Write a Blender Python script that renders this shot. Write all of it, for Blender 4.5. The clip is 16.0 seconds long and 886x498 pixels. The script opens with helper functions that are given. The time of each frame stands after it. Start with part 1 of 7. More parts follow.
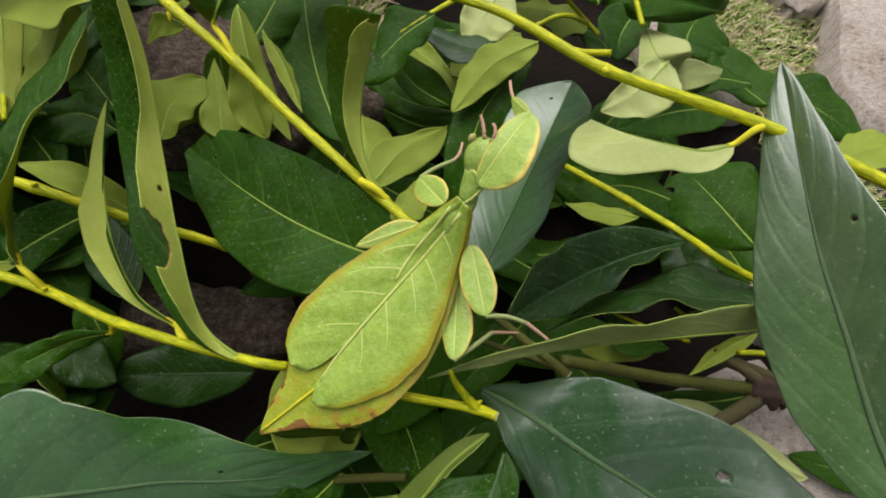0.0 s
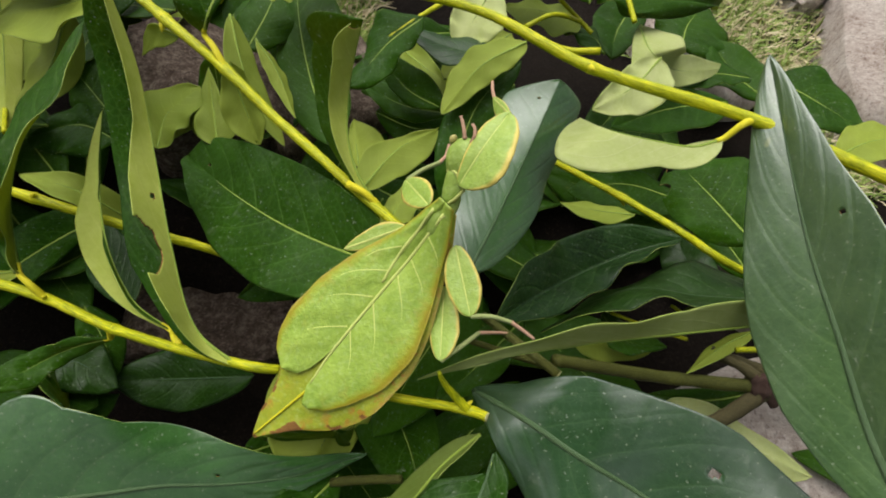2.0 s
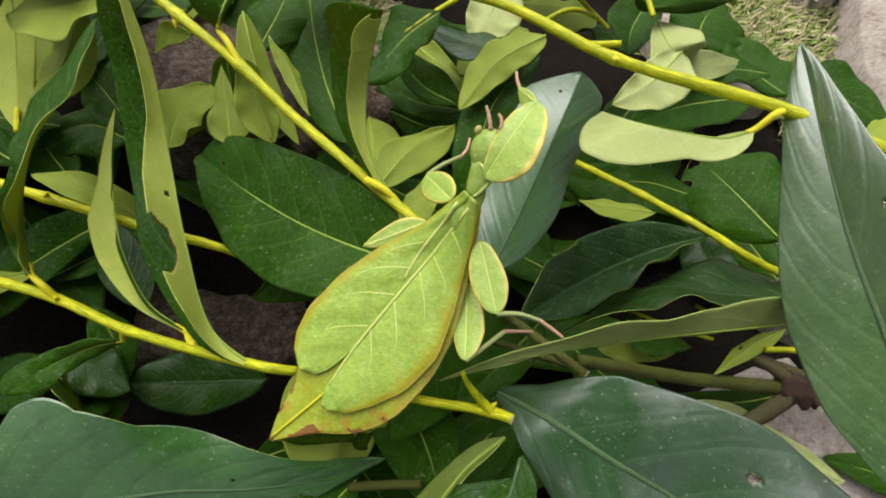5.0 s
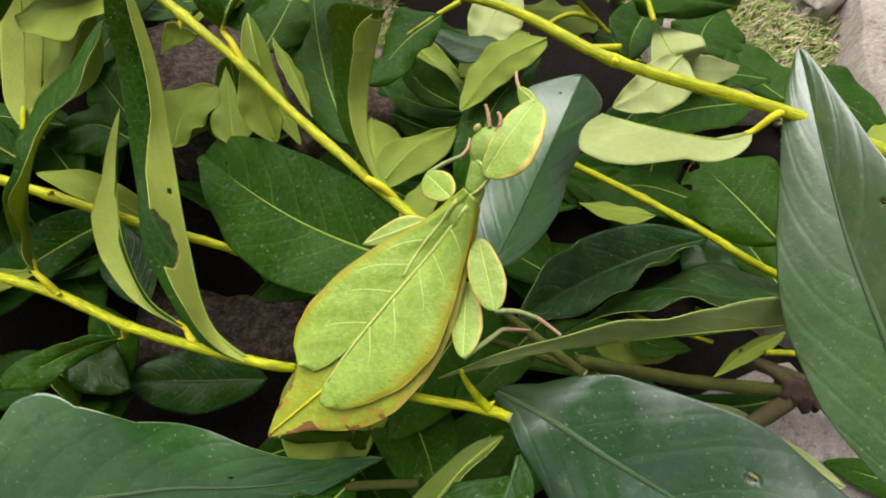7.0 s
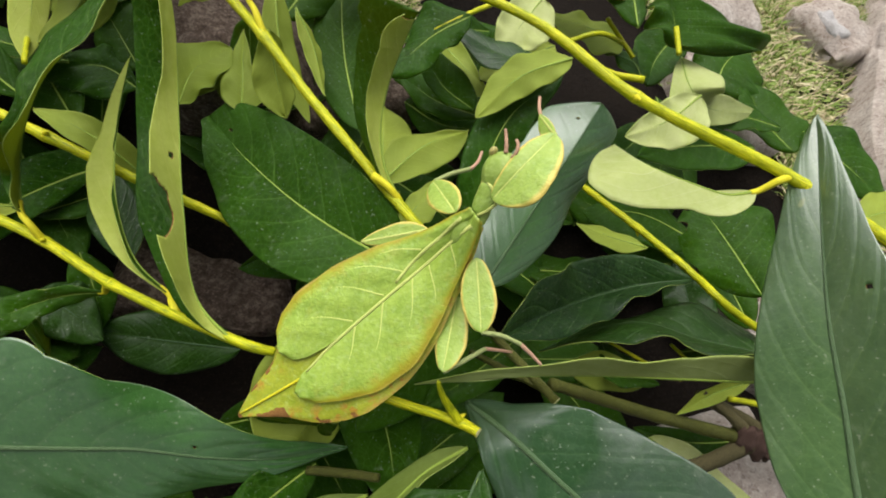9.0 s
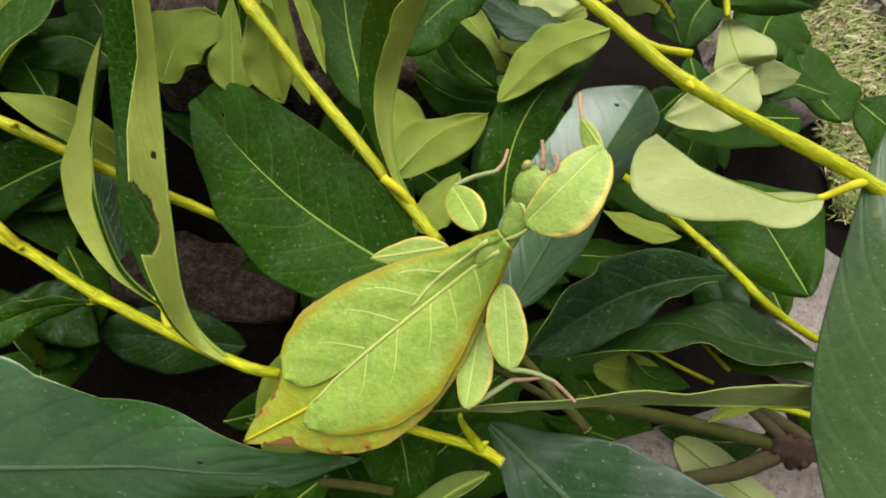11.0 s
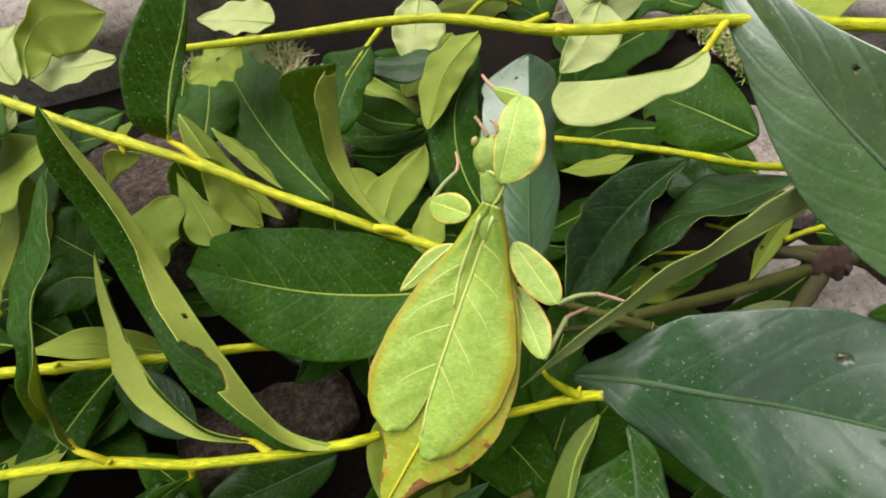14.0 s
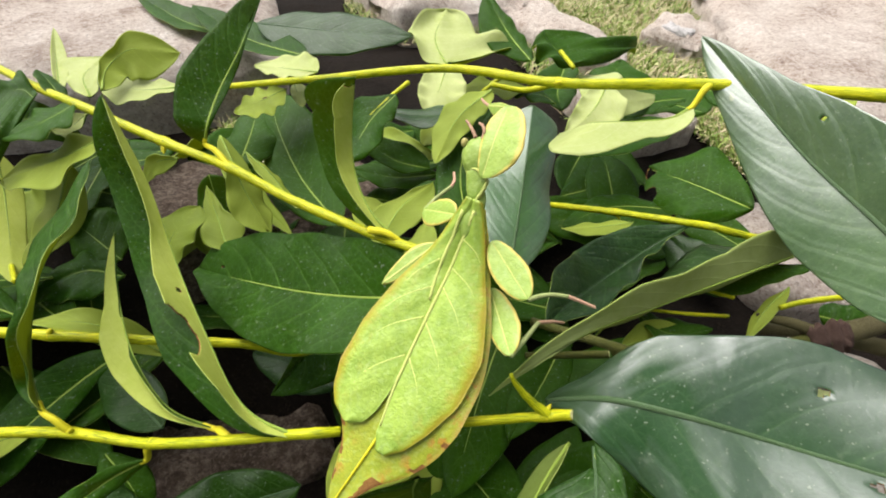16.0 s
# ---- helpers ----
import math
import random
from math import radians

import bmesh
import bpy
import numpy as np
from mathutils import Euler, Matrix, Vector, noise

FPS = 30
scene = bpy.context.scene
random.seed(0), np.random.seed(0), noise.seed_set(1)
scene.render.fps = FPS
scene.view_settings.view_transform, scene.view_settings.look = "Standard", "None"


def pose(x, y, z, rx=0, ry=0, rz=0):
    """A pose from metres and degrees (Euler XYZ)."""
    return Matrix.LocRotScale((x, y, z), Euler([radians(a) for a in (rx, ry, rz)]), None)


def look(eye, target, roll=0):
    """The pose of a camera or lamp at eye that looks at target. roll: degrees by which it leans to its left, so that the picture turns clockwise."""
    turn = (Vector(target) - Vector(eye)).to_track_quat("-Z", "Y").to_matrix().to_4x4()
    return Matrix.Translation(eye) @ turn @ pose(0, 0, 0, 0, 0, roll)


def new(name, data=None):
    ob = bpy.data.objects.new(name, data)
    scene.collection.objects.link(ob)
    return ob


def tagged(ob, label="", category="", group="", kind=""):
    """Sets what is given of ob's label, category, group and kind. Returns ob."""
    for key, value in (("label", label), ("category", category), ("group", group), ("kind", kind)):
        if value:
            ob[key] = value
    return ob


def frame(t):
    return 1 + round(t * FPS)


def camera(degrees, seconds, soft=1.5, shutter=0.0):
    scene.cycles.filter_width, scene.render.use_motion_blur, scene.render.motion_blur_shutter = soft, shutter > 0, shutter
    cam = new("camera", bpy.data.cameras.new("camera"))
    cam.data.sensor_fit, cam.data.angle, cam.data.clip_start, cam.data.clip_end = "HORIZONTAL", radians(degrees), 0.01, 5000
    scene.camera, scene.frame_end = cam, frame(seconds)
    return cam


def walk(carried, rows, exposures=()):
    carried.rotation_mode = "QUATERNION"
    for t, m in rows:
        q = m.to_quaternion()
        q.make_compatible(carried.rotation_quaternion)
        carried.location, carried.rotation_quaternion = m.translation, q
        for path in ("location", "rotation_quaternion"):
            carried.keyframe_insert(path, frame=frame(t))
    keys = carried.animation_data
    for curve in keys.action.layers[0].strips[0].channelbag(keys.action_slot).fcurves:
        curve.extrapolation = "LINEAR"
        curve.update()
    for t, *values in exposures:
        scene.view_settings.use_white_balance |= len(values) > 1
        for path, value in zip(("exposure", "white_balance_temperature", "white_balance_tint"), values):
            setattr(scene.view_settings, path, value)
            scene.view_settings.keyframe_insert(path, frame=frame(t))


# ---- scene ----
cam = camera(83.7, 16.0, soft=1.9)
METRES, EYE, TILT, LEAN, TURN = 0.19, 0.15, -60.0, -12.0, 0.0
ROWS = [
    (0.0, 0.0, 0.0, 0.0, 0.0, 0.0, -0.0),
    (0.5, 0.0027, 0.0072, -0.0002, -0.0, 0.01, -0.03),
    (1.0, 0.0077, 0.0003, -0.0065, 0.03, 0.03, 0.03),
    (1.5, 0.0179, 0.0038, -0.0047, 0.7, 0.22, 0.6),
    (2.0, 0.0277, -0.0016, -0.0018, 1.31, 0.31, 1.08),
    (2.5, 0.0173, 0.0035, 0.001, 1.76, 0.51, 1.39),
    (3.0, 0.0095, 0.0017, -0.0052, 1.85, 0.7, 1.44),
    (3.5, 0.0089, 0.0013, -0.0052, 1.84, 0.66, 1.45),
    (4.0, 0.0106, 0.0065, -0.0056, 1.8, 0.65, 1.45),
    (6.5, 0.0053, 0.0185, -0.0183, 2.16, 1.64, 1.06),
    (7.0, 0.0115, 0.0124, -0.0212, 2.2, 1.76, 0.95),
    (7.5, 0.0101, 0.0209, -0.0226, 2.21, 1.84, 0.96),
    (8.0, 0.0067, 0.0222, -0.0222, 2.2, 1.84, 0.96),
    (8.5, 0.0047, 0.0251, -0.0351, 2.08, 2.36, -0.91),
    (9.0, -0.0048, 0.0097, 0.0148, 0.26, -0.69, -7.93),
    (9.5, 0.0154, 0.0434, -0.0142, 0.12, -3.06, -18.39),
    (10.0, -0.0163, 0.0834, 0.0064, 0.51, -2.35, -23.66),
    (12.5, -0.0269, 0.025, 0.1317, -3.63, -16.75, 25.81),
    (13.0, -0.0372, 0.0125, 0.1077, -3.88, -13.95, 26.99),
    (13.5, -0.0301, -0.0205, 0.1307, -3.5, -8.64, 25.59),
    (14.0, -0.0556, 0.0142, 0.0139, -1.28, 1.54, 23.04),
    (14.5, -0.0956, -0.004, -0.1407, 0.67, 11.08, 20.68),
    (15.0, -0.0934, 0.0358, -0.1809, 0.49, 15.05, 18.15),
    (15.5, -0.0409, 0.0406, -0.1418, 0.54, 15.44, 16.54),
    (16.0, -0.0532, 0.0066, -0.1234, 0.92, 15.29, 15.79),
]
EXPOSURES = [(0.0, 0.45), (2.0, 0.50), (4.0, 0.65), (8.0, 0.73), (9.0, 0.73), (10.0, 0.67), (12.5, 0.62), (13.5, 0.69), (14.0, 0.82), (14.5, 0.97), (16.0, 1.12)]
walk(cam, [(t, pose(0, 0, EYE, TILT, LEAN, TURN) @ pose(METRES * x, METRES * y, METRES * z, 90 + pitch, roll, yaw)) for t, x, y, z, yaw, pitch, roll in ROWS], EXPOSURES)

# ---- world and light: a bright, hazy sky with a soft high sun ----
SUN_ELEVATION, SUN_AZIMUTH = 62.0, -40.0
world = bpy.data.worlds.new("world")
scene.world = world
world.use_nodes = True
wn, wl = world.node_tree.nodes, world.node_tree.links
wn.clear()
sky = wn.new("ShaderNodeTexSky")
sky.sky_type, sky.sun_disc = "NISHITA", False
sky.sun_elevation, sky.sun_rotation = radians(SUN_ELEVATION), radians(SUN_AZIMUTH)
sky.dust_density, sky.air_density, sky.ozone_density = 4.0, 1.0, 1.0
hazy = wn.new("ShaderNodeHueSaturation")
hazy.inputs["Saturation"].default_value = 0.3
background, world_out = wn.new("ShaderNodeBackground"), wn.new("ShaderNodeOutputWorld")
background.inputs["Strength"].default_value = 0.07
wl.new(sky.outputs[0], hazy.inputs["Color"])
wl.new(hazy.outputs[0], background.inputs["Color"])
wl.new(background.outputs[0], world_out.inputs["Surface"])
sun_data = bpy.data.lights.new("sun", "SUN")
sun_data.energy, sun_data.angle, sun_data.color = 3.25, radians(74), (1.0, 0.955, 0.955)
sun = new("sun", sun_data)
az, el = radians(SUN_AZIMUTH), radians(SUN_ELEVATION)
sun.matrix_world = look((math.sin(az) * math.cos(el), math.cos(az) * math.cos(el), math.sin(el)), (0, 0, 0))


# ---- materials ----
class Mat:
    """A node material with a few short-hands."""

    def __init__(self, name, roughness=0.5, specular=0.5):
        self.m = bpy.data.materials.new(name)
        self.m.use_nodes = True
        self.n, self.l = self.m.node_tree.nodes, self.m.node_tree.links
        self.b = self.n["Principled BSDF"]
        self.b.inputs["Roughness"].default_value = roughness
        self.b.inputs["Specular IOR Level"].default_value = specular

    def math(self, op, a, b=None, clamp=False):
        nd = self.n.new("ShaderNodeMath")
        nd.operation, nd.use_clamp = op, clamp
        for i, v in enumerate((a, b)):
            if v is None:
                continue
            if isinstance(v, (int, float)):
                nd.inputs[i].default_value = v
            else:
                self.l.new(v, nd.inputs[i])
        return nd.outputs[0]

    def noise(self, scale, detail=4, rough=0.55, vector=None, stretch=None):
        nd = self.n.new("ShaderNodeTexNoise")
        nd.inputs["Scale"].default_value, nd.inputs["Detail"].default_value, nd.inputs["Roughness"].default_value = scale, detail, rough
        if vector is None:
            vector = self.n.new("ShaderNodeTexCoord").outputs["Object"]
        if stretch:
            mp = self.n.new("ShaderNodeMapping")
            mp.inputs["Scale"].default_value = stretch
            self.l.new(vector, mp.inputs["Vector"])
            vector = mp.outputs[0]
        self.l.new(vector, nd.inputs["Vector"])
        return nd.outputs["Fac"]

    def cells(self, scale, vector=None):
        """Distance to the nearest cell border, for fine nets of veins."""
        nd = self.n.new("ShaderNodeTexVoronoi")
        nd.feature = "DISTANCE_TO_EDGE"
        nd.inputs["Scale"].default_value = scale
        self.l.new(vector or self.n.new("ShaderNodeTexCoord").outputs["Object"], nd.inputs["Vector"])
        return nd.outputs["Distance"]

    def ramp(self, fac, stops):
        nd = self.n.new("ShaderNodeValToRGB")
        e = nd.color_ramp.elements
        while len(e) < len(stops):
            e.new(0.5)
        for el_, (p, c) in zip(e, stops):
            el_.position, el_.color = p, (*c, 1)
        self.l.new(fac, nd.inputs[0])
        return nd.outputs[0]

    def mix(self, fac, a, b, blend="MIX"):
        nd = self.n.new("ShaderNodeMix")
        nd.data_type, nd.blend_type = "RGBA", blend
        for key, v in ((0, fac), (6, a), (7, b)):
            if isinstance(v, (int, float)):
                nd.inputs[key].default_value = v
            elif isinstance(v, tuple):
                nd.inputs[key].default_value = (*v, 1)
            else:
                self.l.new(v, nd.inputs[key])
        return nd.outputs[2]

    def colour(self, out):
        if isinstance(out, tuple):
            self.b.inputs["Base Color"].default_value = (*out, 1)
        else:
            self.l.new(out, self.b.inputs["Base Color"])

    def rough(self, out):
        self.l.new(out, self.b.inputs["Roughness"])

    def glow_through(self, colour, share):
        """Light that seeps through a thin leaf."""
        seep, both = self.n.new("ShaderNodeBsdfTranslucent"), self.n.new("ShaderNodeMixShader")
        seep.inputs["Color"].default_value = (*colour, 1)
        both.inputs[0].default_value = share
        self.l.new(self.b.outputs[0], both.inputs[1])
        self.l.new(seep.outputs[0], both.inputs[2])
        self.l.new(both.outputs[0], self.n["Material Output"].inputs["Surface"])

    def bump(self, height, distance, strength=1.0):
        nd = self.n.new("ShaderNodeBump")
        nd.inputs["Distance"].default_value, nd.inputs["Strength"].default_value = distance, strength
        self.l.new(height, nd.inputs["Height"])
        self.l.new(nd.outputs[0], self.b.inputs["Normal"])

    def uv(self):
        sep = self.n.new("ShaderNodeSeparateXYZ")
        self.l.new(self.n.new("ShaderNodeUVMap").outputs[0], sep.inputs[0])
        return sep.outputs[0], sep.outputs[1]

    def random(self):
        return self.n.new("ShaderNodeObjectInfo").outputs["Random"]


def vein_mask(m, pairs, slant, width, wobble=0.25):
    """1 on the side veins of a leaf laid out in its own coordinates (u along, v across)."""
    u, v = m.uv()
    across = m.math("ABSOLUTE", m.math("MULTIPLY", m.math("SUBTRACT", v, 0.5), 2.0))
    bent = m.math("POWER", across, 1.35)
    phase = m.math("SUBTRACT", m.math("MULTIPLY", u, pairs), m.math("MULTIPLY", bent, slant))
    phase = m.math("ADD", phase, m.math("MULTIPLY", m.noise(90, 2), wobble))
    phase = m.math("ADD", phase, m.math("MULTIPLY", m.random(), 3.0))
    side = m.math("MULTIPLY", m.math("GREATER_THAN", v, 0.5), 0.43)
    tri = m.math("ABSOLUTE", m.math("SUBTRACT", m.math("FRACT", m.math("ADD", phase, side)), 0.5))
    mask = m.math("SUBTRACT", 1.0, m.math("DIVIDE", tri, width), clamp=True)
    fade = m.math("SUBTRACT", 1.0, m.math("MULTIPLY", across, 0.75))
    return m.math("MULTIPLY", mask, fade), tri, across


def leaf_top(name, dark, light, rough0, rough1, spec=0.28, coat=0.0, vein_colour=(0.10, 0.19, 0.035), relief=0.4):
    """The dark, leathery upper face: blotched green, paler veins, dust and scratches that break its sheen."""
    m = Mat(name, 0.3, spec)
    vein, tri, across = vein_mask(m, 8.0, 2.1, 0.045)
    blotch, grain, wide = m.noise(55, 6, 0.65), m.noise(800, 4, 0.7), m.noise(22, 3)
    f = m.math("ADD", m.math("MULTIPLY", blotch, 0.7), m.math("MULTIPLY", grain, 0.3))
    base = m.ramp(f, [(0.34, dark), (0.68, light)])
    tint = m.mix(m.math("MULTIPLY", m.random(), 0.45), base, tuple(c * k for c, k in zip(light, (1.35, 1.1, 0.7))))
    net = m.math("SUBTRACT", 1.0, m.math("DIVIDE", m.cells(520), 0.10), clamp=True)
    tint = m.mix(m.math("MULTIPLY", net, 0.16), tint, vein_colour)
    tint = m.mix(m.math("MULTIPLY", vein, 0.38), tint, vein_colour)
    scuffs = m.ramp(m.noise(330, 5, 0.7), [(0.58, (0, 0, 0)), (0.72, (1, 1, 1))])
    tint = m.mix(m.math("MULTIPLY", scuffs, 0.13), tint, (0.24, 0.28, 0.18))
    specks = m.ramp(m.noise(1300, 1), [(0.69, (0, 0, 0)), (0.74, (1, 1, 1))])
    tint = m.mix(m.math("MULTIPLY", specks, 0.3), tint, (0.32, 0.35, 0.24))
    scorch = m.ramp(m.noise(120, 2), [(0.76, (0, 0, 0)), (0.79, (1, 1, 1))])
    tint = m.mix(m.math("MULTIPLY", scorch, 0.35), tint, (0.22, 0.22, 0.05))
    m.colour(tint)
    patchy = m.ramp(m.noise(90, 8, 0.78), [(0.38, (0, 0, 0)), (0.62, (1, 1, 1))])
    rr = m.math("ADD", m.math("MULTIPLY", patchy, rough1 - rough0), rough0)
    m.rough(m.math("ADD", rr, m.math("MULTIPLY", m.math("ADD", specks, scuffs), 0.2)))
    h = m.math("ADD", m.math("MULTIPLY", m.math("MINIMUM", tri, 0.16), 1.3 if coat else 1.4), m.math("MULTIPLY", grain, 0.12))
    h = m.math("ADD", h, m.math("MULTIPLY", m.noise(110, 5, 0.6), 1.4))
    h = m.math("ADD", h, m.math("MULTIPLY", wide, 2.5))
    h = m.math("SUBTRACT", h, m.math("MULTIPLY", net, 0.02))
    m.bump(h, 0.0009, relief)
    facing = m.n.new("ShaderNodeLayerWeight")
    facing.inputs["Blend"].default_value = 0.5
    slant_gloss = m.ramp(facing.outputs["Facing"], [(0.03, (0.04, 0.04, 0.04)), (0.165, (1, 1, 1))])
    m.l.new(m.math("MULTIPLY", m.math("MULTIPLY", m.math("SUBTRACT", 1.05, m.math("MULTIPLY", patchy, 0.45)), coat), slant_gloss), m.b.inputs["Coat Weight"])
    m.l.new(m.math("MULTIPLY", slant_gloss, spec), m.b.inputs["Specular IOR Level"])
    m.b.inputs["Coat Roughness"].default_value = 0.28
    m.glow_through((0.75, 0.9, 0.08), 0.03 if coat else 0.09)
    return m.m


def leaf_under(name, dark, light, shade, through_light=0.4):
    """The matt, paler lower face with raised veins."""
    m = Mat(name, 0.55, 0.14)
    vein, tri, across = vein_mask(m, 8.0, 2.1, 0.04)
    f = m.math("ADD", m.math("MULTIPLY", m.noise(60, 6, 0.68), 0.65), m.math("MULTIPLY", m.noise(420, 4, 0.65), 0.35))
    base = m.ramp(f, [(0.33, dark), (0.68, light)])
    base = m.mix(m.math("MULTIPLY", m.random(), shade), base, tuple(c * k for c, k in zip(dark, (0.42, 0.5, 0.5))))
    net = m.math("SUBTRACT", 1.0, m.math("DIVIDE", m.cells(520), 0.12), clamp=True)
    base = m.mix(m.math("MULTIPLY", net, 0.12), base, tuple(c * 0.55 for c in dark))
    base = m.mix(m.math("MULTIPLY", vein, 0.5), base, tuple(min(0.7, c * 1.35) for c in light))
    spots = m.ramp(m.noise(260, 3), [(0.70, (0, 0, 0)), (0.75, (1, 1, 1))])
    m.colour(m.mix(m.math("MULTIPLY", spots, 0.25), base, (0.20, 0.17, 0.05)))
    h = m.math("SUBTRACT", m.math("MULTIPLY", m.noise(500, 3), 0.3), m.math("MULTIPLY", m.math("MINIMUM", tri, 0.08), 2.0))
    h = m.math("ADD", h, m.math("MULTIPLY", m.noise(100, 4), 1.2))
    m.bump(h, 0.0008, 0.4)
    m.glow_through((0.85, 0.9, 0.08), through_light)
    return m.m


def streaked(name, stops, scale, rough=0.45, bump=0.0003, spec=0.18):
    m = Mat(name, rough, spec)
    u, v = m.uv()
    along = m.n.new("ShaderNodeCombineXYZ")
    m.l.new(m.math("MULTIPLY", u, 3.0), along.inputs[0])
    m.l.new(m.math("MULTIPLY", v, 14.0), along.inputs[1])
    streak = m.noise(scale, 4, 0.6, along.outputs[0])
    spots = m.noise(900, 3)
    f = m.math("ADD", m.math("MULTIPLY", streak, 0.75), m.math("MULTIPLY", m.noise(90, 3), 0.25))
    col = m.ramp(f, stops)
    col = m.mix(m.math("MULTIPLY", m.ramp(spots, [(0.64, (0, 0, 0)), (0.7, (1, 1, 1))]), 0.35), col, tuple(c * 0.45 for c in stops[0][1]))
    m.colour(col)
    m.bump(m.math("ADD", streak, m.math("MULTIPLY", spots, 0.5)), bump, 0.6)
    return m.m


def mineral(name, stops, scale, rough=0.85, bump=0.002):
    """Weathered stone or soil: broad stains, grit and pale grains."""
    m = Mat(name, rough, 0.1)
    grit = m.noise(scale * 14, 8, 0.8)
    f = m.math("ADD", m.math("MULTIPLY", m.noise(scale, 8, 0.65), 0.42), m.math("MULTIPLY", grit, 0.58))
    col = m.ramp(f, stops)
    stain = m.ramp(m.noise(scale * 0.7, 5, 0.7), [(0.56, (0, 0, 0)), (0.66, (1, 1, 1))])
    col = m.mix(m.math("MULTIPLY", stain, 0.5), col, stops[0][1])
    grains = m.ramp(m.noise(scale * 34, 2), [(0.60, (0, 0, 0)), (0.66, (1, 1, 1))])
    pits = m.ramp(m.noise(scale * 22, 3), [(0.33, (1, 1, 1)), (0.40, (0, 0, 0))])
    col = m.mix(m.math("MULTIPLY", grains, 0.5), col, stops[-1][1])
    m.colour(m.mix(m.math("MULTIPLY", pits, 0.5), col, tuple(c * 0.6 for c in stops[0][1])))
    m.bump(m.math("ADD", f, m.math("MULTIPLY", grit, 1.2)), bump, 0.9)
    return m.m


LEAF_TOP = leaf_top("leaf_upper_face", (0.003, 0.017, 0.0015), (0.018, 0.062, 0.004), 0.36, 0.56, 0.06)
LEAF_SEMI = leaf_top("sheeny_leaf_upper_face", (0.003, 0.015, 0.002), (0.014, 0.046, 0.006), 0.28, 0.46, 0.2, 0.04, (0.08, 0.15, 0.04), 0.5)
LEAF_WAX = leaf_top("waxy_leaf_upper_face", (0.005, 0.024, 0.009), (0.018, 0.052, 0.022), 0.34, 0.46, 1.0, 1.0, (0.05, 0.10, 0.035), 0.34)
# waxy face with a lighter base colour that paints in reflected sky
LEAF_PAINTED_SHEEN = leaf_top("painted_sheen_leaf_upper_face", (0.018, 0.050, 0.020), (0.056, 0.112, 0.040), 0.34, 0.46, 1.0, 1.0, (0.10, 0.16, 0.05), 0.34)
LEAF_DEEP = leaf_top("deep_green_leaf_upper_face", (0.013, 0.050, 0.010), (0.038, 0.112, 0.023), 0.32, 0.42, 0.8, 0.7, (0.07, 0.13, 0.04), 0.34)
LEAF_UNDER = leaf_under("leaf_under_face", (0.24, 0.31, 0.035), (0.40, 0.48, 0.08), 0.6)
LEAF_LIGHT = leaf_under("light_leaf_under_face", (0.38, 0.46, 0.06), (0.57, 0.64, 0.15), 0.1)
LEAF_OLIVE = leaf_under("olive_leaf_under_face", (0.065, 0.10, 0.014), (0.13, 0.18, 0.035), 0.3, 0.12)
LEAF_SAGE = leaf_under("sage_leaf_under_face", (0.17, 0.22, 0.06), (0.29, 0.34, 0.13), 0.2, 0.25)
LEAF_PALE = leaf_under("pale_leaf_under_face", (0.40, 0.47, 0.14), (0.60, 0.65, 0.29), 0.15)
LEAF_RIM = streaked("leaf_rim", [(0.2, (0.22, 0.30, 0.05)), (0.8, (0.36, 0.42, 0.10))], 4, 0.5)
WAX_RIB = streaked("waxy_midrib", [(0.2, (0.035, 0.07, 0.028)), (0.8, (0.075, 0.125, 0.05))], 4, 0.4)
RIB = streaked("midrib", [(0.2, (0.16, 0.26, 0.03)), (0.8, (0.30, 0.38, 0.06))], 4, 0.45)
PETIOLE = streaked("petiole", [(0.2, (0.46, 0.44, 0.012)), (0.8, (0.70, 0.62, 0.03))], 4, 0.4)
TWIG = streaked("green_bark", [(0.36, (0.15, 0.19, 0.005)), (0.50, (0.35, 0.38, 0.006)), (0.66, (0.62, 0.58, 0.012))], 1.6, 0.4)
BROWN = streaked("brown_bark", [(0.25, (0.035, 0.028, 0.014)), (0.55, (0.085, 0.075, 0.03)), (0.8, (0.15, 0.13, 0.06))], 6, 0.7, 0.0008)
NODE = streaked("bark_scar", [(0.25, (0.10, 0.055, 0.03)), (0.8, (0.24, 0.15, 0.08))], 6, 0.75, 0.0008)
SCAB = streaked("scabby_bark", [(0.25, (0.03, 0.018, 0.013)), (0.55, (0.075, 0.045, 0.034)), (0.8, (0.15, 0.10, 0.08))], 9, 0.85, 0.0014)
OLIVE = streaked("olive_bark", [(0.3, (0.022, 0.022, 0.006)), (0.5, (0.065, 0.072, 0.012)), (0.75, (0.14, 0.145, 0.03))], 6, 0.5, 0.0006)
PITH = mineral("pale_pith", [(0.3, (0.45, 0.45, 0.18)), (0.8, (0.62, 0.60, 0.32))], 200, 0.8, 0.0003)
SLAB = mineral("pinkish_stone", [(0.38, (0.24, 0.165, 0.125)), (0.46, (0.50, 0.42, 0.35)), (0.54, (0.63, 0.56, 0.48)), (0.62, (0.80, 0.75, 0.68))], 24, 0.85, 0.003)
CHALK = mineral("whitish_stone", [(0.36, (0.45, 0.43, 0.40)), (0.6, (0.72, 0.70, 0.67))], 60)
# brown stone with the shade of the leaf pile put into its colour
SHADED_STONE = mineral("shaded_brown_stone", [(0.40, (0.045, 0.032, 0.023)), (0.5, (0.13, 0.096, 0.072)), (0.60, (0.32, 0.26, 0.20))], 26)
# soil tone lowered to near black, which paints in the shade of the gaps
SHADED_SOIL = mineral("soil", [(0.3, (0.008, 0.006, 0.004)), (0.55, (0.018, 0.013, 0.009)), (0.8, (0.045, 0.034, 0.023))], 30, 0.95, 0.004)


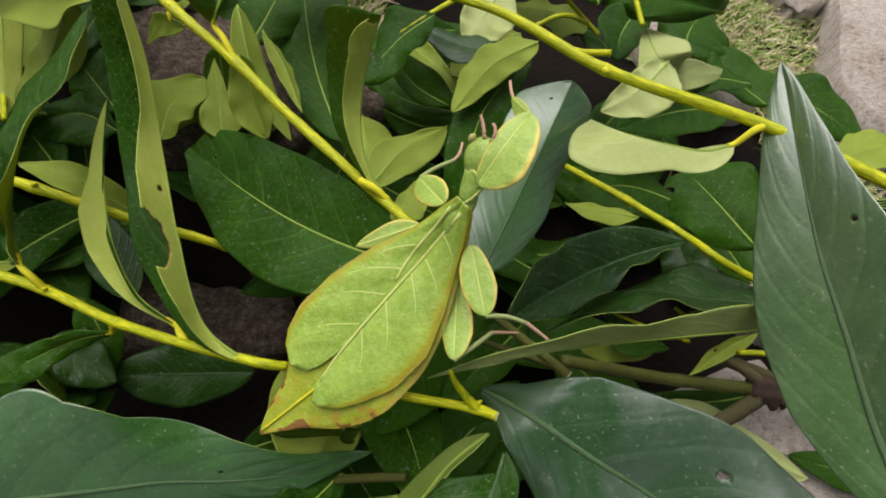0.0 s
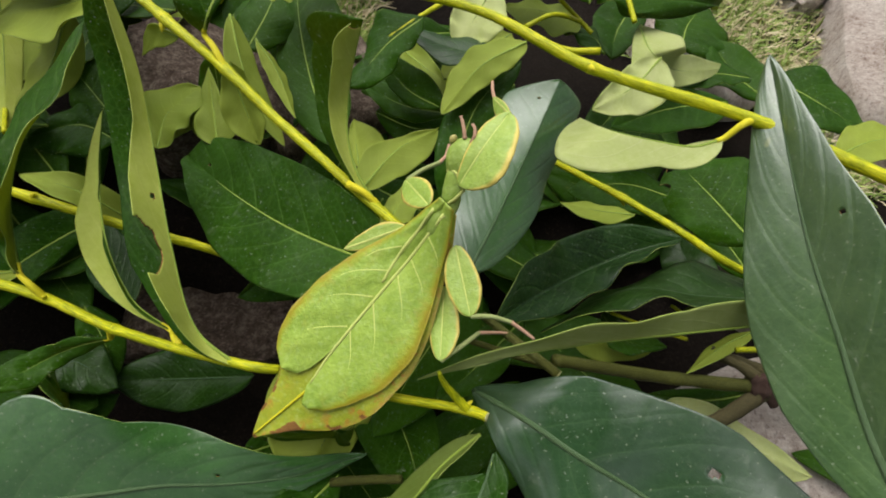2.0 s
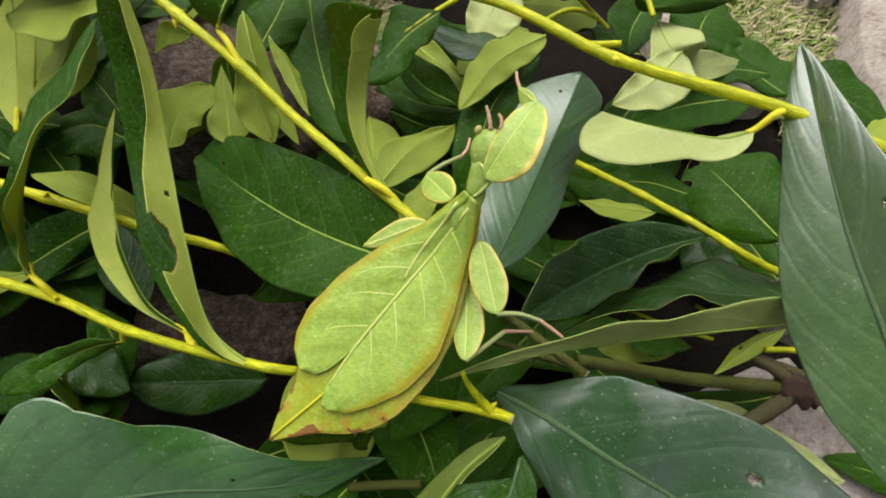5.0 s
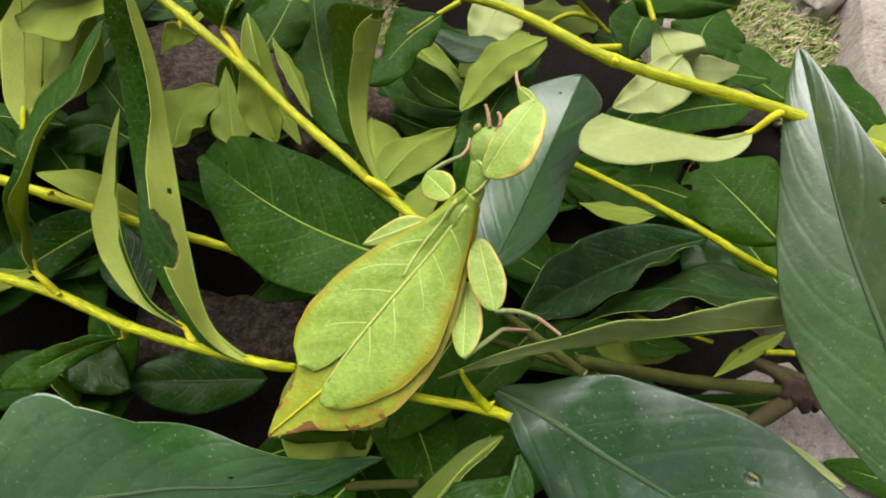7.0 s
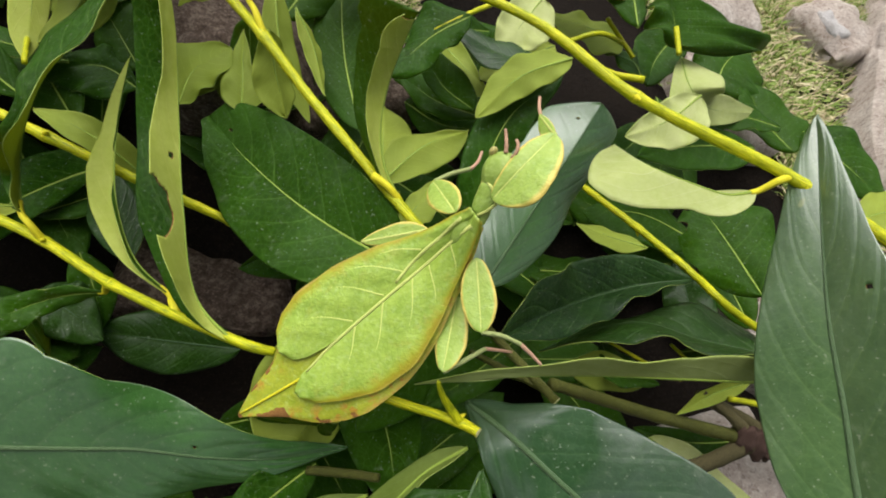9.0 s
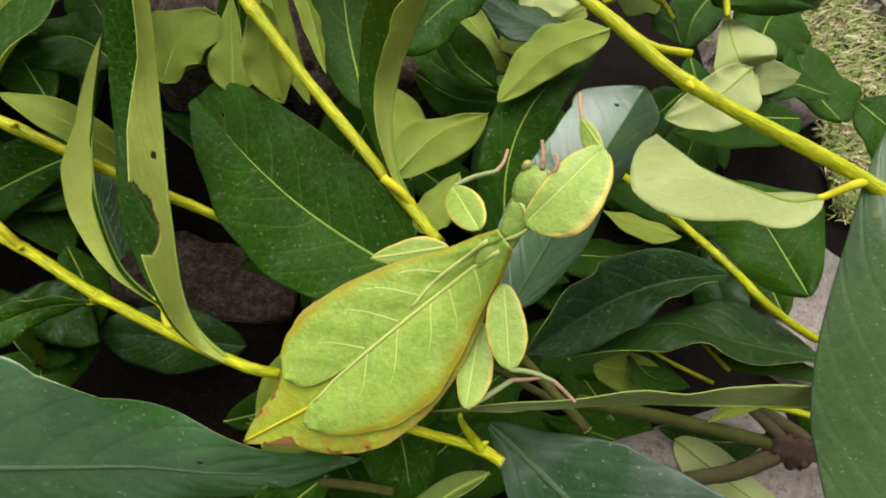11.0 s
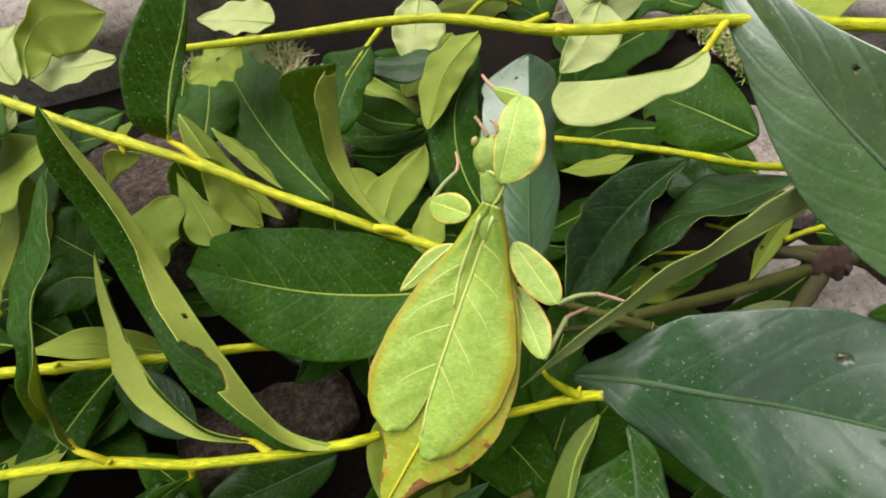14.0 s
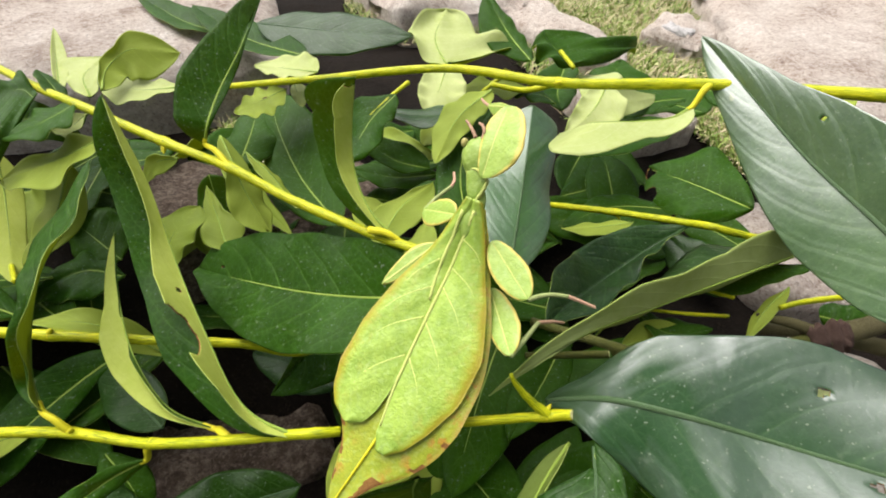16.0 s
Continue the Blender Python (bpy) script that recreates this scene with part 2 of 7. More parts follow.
def insect_skin(name, dark, light, edge, rim_at=0.86, one_sided=False, fade=0.0, blotches=0.0):
    """Leaf-green cuticle with a fine net, yellowing and browning towards its margin."""
    m = Mat(name, 0.46, 0.35)
    u, v = m.uv()
    across = v if one_sided else m.math("ABSOLUTE", m.math("MULTIPLY", m.math("SUBTRACT", v, 0.5), 2.0))
    f = m.math("ADD", m.math("MULTIPLY", m.noise(150, 6, 0.65), 0.6), m.math("MULTIPLY", m.noise(700, 4, 0.7), 0.4))
    base = m.ramp(f, [(0.33, dark), (0.66, light)])
    mottle = m.ramp(m.noise(950, 3), [(0.5, (0, 0, 0)), (0.72, (1, 1, 1))])
    base = m.mix(m.math("MULTIPLY", mottle, 0.2), base, (0.44, 0.54, 0.26))
    net = m.math("SUBTRACT", 1.0, m.math("DIVIDE", m.cells(900), 0.12), clamp=True)
    base = m.mix(m.math("MULTIPLY", net, 0.10), base, tuple(c * 0.6 for c in dark))
    wavy = m.math("ADD", across, m.math("MULTIPLY", m.math("SUBTRACT", m.noise(260, 5, 0.65), 0.5), 0.3))
    rim = m.ramp(wavy, [(rim_at - 0.06, (0, 0, 0)), (rim_at + 0.05, (1, 1, 1))])
    if fade:
        base = m.mix(m.ramp(wavy, [(fade, (0, 0, 0)), (rim_at, (1, 1, 1))]), base, (0.27, 0.29, 0.012))
    if blotches:
        rust = m.math("MULTIPLY", m.ramp(m.noise(330, 5, 0.7), [(0.52, (0, 0, 0)), (0.62, (1, 1, 1))]), blotches)
        outer = m.ramp(across, [(0.45, (0.12, 0.12, 0.12)), (0.9, (1, 1, 1))])
        base = m.mix(m.math("MULTIPLY", rust, outer), base, (0.36, 0.17, 0.02))
    m.colour(m.mix(rim, base, edge))
    h = m.math("ADD", m.noise(1300, 3), m.math("MULTIPLY", m.noise(300, 3), 1.6))
    m.bump(m.math("SUBTRACT", h, m.math("MULTIPLY", net, 0.15)), 0.0003, 0.5)
    return m.m


WING = insect_skin("forewing_cuticle", (0.163, 0.267, 0.027), (0.306, 0.421, 0.062), (0.245, 0.208, 0.012), 0.965, True, 0.78, 0.22)
ABDOMEN = insect_skin("abdomen_cuticle", (0.173, 0.238, 0.009), (0.326, 0.356, 0.023), (0.245, 0.188, 0.016), 0.95, blotches=0.95)
LOBE = insect_skin("leg_lobe_cuticle", (0.194, 0.307, 0.039), (0.326, 0.426, 0.086), (0.530, 0.436, 0.094), 0.86)
HEAD = insect_skin("head_cuticle", (0.173, 0.277, 0.035), (0.286, 0.386, 0.078), (0.459, 0.446, 0.094), 0.97)
VEIN = streaked("wing_vein", [(0.2, (0.42, 0.50, 0.12)), (0.8, (0.58, 0.62, 0.19))], 4, 0.5)
PINK = streaked("pink_feeler", [(0.2, (0.40, 0.22, 0.14)), (0.8, (0.56, 0.36, 0.23))], 4, 0.55)
LIMB = streaked("shin", [(0.2, (0.22, 0.28, 0.08)), (0.8, (0.38, 0.42, 0.18))], 4, 0.55)
EYE_MAT = streaked("eye", [(0.2, (0.30, 0.26, 0.08)), (0.8, (0.45, 0.40, 0.14))], 4, 0.3)
BROWN_SPOT = mineral("withered_edge", [(0.3, (0.14, 0.06, 0.02)), (0.75, (0.34, 0.18, 0.05))], 300, 0.7, 0.0003)


# ---- building ----
ORIGIN = {}


def thing(name, at, label, category, group="", kind=""):
    ob = new(name)
    ob.empty_display_size = 0.01
    ob.location = at
    ORIGIN[ob.name] = Vector(at)
    return tagged(ob, label, category, group, kind)


def part(name, geo, mats, parent, label="", at=None, smooth=True):
    """One mesh object under a thing or part. geo: vertices (world metres), faces, material indices, uv per vertex."""
    verts, faces, idx, uvs = geo
    o = np.array(at if at is not None else verts[0], float)
    me = bpy.data.meshes.new(name)
    me.from_pydata((np.asarray(verts, float) - o).tolist(), [], [tuple(int(i) for i in f) for f in faces])
    for m in mats:
        me.materials.append(m)
    if len(mats) > 1:
        me.polygons.foreach_set("material_index", np.asarray(idx, np.int32))
    if uvs is not None:
        layer = me.uv_layers.new(name="UVMap")
        loops = np.empty(len(me.loops), np.int32)
        me.loops.foreach_get("vertex_index", loops)
        layer.data.foreach_set("uv", np.asarray(uvs, np.float32)[loops].ravel())
    me.polygons.foreach_set("use_smooth", np.full(len(me.polygons), smooth))
    me.update()
    ob = new(name, me)
    ORIGIN[ob.name] = Vector(o)
    if parent is not None:
        ob.parent = parent
        ob.location = Vector(o) - ORIGIN[parent.name]
    else:
        ob.location = o
    return tagged(ob, label)


def spline(points, n):
    """A smooth curve through the points, as n places."""
    p = np.array(points, float)
    if len(p) == 2:
        return p[0] + (p[1] - p[0]) * np.linspace(0, 1, n)[:, None]
    d = np.r_[0, np.cumsum(np.linalg.norm(np.diff(p, axis=0), axis=1) ** 0.5)]
    slope = np.gradient(p, d, axis=0)
    out = []
    for x in np.linspace(0, d[-1], n):
        i = max(0, min(int(np.searchsorted(d, x, side="right")) - 1, len(d) - 2))
        h = d[i + 1] - d[i]
        t = (x - d[i]) / h
        out.append((2 * t**3 - 3 * t**2 + 1) * p[i] + (t**3 - 2 * t**2 + t) * h * slope[i] + (3 * t**2 - 2 * t**3) * p[i + 1] + (t**3 - t**2) * h * slope[i + 1])
    return np.array(out)


def unit(v):
    return v / np.maximum(np.linalg.norm(v, axis=-1, keepdims=True), 1e-12)


def tube(path, radii, sides=9, lumps=0.0, seed=0):
    """A closed tube along a path; radii: one for each place."""
    path, radii = np.asarray(path, float), np.asarray(radii, float)
    n = len(path)
    ahead = unit(np.gradient(path, axis=0))
    ref = np.array((0.13, 0.31, 0.94))
    a = unit(np.cross(ahead, ref))
    b = np.cross(ahead, a)
    rng = np.random.RandomState(seed)
    phase = rng.rand(3) * 6.28
    verts, uvs, faces = [], [], []
    length = np.r_[0, np.cumsum(np.linalg.norm(np.diff(path, axis=0), axis=1))]
    for i in range(n):
        for k in range(sides):
            w = 2 * math.pi * k / sides
            r = radii[i] * (1 + lumps * (0.6 * math.sin(3 * w + phase[0]) + 0.4 * math.sin(5 * w + phase[1] + 40 * length[i])))
            verts.append(path[i] + r * (math.cos(w) * a[i] + math.sin(w) * b[i]))
            uvs.append((length[i] * 60, k / sides))
    for i in range(n - 1):
        for k in range(sides):
            faces.append((i * sides + k, i * sides + (k + 1) % sides, (i + 1) * sides + (k + 1) % sides, (i + 1) * sides + k))
    faces.append(tuple(range(sides))[::-1])
    faces.append(tuple((n - 1) * sides + k for k in range(sides)))
    return verts, faces, [0] * len(faces), uvs


def width_profile(u, rise, power):
    return np.clip(np.sin(math.pi * np.clip(u, 0, 1) ** rise), 0, 1) ** power


def blade(rib, left, right, nu=30, nv=10, thick=0.00032, rise=0.85, power=0.72, cup=0.0, wave=0.0, wave_count=3.0, seed=0, holes=(), bites=(), torn=0.0, puckers=0.0):
    """A leaf-like blade: a rib curve with half-width vectors at stations (u, vector) to its left and right, given thickness.
    Material slots: 0 upper face, 1 lower face, 2 rim, 3 gnawed edges. Returns the geometry and the rib's curve."""
    rng = np.random.RandomState(seed)
    R = spline(rib, nu + 1)
    u = np.linspace(0, 1, nu + 1)
    shape = width_profile(u, rise, power)

    def half(stations):
        us = np.array([s[0] for s in stations])
        vs = np.array([s[1] for s in stations], float) / np.maximum(width_profile(us, rise, power), 0.25)[:, None]
        return np.stack([np.interp(u, us, vs[:, k]) for k in range(3)], 1) * shape[:, None]

    sides = {1: half(left), -1: half(right)}
    ahead = unit(np.gradient(R, axis=0))
    vv = np.linspace(-1, 1, 2 * nv + 1)
    span = np.linalg.norm(sides[1], axis=1).max() + np.linalg.norm(sides[-1], axis=1).max()
    ph = rng.rand(4) * 6.28
    grid = np.zeros((nu + 1, 2 * nv + 1, 3))
    for s in (1, -1):
        N = unit(np.cross(ahead, sides[s] * s) + 1e-12)
        for j, v in enumerate(vv):
            w = -v if s > 0 else v
            if w < 0 or (w == 0 and s < 0):
                continue
            lift = cup * span * (w - w * w) + wave * span * w * w * np.sin(2 * math.pi * wave_count * u + ph[0 if s > 0 else 1]) * shape
            lift = lift + puckers * span * np.sin(math.pi * min(1.0, w)) * np.abs(np.sin(math.pi * (8.0 * u - 2.1 * w**1.35 + ph[2])))
            grid[:, j] = R + sides[s] * w + N * lift[:, None]
    # normals of the sheet
    du = np.gradient(grid, axis=0)
    dv = np.gradient(grid, axis=1)
    N = unit(np.cross(dv, du))
    N[0], N[-1] = N[1], N[-2]
    edge = np.sqrt(np.clip(1 - 0.8 * np.abs(vv) ** 6, 0, 1))[None, :, None]
    top, low = grid + N * thick * 0.5 * edge, grid - N * thick * 0.5 * edge
    cols = 2 * nv + 1
    verts = np.concatenate([top.reshape(-1, 3), low.reshape(-1, 3)])
    base = (nu + 1) * cols
    uv = np.stack([np.repeat(u, cols), np.tile(vv * 0.5 + 0.5, nu + 1)], 1)
    uvs = np.concatenate([uv, uv])
    length = np.linalg.norm(np.diff(R, axis=0), axis=1).sum()
    keep = np.ones((nu, 2 * nv), bool)
    uc, vc = (u[:-1] + u[1:]) / 2, (vv[:-1] + vv[1:]) / 2
    U, Vv = np.meshgrid(uc, vc, indexing="ij")
    jag = rng.rand(nu, 2 * nv)
    for hu, hv, hr in holes:
        keep &= ((U - hu) / hr) ** 2 + ((Vv + hv) / (hr * length / (span * 0.5))) ** 2 > 0.75 + 0.5 * jag
    for hu, hv, ru, rv in bites:
        keep &= ((U - hu) / ru) ** 2 + ((Vv + hv) / rv) ** 2 > 1 + 0.22 * np.sin(U * 90 + Vv * 11) * 0.5 + 0.02 * jag
    if torn:
        keep &= U < torn + 0.10 * np.sin(Vv * 7 + ph[3]) + 0.05 * np.sin(Vv * 19 + ph[2])
    faces, idx = [], []

    def add(f, k):
        faces.append(f)
        idx.append(k)

    for i in range(nu):
        for j in range(2 * nv):
            if not keep[i, j]:
                continue
            a, b, c, d = i * cols + j, i * cols + j + 1, (i + 1) * cols + j + 1, (i + 1) * cols + j
            add((a, b, c, d), 0)
            add((base + d, base + c, base + b, base + a), 1)
            for gone, e, k in (
                (j == 0 or not keep[i, j - 1], (d, a), 2 if j == 0 else 3),
                (j == 2 * nv - 1 or not keep[i, j + 1], (b, c), 2 if j == 2 * nv - 1 else 3),
                (i > 0 and not keep[i - 1, j], (a, b), 3),
                (i < nu - 1 and not keep[i + 1, j], (c, d), 3),
            ):
                if gone:
                    add((e[1], e[0], base + e[0], base + e[1]), k)
    return (verts, faces, idx, uvs), R, N[:, nv]


BRANCHES = {}
COUNT = [0]


def stem(branch, points, r0, r1, bark=TWIG, nodes=(), cut=None, name="stem"):
    """A twig along the points, thinning from r0 to r1, swollen at its nodes (indices of points)."""
    COUNT[0] += 1
    p = np.array(points, float)
    n = max(16, int(np.linalg.norm(np.diff(p, axis=0), axis=1).sum() / 0.0016))
    path = spline(p, n)
    rng = np.random.RandomState(COUNT[0])
    u = np.linspace(0, 1, n)
    r = r0 + (r1 - r0) * u
    for k in nodes:
        near = np.linalg.norm(path - p[k], axis=1)
        r = r * (1 + 0.20 * np.exp(-((near / 0.0022) ** 2)))
    r = r * (1 + 0.04 * np.sin(u * 40 + rng.rand() * 6) + 0.012 * rng.randn(n))
    path = path + rng.randn(n, 3) * r0 * 0.02
    body = part(name, tube(path, r, 12, 0.055, COUNT[0]), [bark], BRANCHES[branch])
    for k in nodes:
        i = int(np.argmin(np.linalg.norm(path - p[k], axis=1)))
        i = min(max(i, 1), n - 2)
        ax = path[i + 1] - path[i - 1]
        ax = ax / np.linalg.norm(ax)
        s = np.linspace(-1, 1, 5)
        scar = path[i] + ax * s[:, None] * r[i] * 0.13
        part("bud_scar", tube(scar, r[i] * np.array([0.9, 1.0, 1.03, 1.0, 0.9]), 12, 0.07, k), [NODE if bark is BROWN else PETIOLE], body)
        side = np.cross(ax, (rng.randn(3)))
        side = side / np.linalg.norm(side)
        bud = path[i] + side * np.linspace(0.6, 1.9, 5)[:, None] * r[i] + ax * np.linspace(0, 1.0, 5)[:, None] * r[i]
        part("bud", tube(bud, r[i] * np.array([0.45, 0.5, 0.42, 0.28, 0.06]), 8, 0.03, k), [PETIOLE if bark is TWIG else NODE], body)
    if cut is not None:
        i = 0 if cut == 0 else n - 1
        out = unit(path[i] - path[1 if cut == 0 else n - 2])
        disc = path[i] + out * np.array([0.0, 0.4, 0.5])[:, None] * r[i] * 0.3
        part("cut_face", tube(disc, r[i] * np.array([0.97, 0.95, 0.3]), 12, 0.03, 3), [PITH], body)
    return body


def leaf(branch, rib, left, right, gloss=0, big=0, blunt=0, thin=0, torn=0, wave=0, holes=(), bites=(), pet=None, low=0, pale=0, label=""):
    """A laurel leaf on its branch, with midrib and, where it is seen, its stalk."""
    COUNT[0] += 1
    seed = COUNT[0]
    rng = np.random.RandomState(seed)
    fine = big or holes or bites
    length = np.linalg.norm(np.diff(np.array(rib), axis=0), axis=1).sum()
    nu, nv = (220, 64) if bites else (120, 36) if fine else ((20, 5) if low else (40, 10) if length > 0.03 else (28, 8))
    geo, R, N = blade(
        rib, left, right, nu, nv, 0.00034,
        rise=0.8 + 0.15 * rng.rand(), power=0.5 if blunt else (0.95 if thin else 0.72),
        cup=(0.10 if length < 0.045 else 0.02) + 0.05 * rng.rand(), wave=0.05 if wave else (0.035 if length < 0.045 else 0.014) + 0.03 * rng.rand(), wave_count=2.0 + 2 * rng.rand(),
        seed=seed, holes=holes, bites=bites, torn=0.82 if torn else 0.0, puckers=0.0030 if big else 0.0016)
    top = (LEAF_TOP, LEAF_WAX, LEAF_SEMI, LEAF_PAINTED_SHEEN, LEAF_DEEP)[gloss]
    ob = part("leaf", geo, [top, (LEAF_UNDER, LEAF_PALE, LEAF_LIGHT, LEAF_OLIVE, LEAF_SAGE)[pale], LEAF_RIM, BROWN_SPOT], BRANCHES[branch], label, at=R[0])
    k = int(len(R) * (0.80 if torn else 0.97))
    u = np.linspace(0, 1, len(R))[:k]
    rr = (0.00085 if big else 0.00045) * (1 - 0.78 * u) * min(1.0, 0.5 + length / 0.08)
    step = max(1, k // 40)
    sel = np.r_[np.arange(0, k - 1, step), k - 1]
    part("midrib", tube(R[sel] + N[sel] * 0.00002, rr[sel], 7, 0.0, seed), [WAX_RIB if gloss else RIB], ob)
    if pet is not None:
        a, b = np.array(pet), R[0]
        bow = (a + b) / 2 + np.array((0, 0, 0.0015))
        s = spline([a, bow, b, R[max(1, len(R) // 14)]], 16)
        part("stalk", tube(s, np.linspace(0.0010, 0.0006, 16), 9, 0.03, seed), [PETIOLE], ob)
    return ob


# ---- ground ----
def lumpy_block(name, centre, size, turn, mat, seed, parent=None, cuts=14, rough=0.12, label="", category="", group="", kind=""):
    """A weathered stone: a block with rounded, chipped edges and an uneven face."""
    nz = 4
    rng = np.random.RandomState(seed)
    verts, faces = [], []
    off = Vector((seed * 3.1, seed * 1.7, 0.0))
    index = {}

    def vert(i, j, k):
        key = (i, j, k)
        if key in index:
            return index[key]
        p = Vector((i / cuts * 2 - 1, j / cuts * 2 - 1, k / nz * 2 - 1))
        q = Vector((abs(p.x) ** 7 + abs(p.y) ** 7, 0, 0)).x ** (1 / 7)
        if q > 1:
            p.x, p.y = p.x / q, p.y / q
        w = Vector((p.x * size[0] / 2, p.y * size[1] / 2, p.z * size[2] / 2))
        edge = max(abs(p.x), abs(p.y))
        if k == nz:
            w.z -= size[2] * 0.22 * max(0.0, edge - 0.86) / 0.14
        nn = noise.fractal(w * (2.2 / max(size)) * 3 + off, 0.9, 2.0, 5)
        big_ = noise.noise(w * (1.6 / max(size)) + off)
        w += Vector((p.x, p.y, 0)) * max(size[:2]) * rough * 0.35 * big_
        if k == nz:
            w.z += size[2] * (0.25 * big_ + rough * nn)
        index[key] = len(verts)
        m = Matrix.Translation(centre) @ Matrix.Rotation(radians(turn), 4, "Z")
        verts.append(tuple(m @ w))
        return index[key]

    for i in range(cuts):
        for j in range(cuts):
            faces.append((vert(i, j, nz), vert(i + 1, j, nz), vert(i + 1, j + 1, nz), vert(i, j + 1, nz)))
    for k in range(nz):
        for i in range(cuts):
            faces.append((vert(i, 0, k), vert(i + 1, 0, k), vert(i + 1, 0, k + 1), vert(i, 0, k + 1)))
            faces.append((vert(i + 1, cuts, k), vert(i, cuts, k), vert(i, cuts, k + 1), vert(i + 1, cuts, k + 1)))
            faces.append((vert(0, i + 1, k), vert(0, i, k), vert(0, i, k + 1), vert(0, i + 1, k + 1)))
            faces.append((vert(cuts, i, k), vert(cuts, i + 1, k), vert(cuts, i + 1, k + 1), vert(cuts, i, k + 1)))
    ob = part(name, (verts, faces, [0] * len(faces), None), [mat], parent, at=(centre[0], centre[1], centre[2] - size[2] / 2))
    return tagged(ob, label, category, group, kind)


def ground_height(x, y):
    """The bank falls away under the front of the pile."""
    s = min(1.0, max(0.0, (0.125 - y) / 0.06)) * min(1.0, max(0.0, (0.11 - x) / 0.05))
    return -0.006 - 0.045 * s * s * (3 - 2 * s)


def ground_sheet():
    xs = np.concatenate([[-30, -8, -2.5, -1.0], np.linspace(-0.6, 0.8, 120), [1.2, 2.5, 8, 30]])
    ys = np.concatenate([[-30, -8, -2.5, -0.8], np.linspace(-0.4, 0.9, 110), [1.4, 2.8, 8, 30]])
    verts, faces = [], []
    for y in ys:
        for x in xs:
            n = noise.fractal(Vector((x * 18, y * 18, 0)), 0.9, 2.0, 5)
            verts.append((x, y, ground_height(x, y) + 0.004 * n))
    for j in range(len(ys) - 1):
        for i in range(len(xs) - 1):
            a = j * len(xs) + i
            faces.append((a, a + 1, a + 1 + len(xs), a + len(xs)))
    return part("ground", (verts, faces, [0] * len(faces), None), [SHADED_SOIL], None, at=(0, 0, 0))


tagged(ground_sheet(), "crumbly garden soil between the stones, darkened as in shade", "soil", kind="structure")
STONES = [
    ("slab", (0.405, 0.276, 0.004), (0.24, 0.36, 0.045), -24, SLAB, 3, "pinkish weathered stone slab beside grass"),
    ("slab", (0.56, 0.49, 0.002), (0.22, 0.20, 0.05), -12, SLAB, 4, "pinkish weathered stone slab"),
    ("slab", (-0.16, 0.33, 0.004), (0.26, 0.20, 0.05), 6, SLAB, 5, "pinkish grey flat stone slab with a brown stain"),
    ("slab", (-0.34, 0.20, 0.0), (0.18, 0.26, 0.05), -5, SLAB, 6, "pinkish grey flat stone slab"),
    ("slab", (0.10, 0.42, 0.0), (0.13, 0.13, 0.045), 14, SLAB, 7, "flat pale stone among grass"),
    ("stone", (-0.056, 0.146, 0.0), (0.050, 0.052, 0.034), 20, SHADED_STONE, 8, "brown weathered stone under the leaves, darkened as in shade"),
    ("stone", (-0.050, 0.074, -0.054), (0.064, 0.034, 0.034), 5, SHADED_STONE, 9, "brown squared stone deep under the twigs, darkened as in shade"),
    ("stone", (0.125, 0.015, -0.006), (0.075, 0.06, 0.026), 24, SLAB, 10, "pale pinkish stone below the cut branch"),
    ("stone", (0.135, -0.05, -0.006), (0.05, 0.04, 0.022), -10, SHADED_STONE, 11, "brown stone under the large leaf, darkened as in shade"),
    ("stone", (-0.015, 0.155, -0.004), (0.06, 0.05, 0.03), 35, SHADED_STONE, 12, "brown weathered stone under the leaves, darkened as in shade"),
    ("stone", (0.186, 0.086, -0.008), (0.075, 0.06, 0.03), -20, SLAB, 17, "pale pinkish stone half under the leaves"),
    ("stone", (0.165, 0.215, -0.004), (0.05, 0.07, 0.03), 12, SLAB, 13, "small pinkish stone at the grass edge"),
    ("stone", (0.168, 0.330, -0.004), (0.117, 0.05, 0.030), -72, SLAB, 14, "long pinkish kerb-like stone among dry grass"),
    ("stone", (0.266, 0.316, 0.000), (0.055, 0.05, 0.026), 40, SLAB, 15, "broken pinkish stone in the grass"),
    ("stone", (0.254, 0.306, 0.010), (0.014, 0.022, 0.012), 25, CHALK, 16, "small whitish stone chip"),
]
for name_, c_, s_, t_, m_, seed_, lab_ in STONES:
    lumpy_block(name_, c_, s_, t_, m_, seed_, cuts=26 if s_[0] > 0.1 else 18, rough=0.10, label=lab_, category="stone", group="paving stones" if name_ == "slab" else "loose stones")


def grass(name, boxes, count, seed, label):
    rng = np.random.RandomState(seed)
    verts, faces, idx = [], [], []
    for k in range(count):
        x0, y0, x1, y1, zz = boxes[rng.randint(len(boxes))]
        x, y = rng.uniform(x0, x1), rng.uniform(y0, y1)
        length, w = rng.uniform(0.004, 0.015), rng.uniform(0.0003, 0.0006)
        ang, lean_ = rng.rand() * 6.28, rng.uniform(0.35, 1.35)
        d = np.array((math.cos(ang), math.sin(ang), 0.0))
        s = np.array((-d[1], d[0], 0.0)) * w
        p = np.array((x, y, zz))
        n0 = len(verts)
        for q, ww in ((0, 1.0), (0.35, 0.9), (0.7, 0.6), (1.0, 0.05)):
            c = p + d * length * math.sin(lean_) * q**1.3 + np.array((0, 0, length * math.cos(lean_) * (q - 0.25 * q * q)))
            verts += [c - s * ww, c + s * ww + np.array((0, 0, w * 0.5))]
        dry = 1 if rng.rand() < 0.42 else 0
        for q in range(3):
            a = n0 + 2 * q
            faces.append((a, a + 1, a + 3, a + 2))
            idx.append(dry)
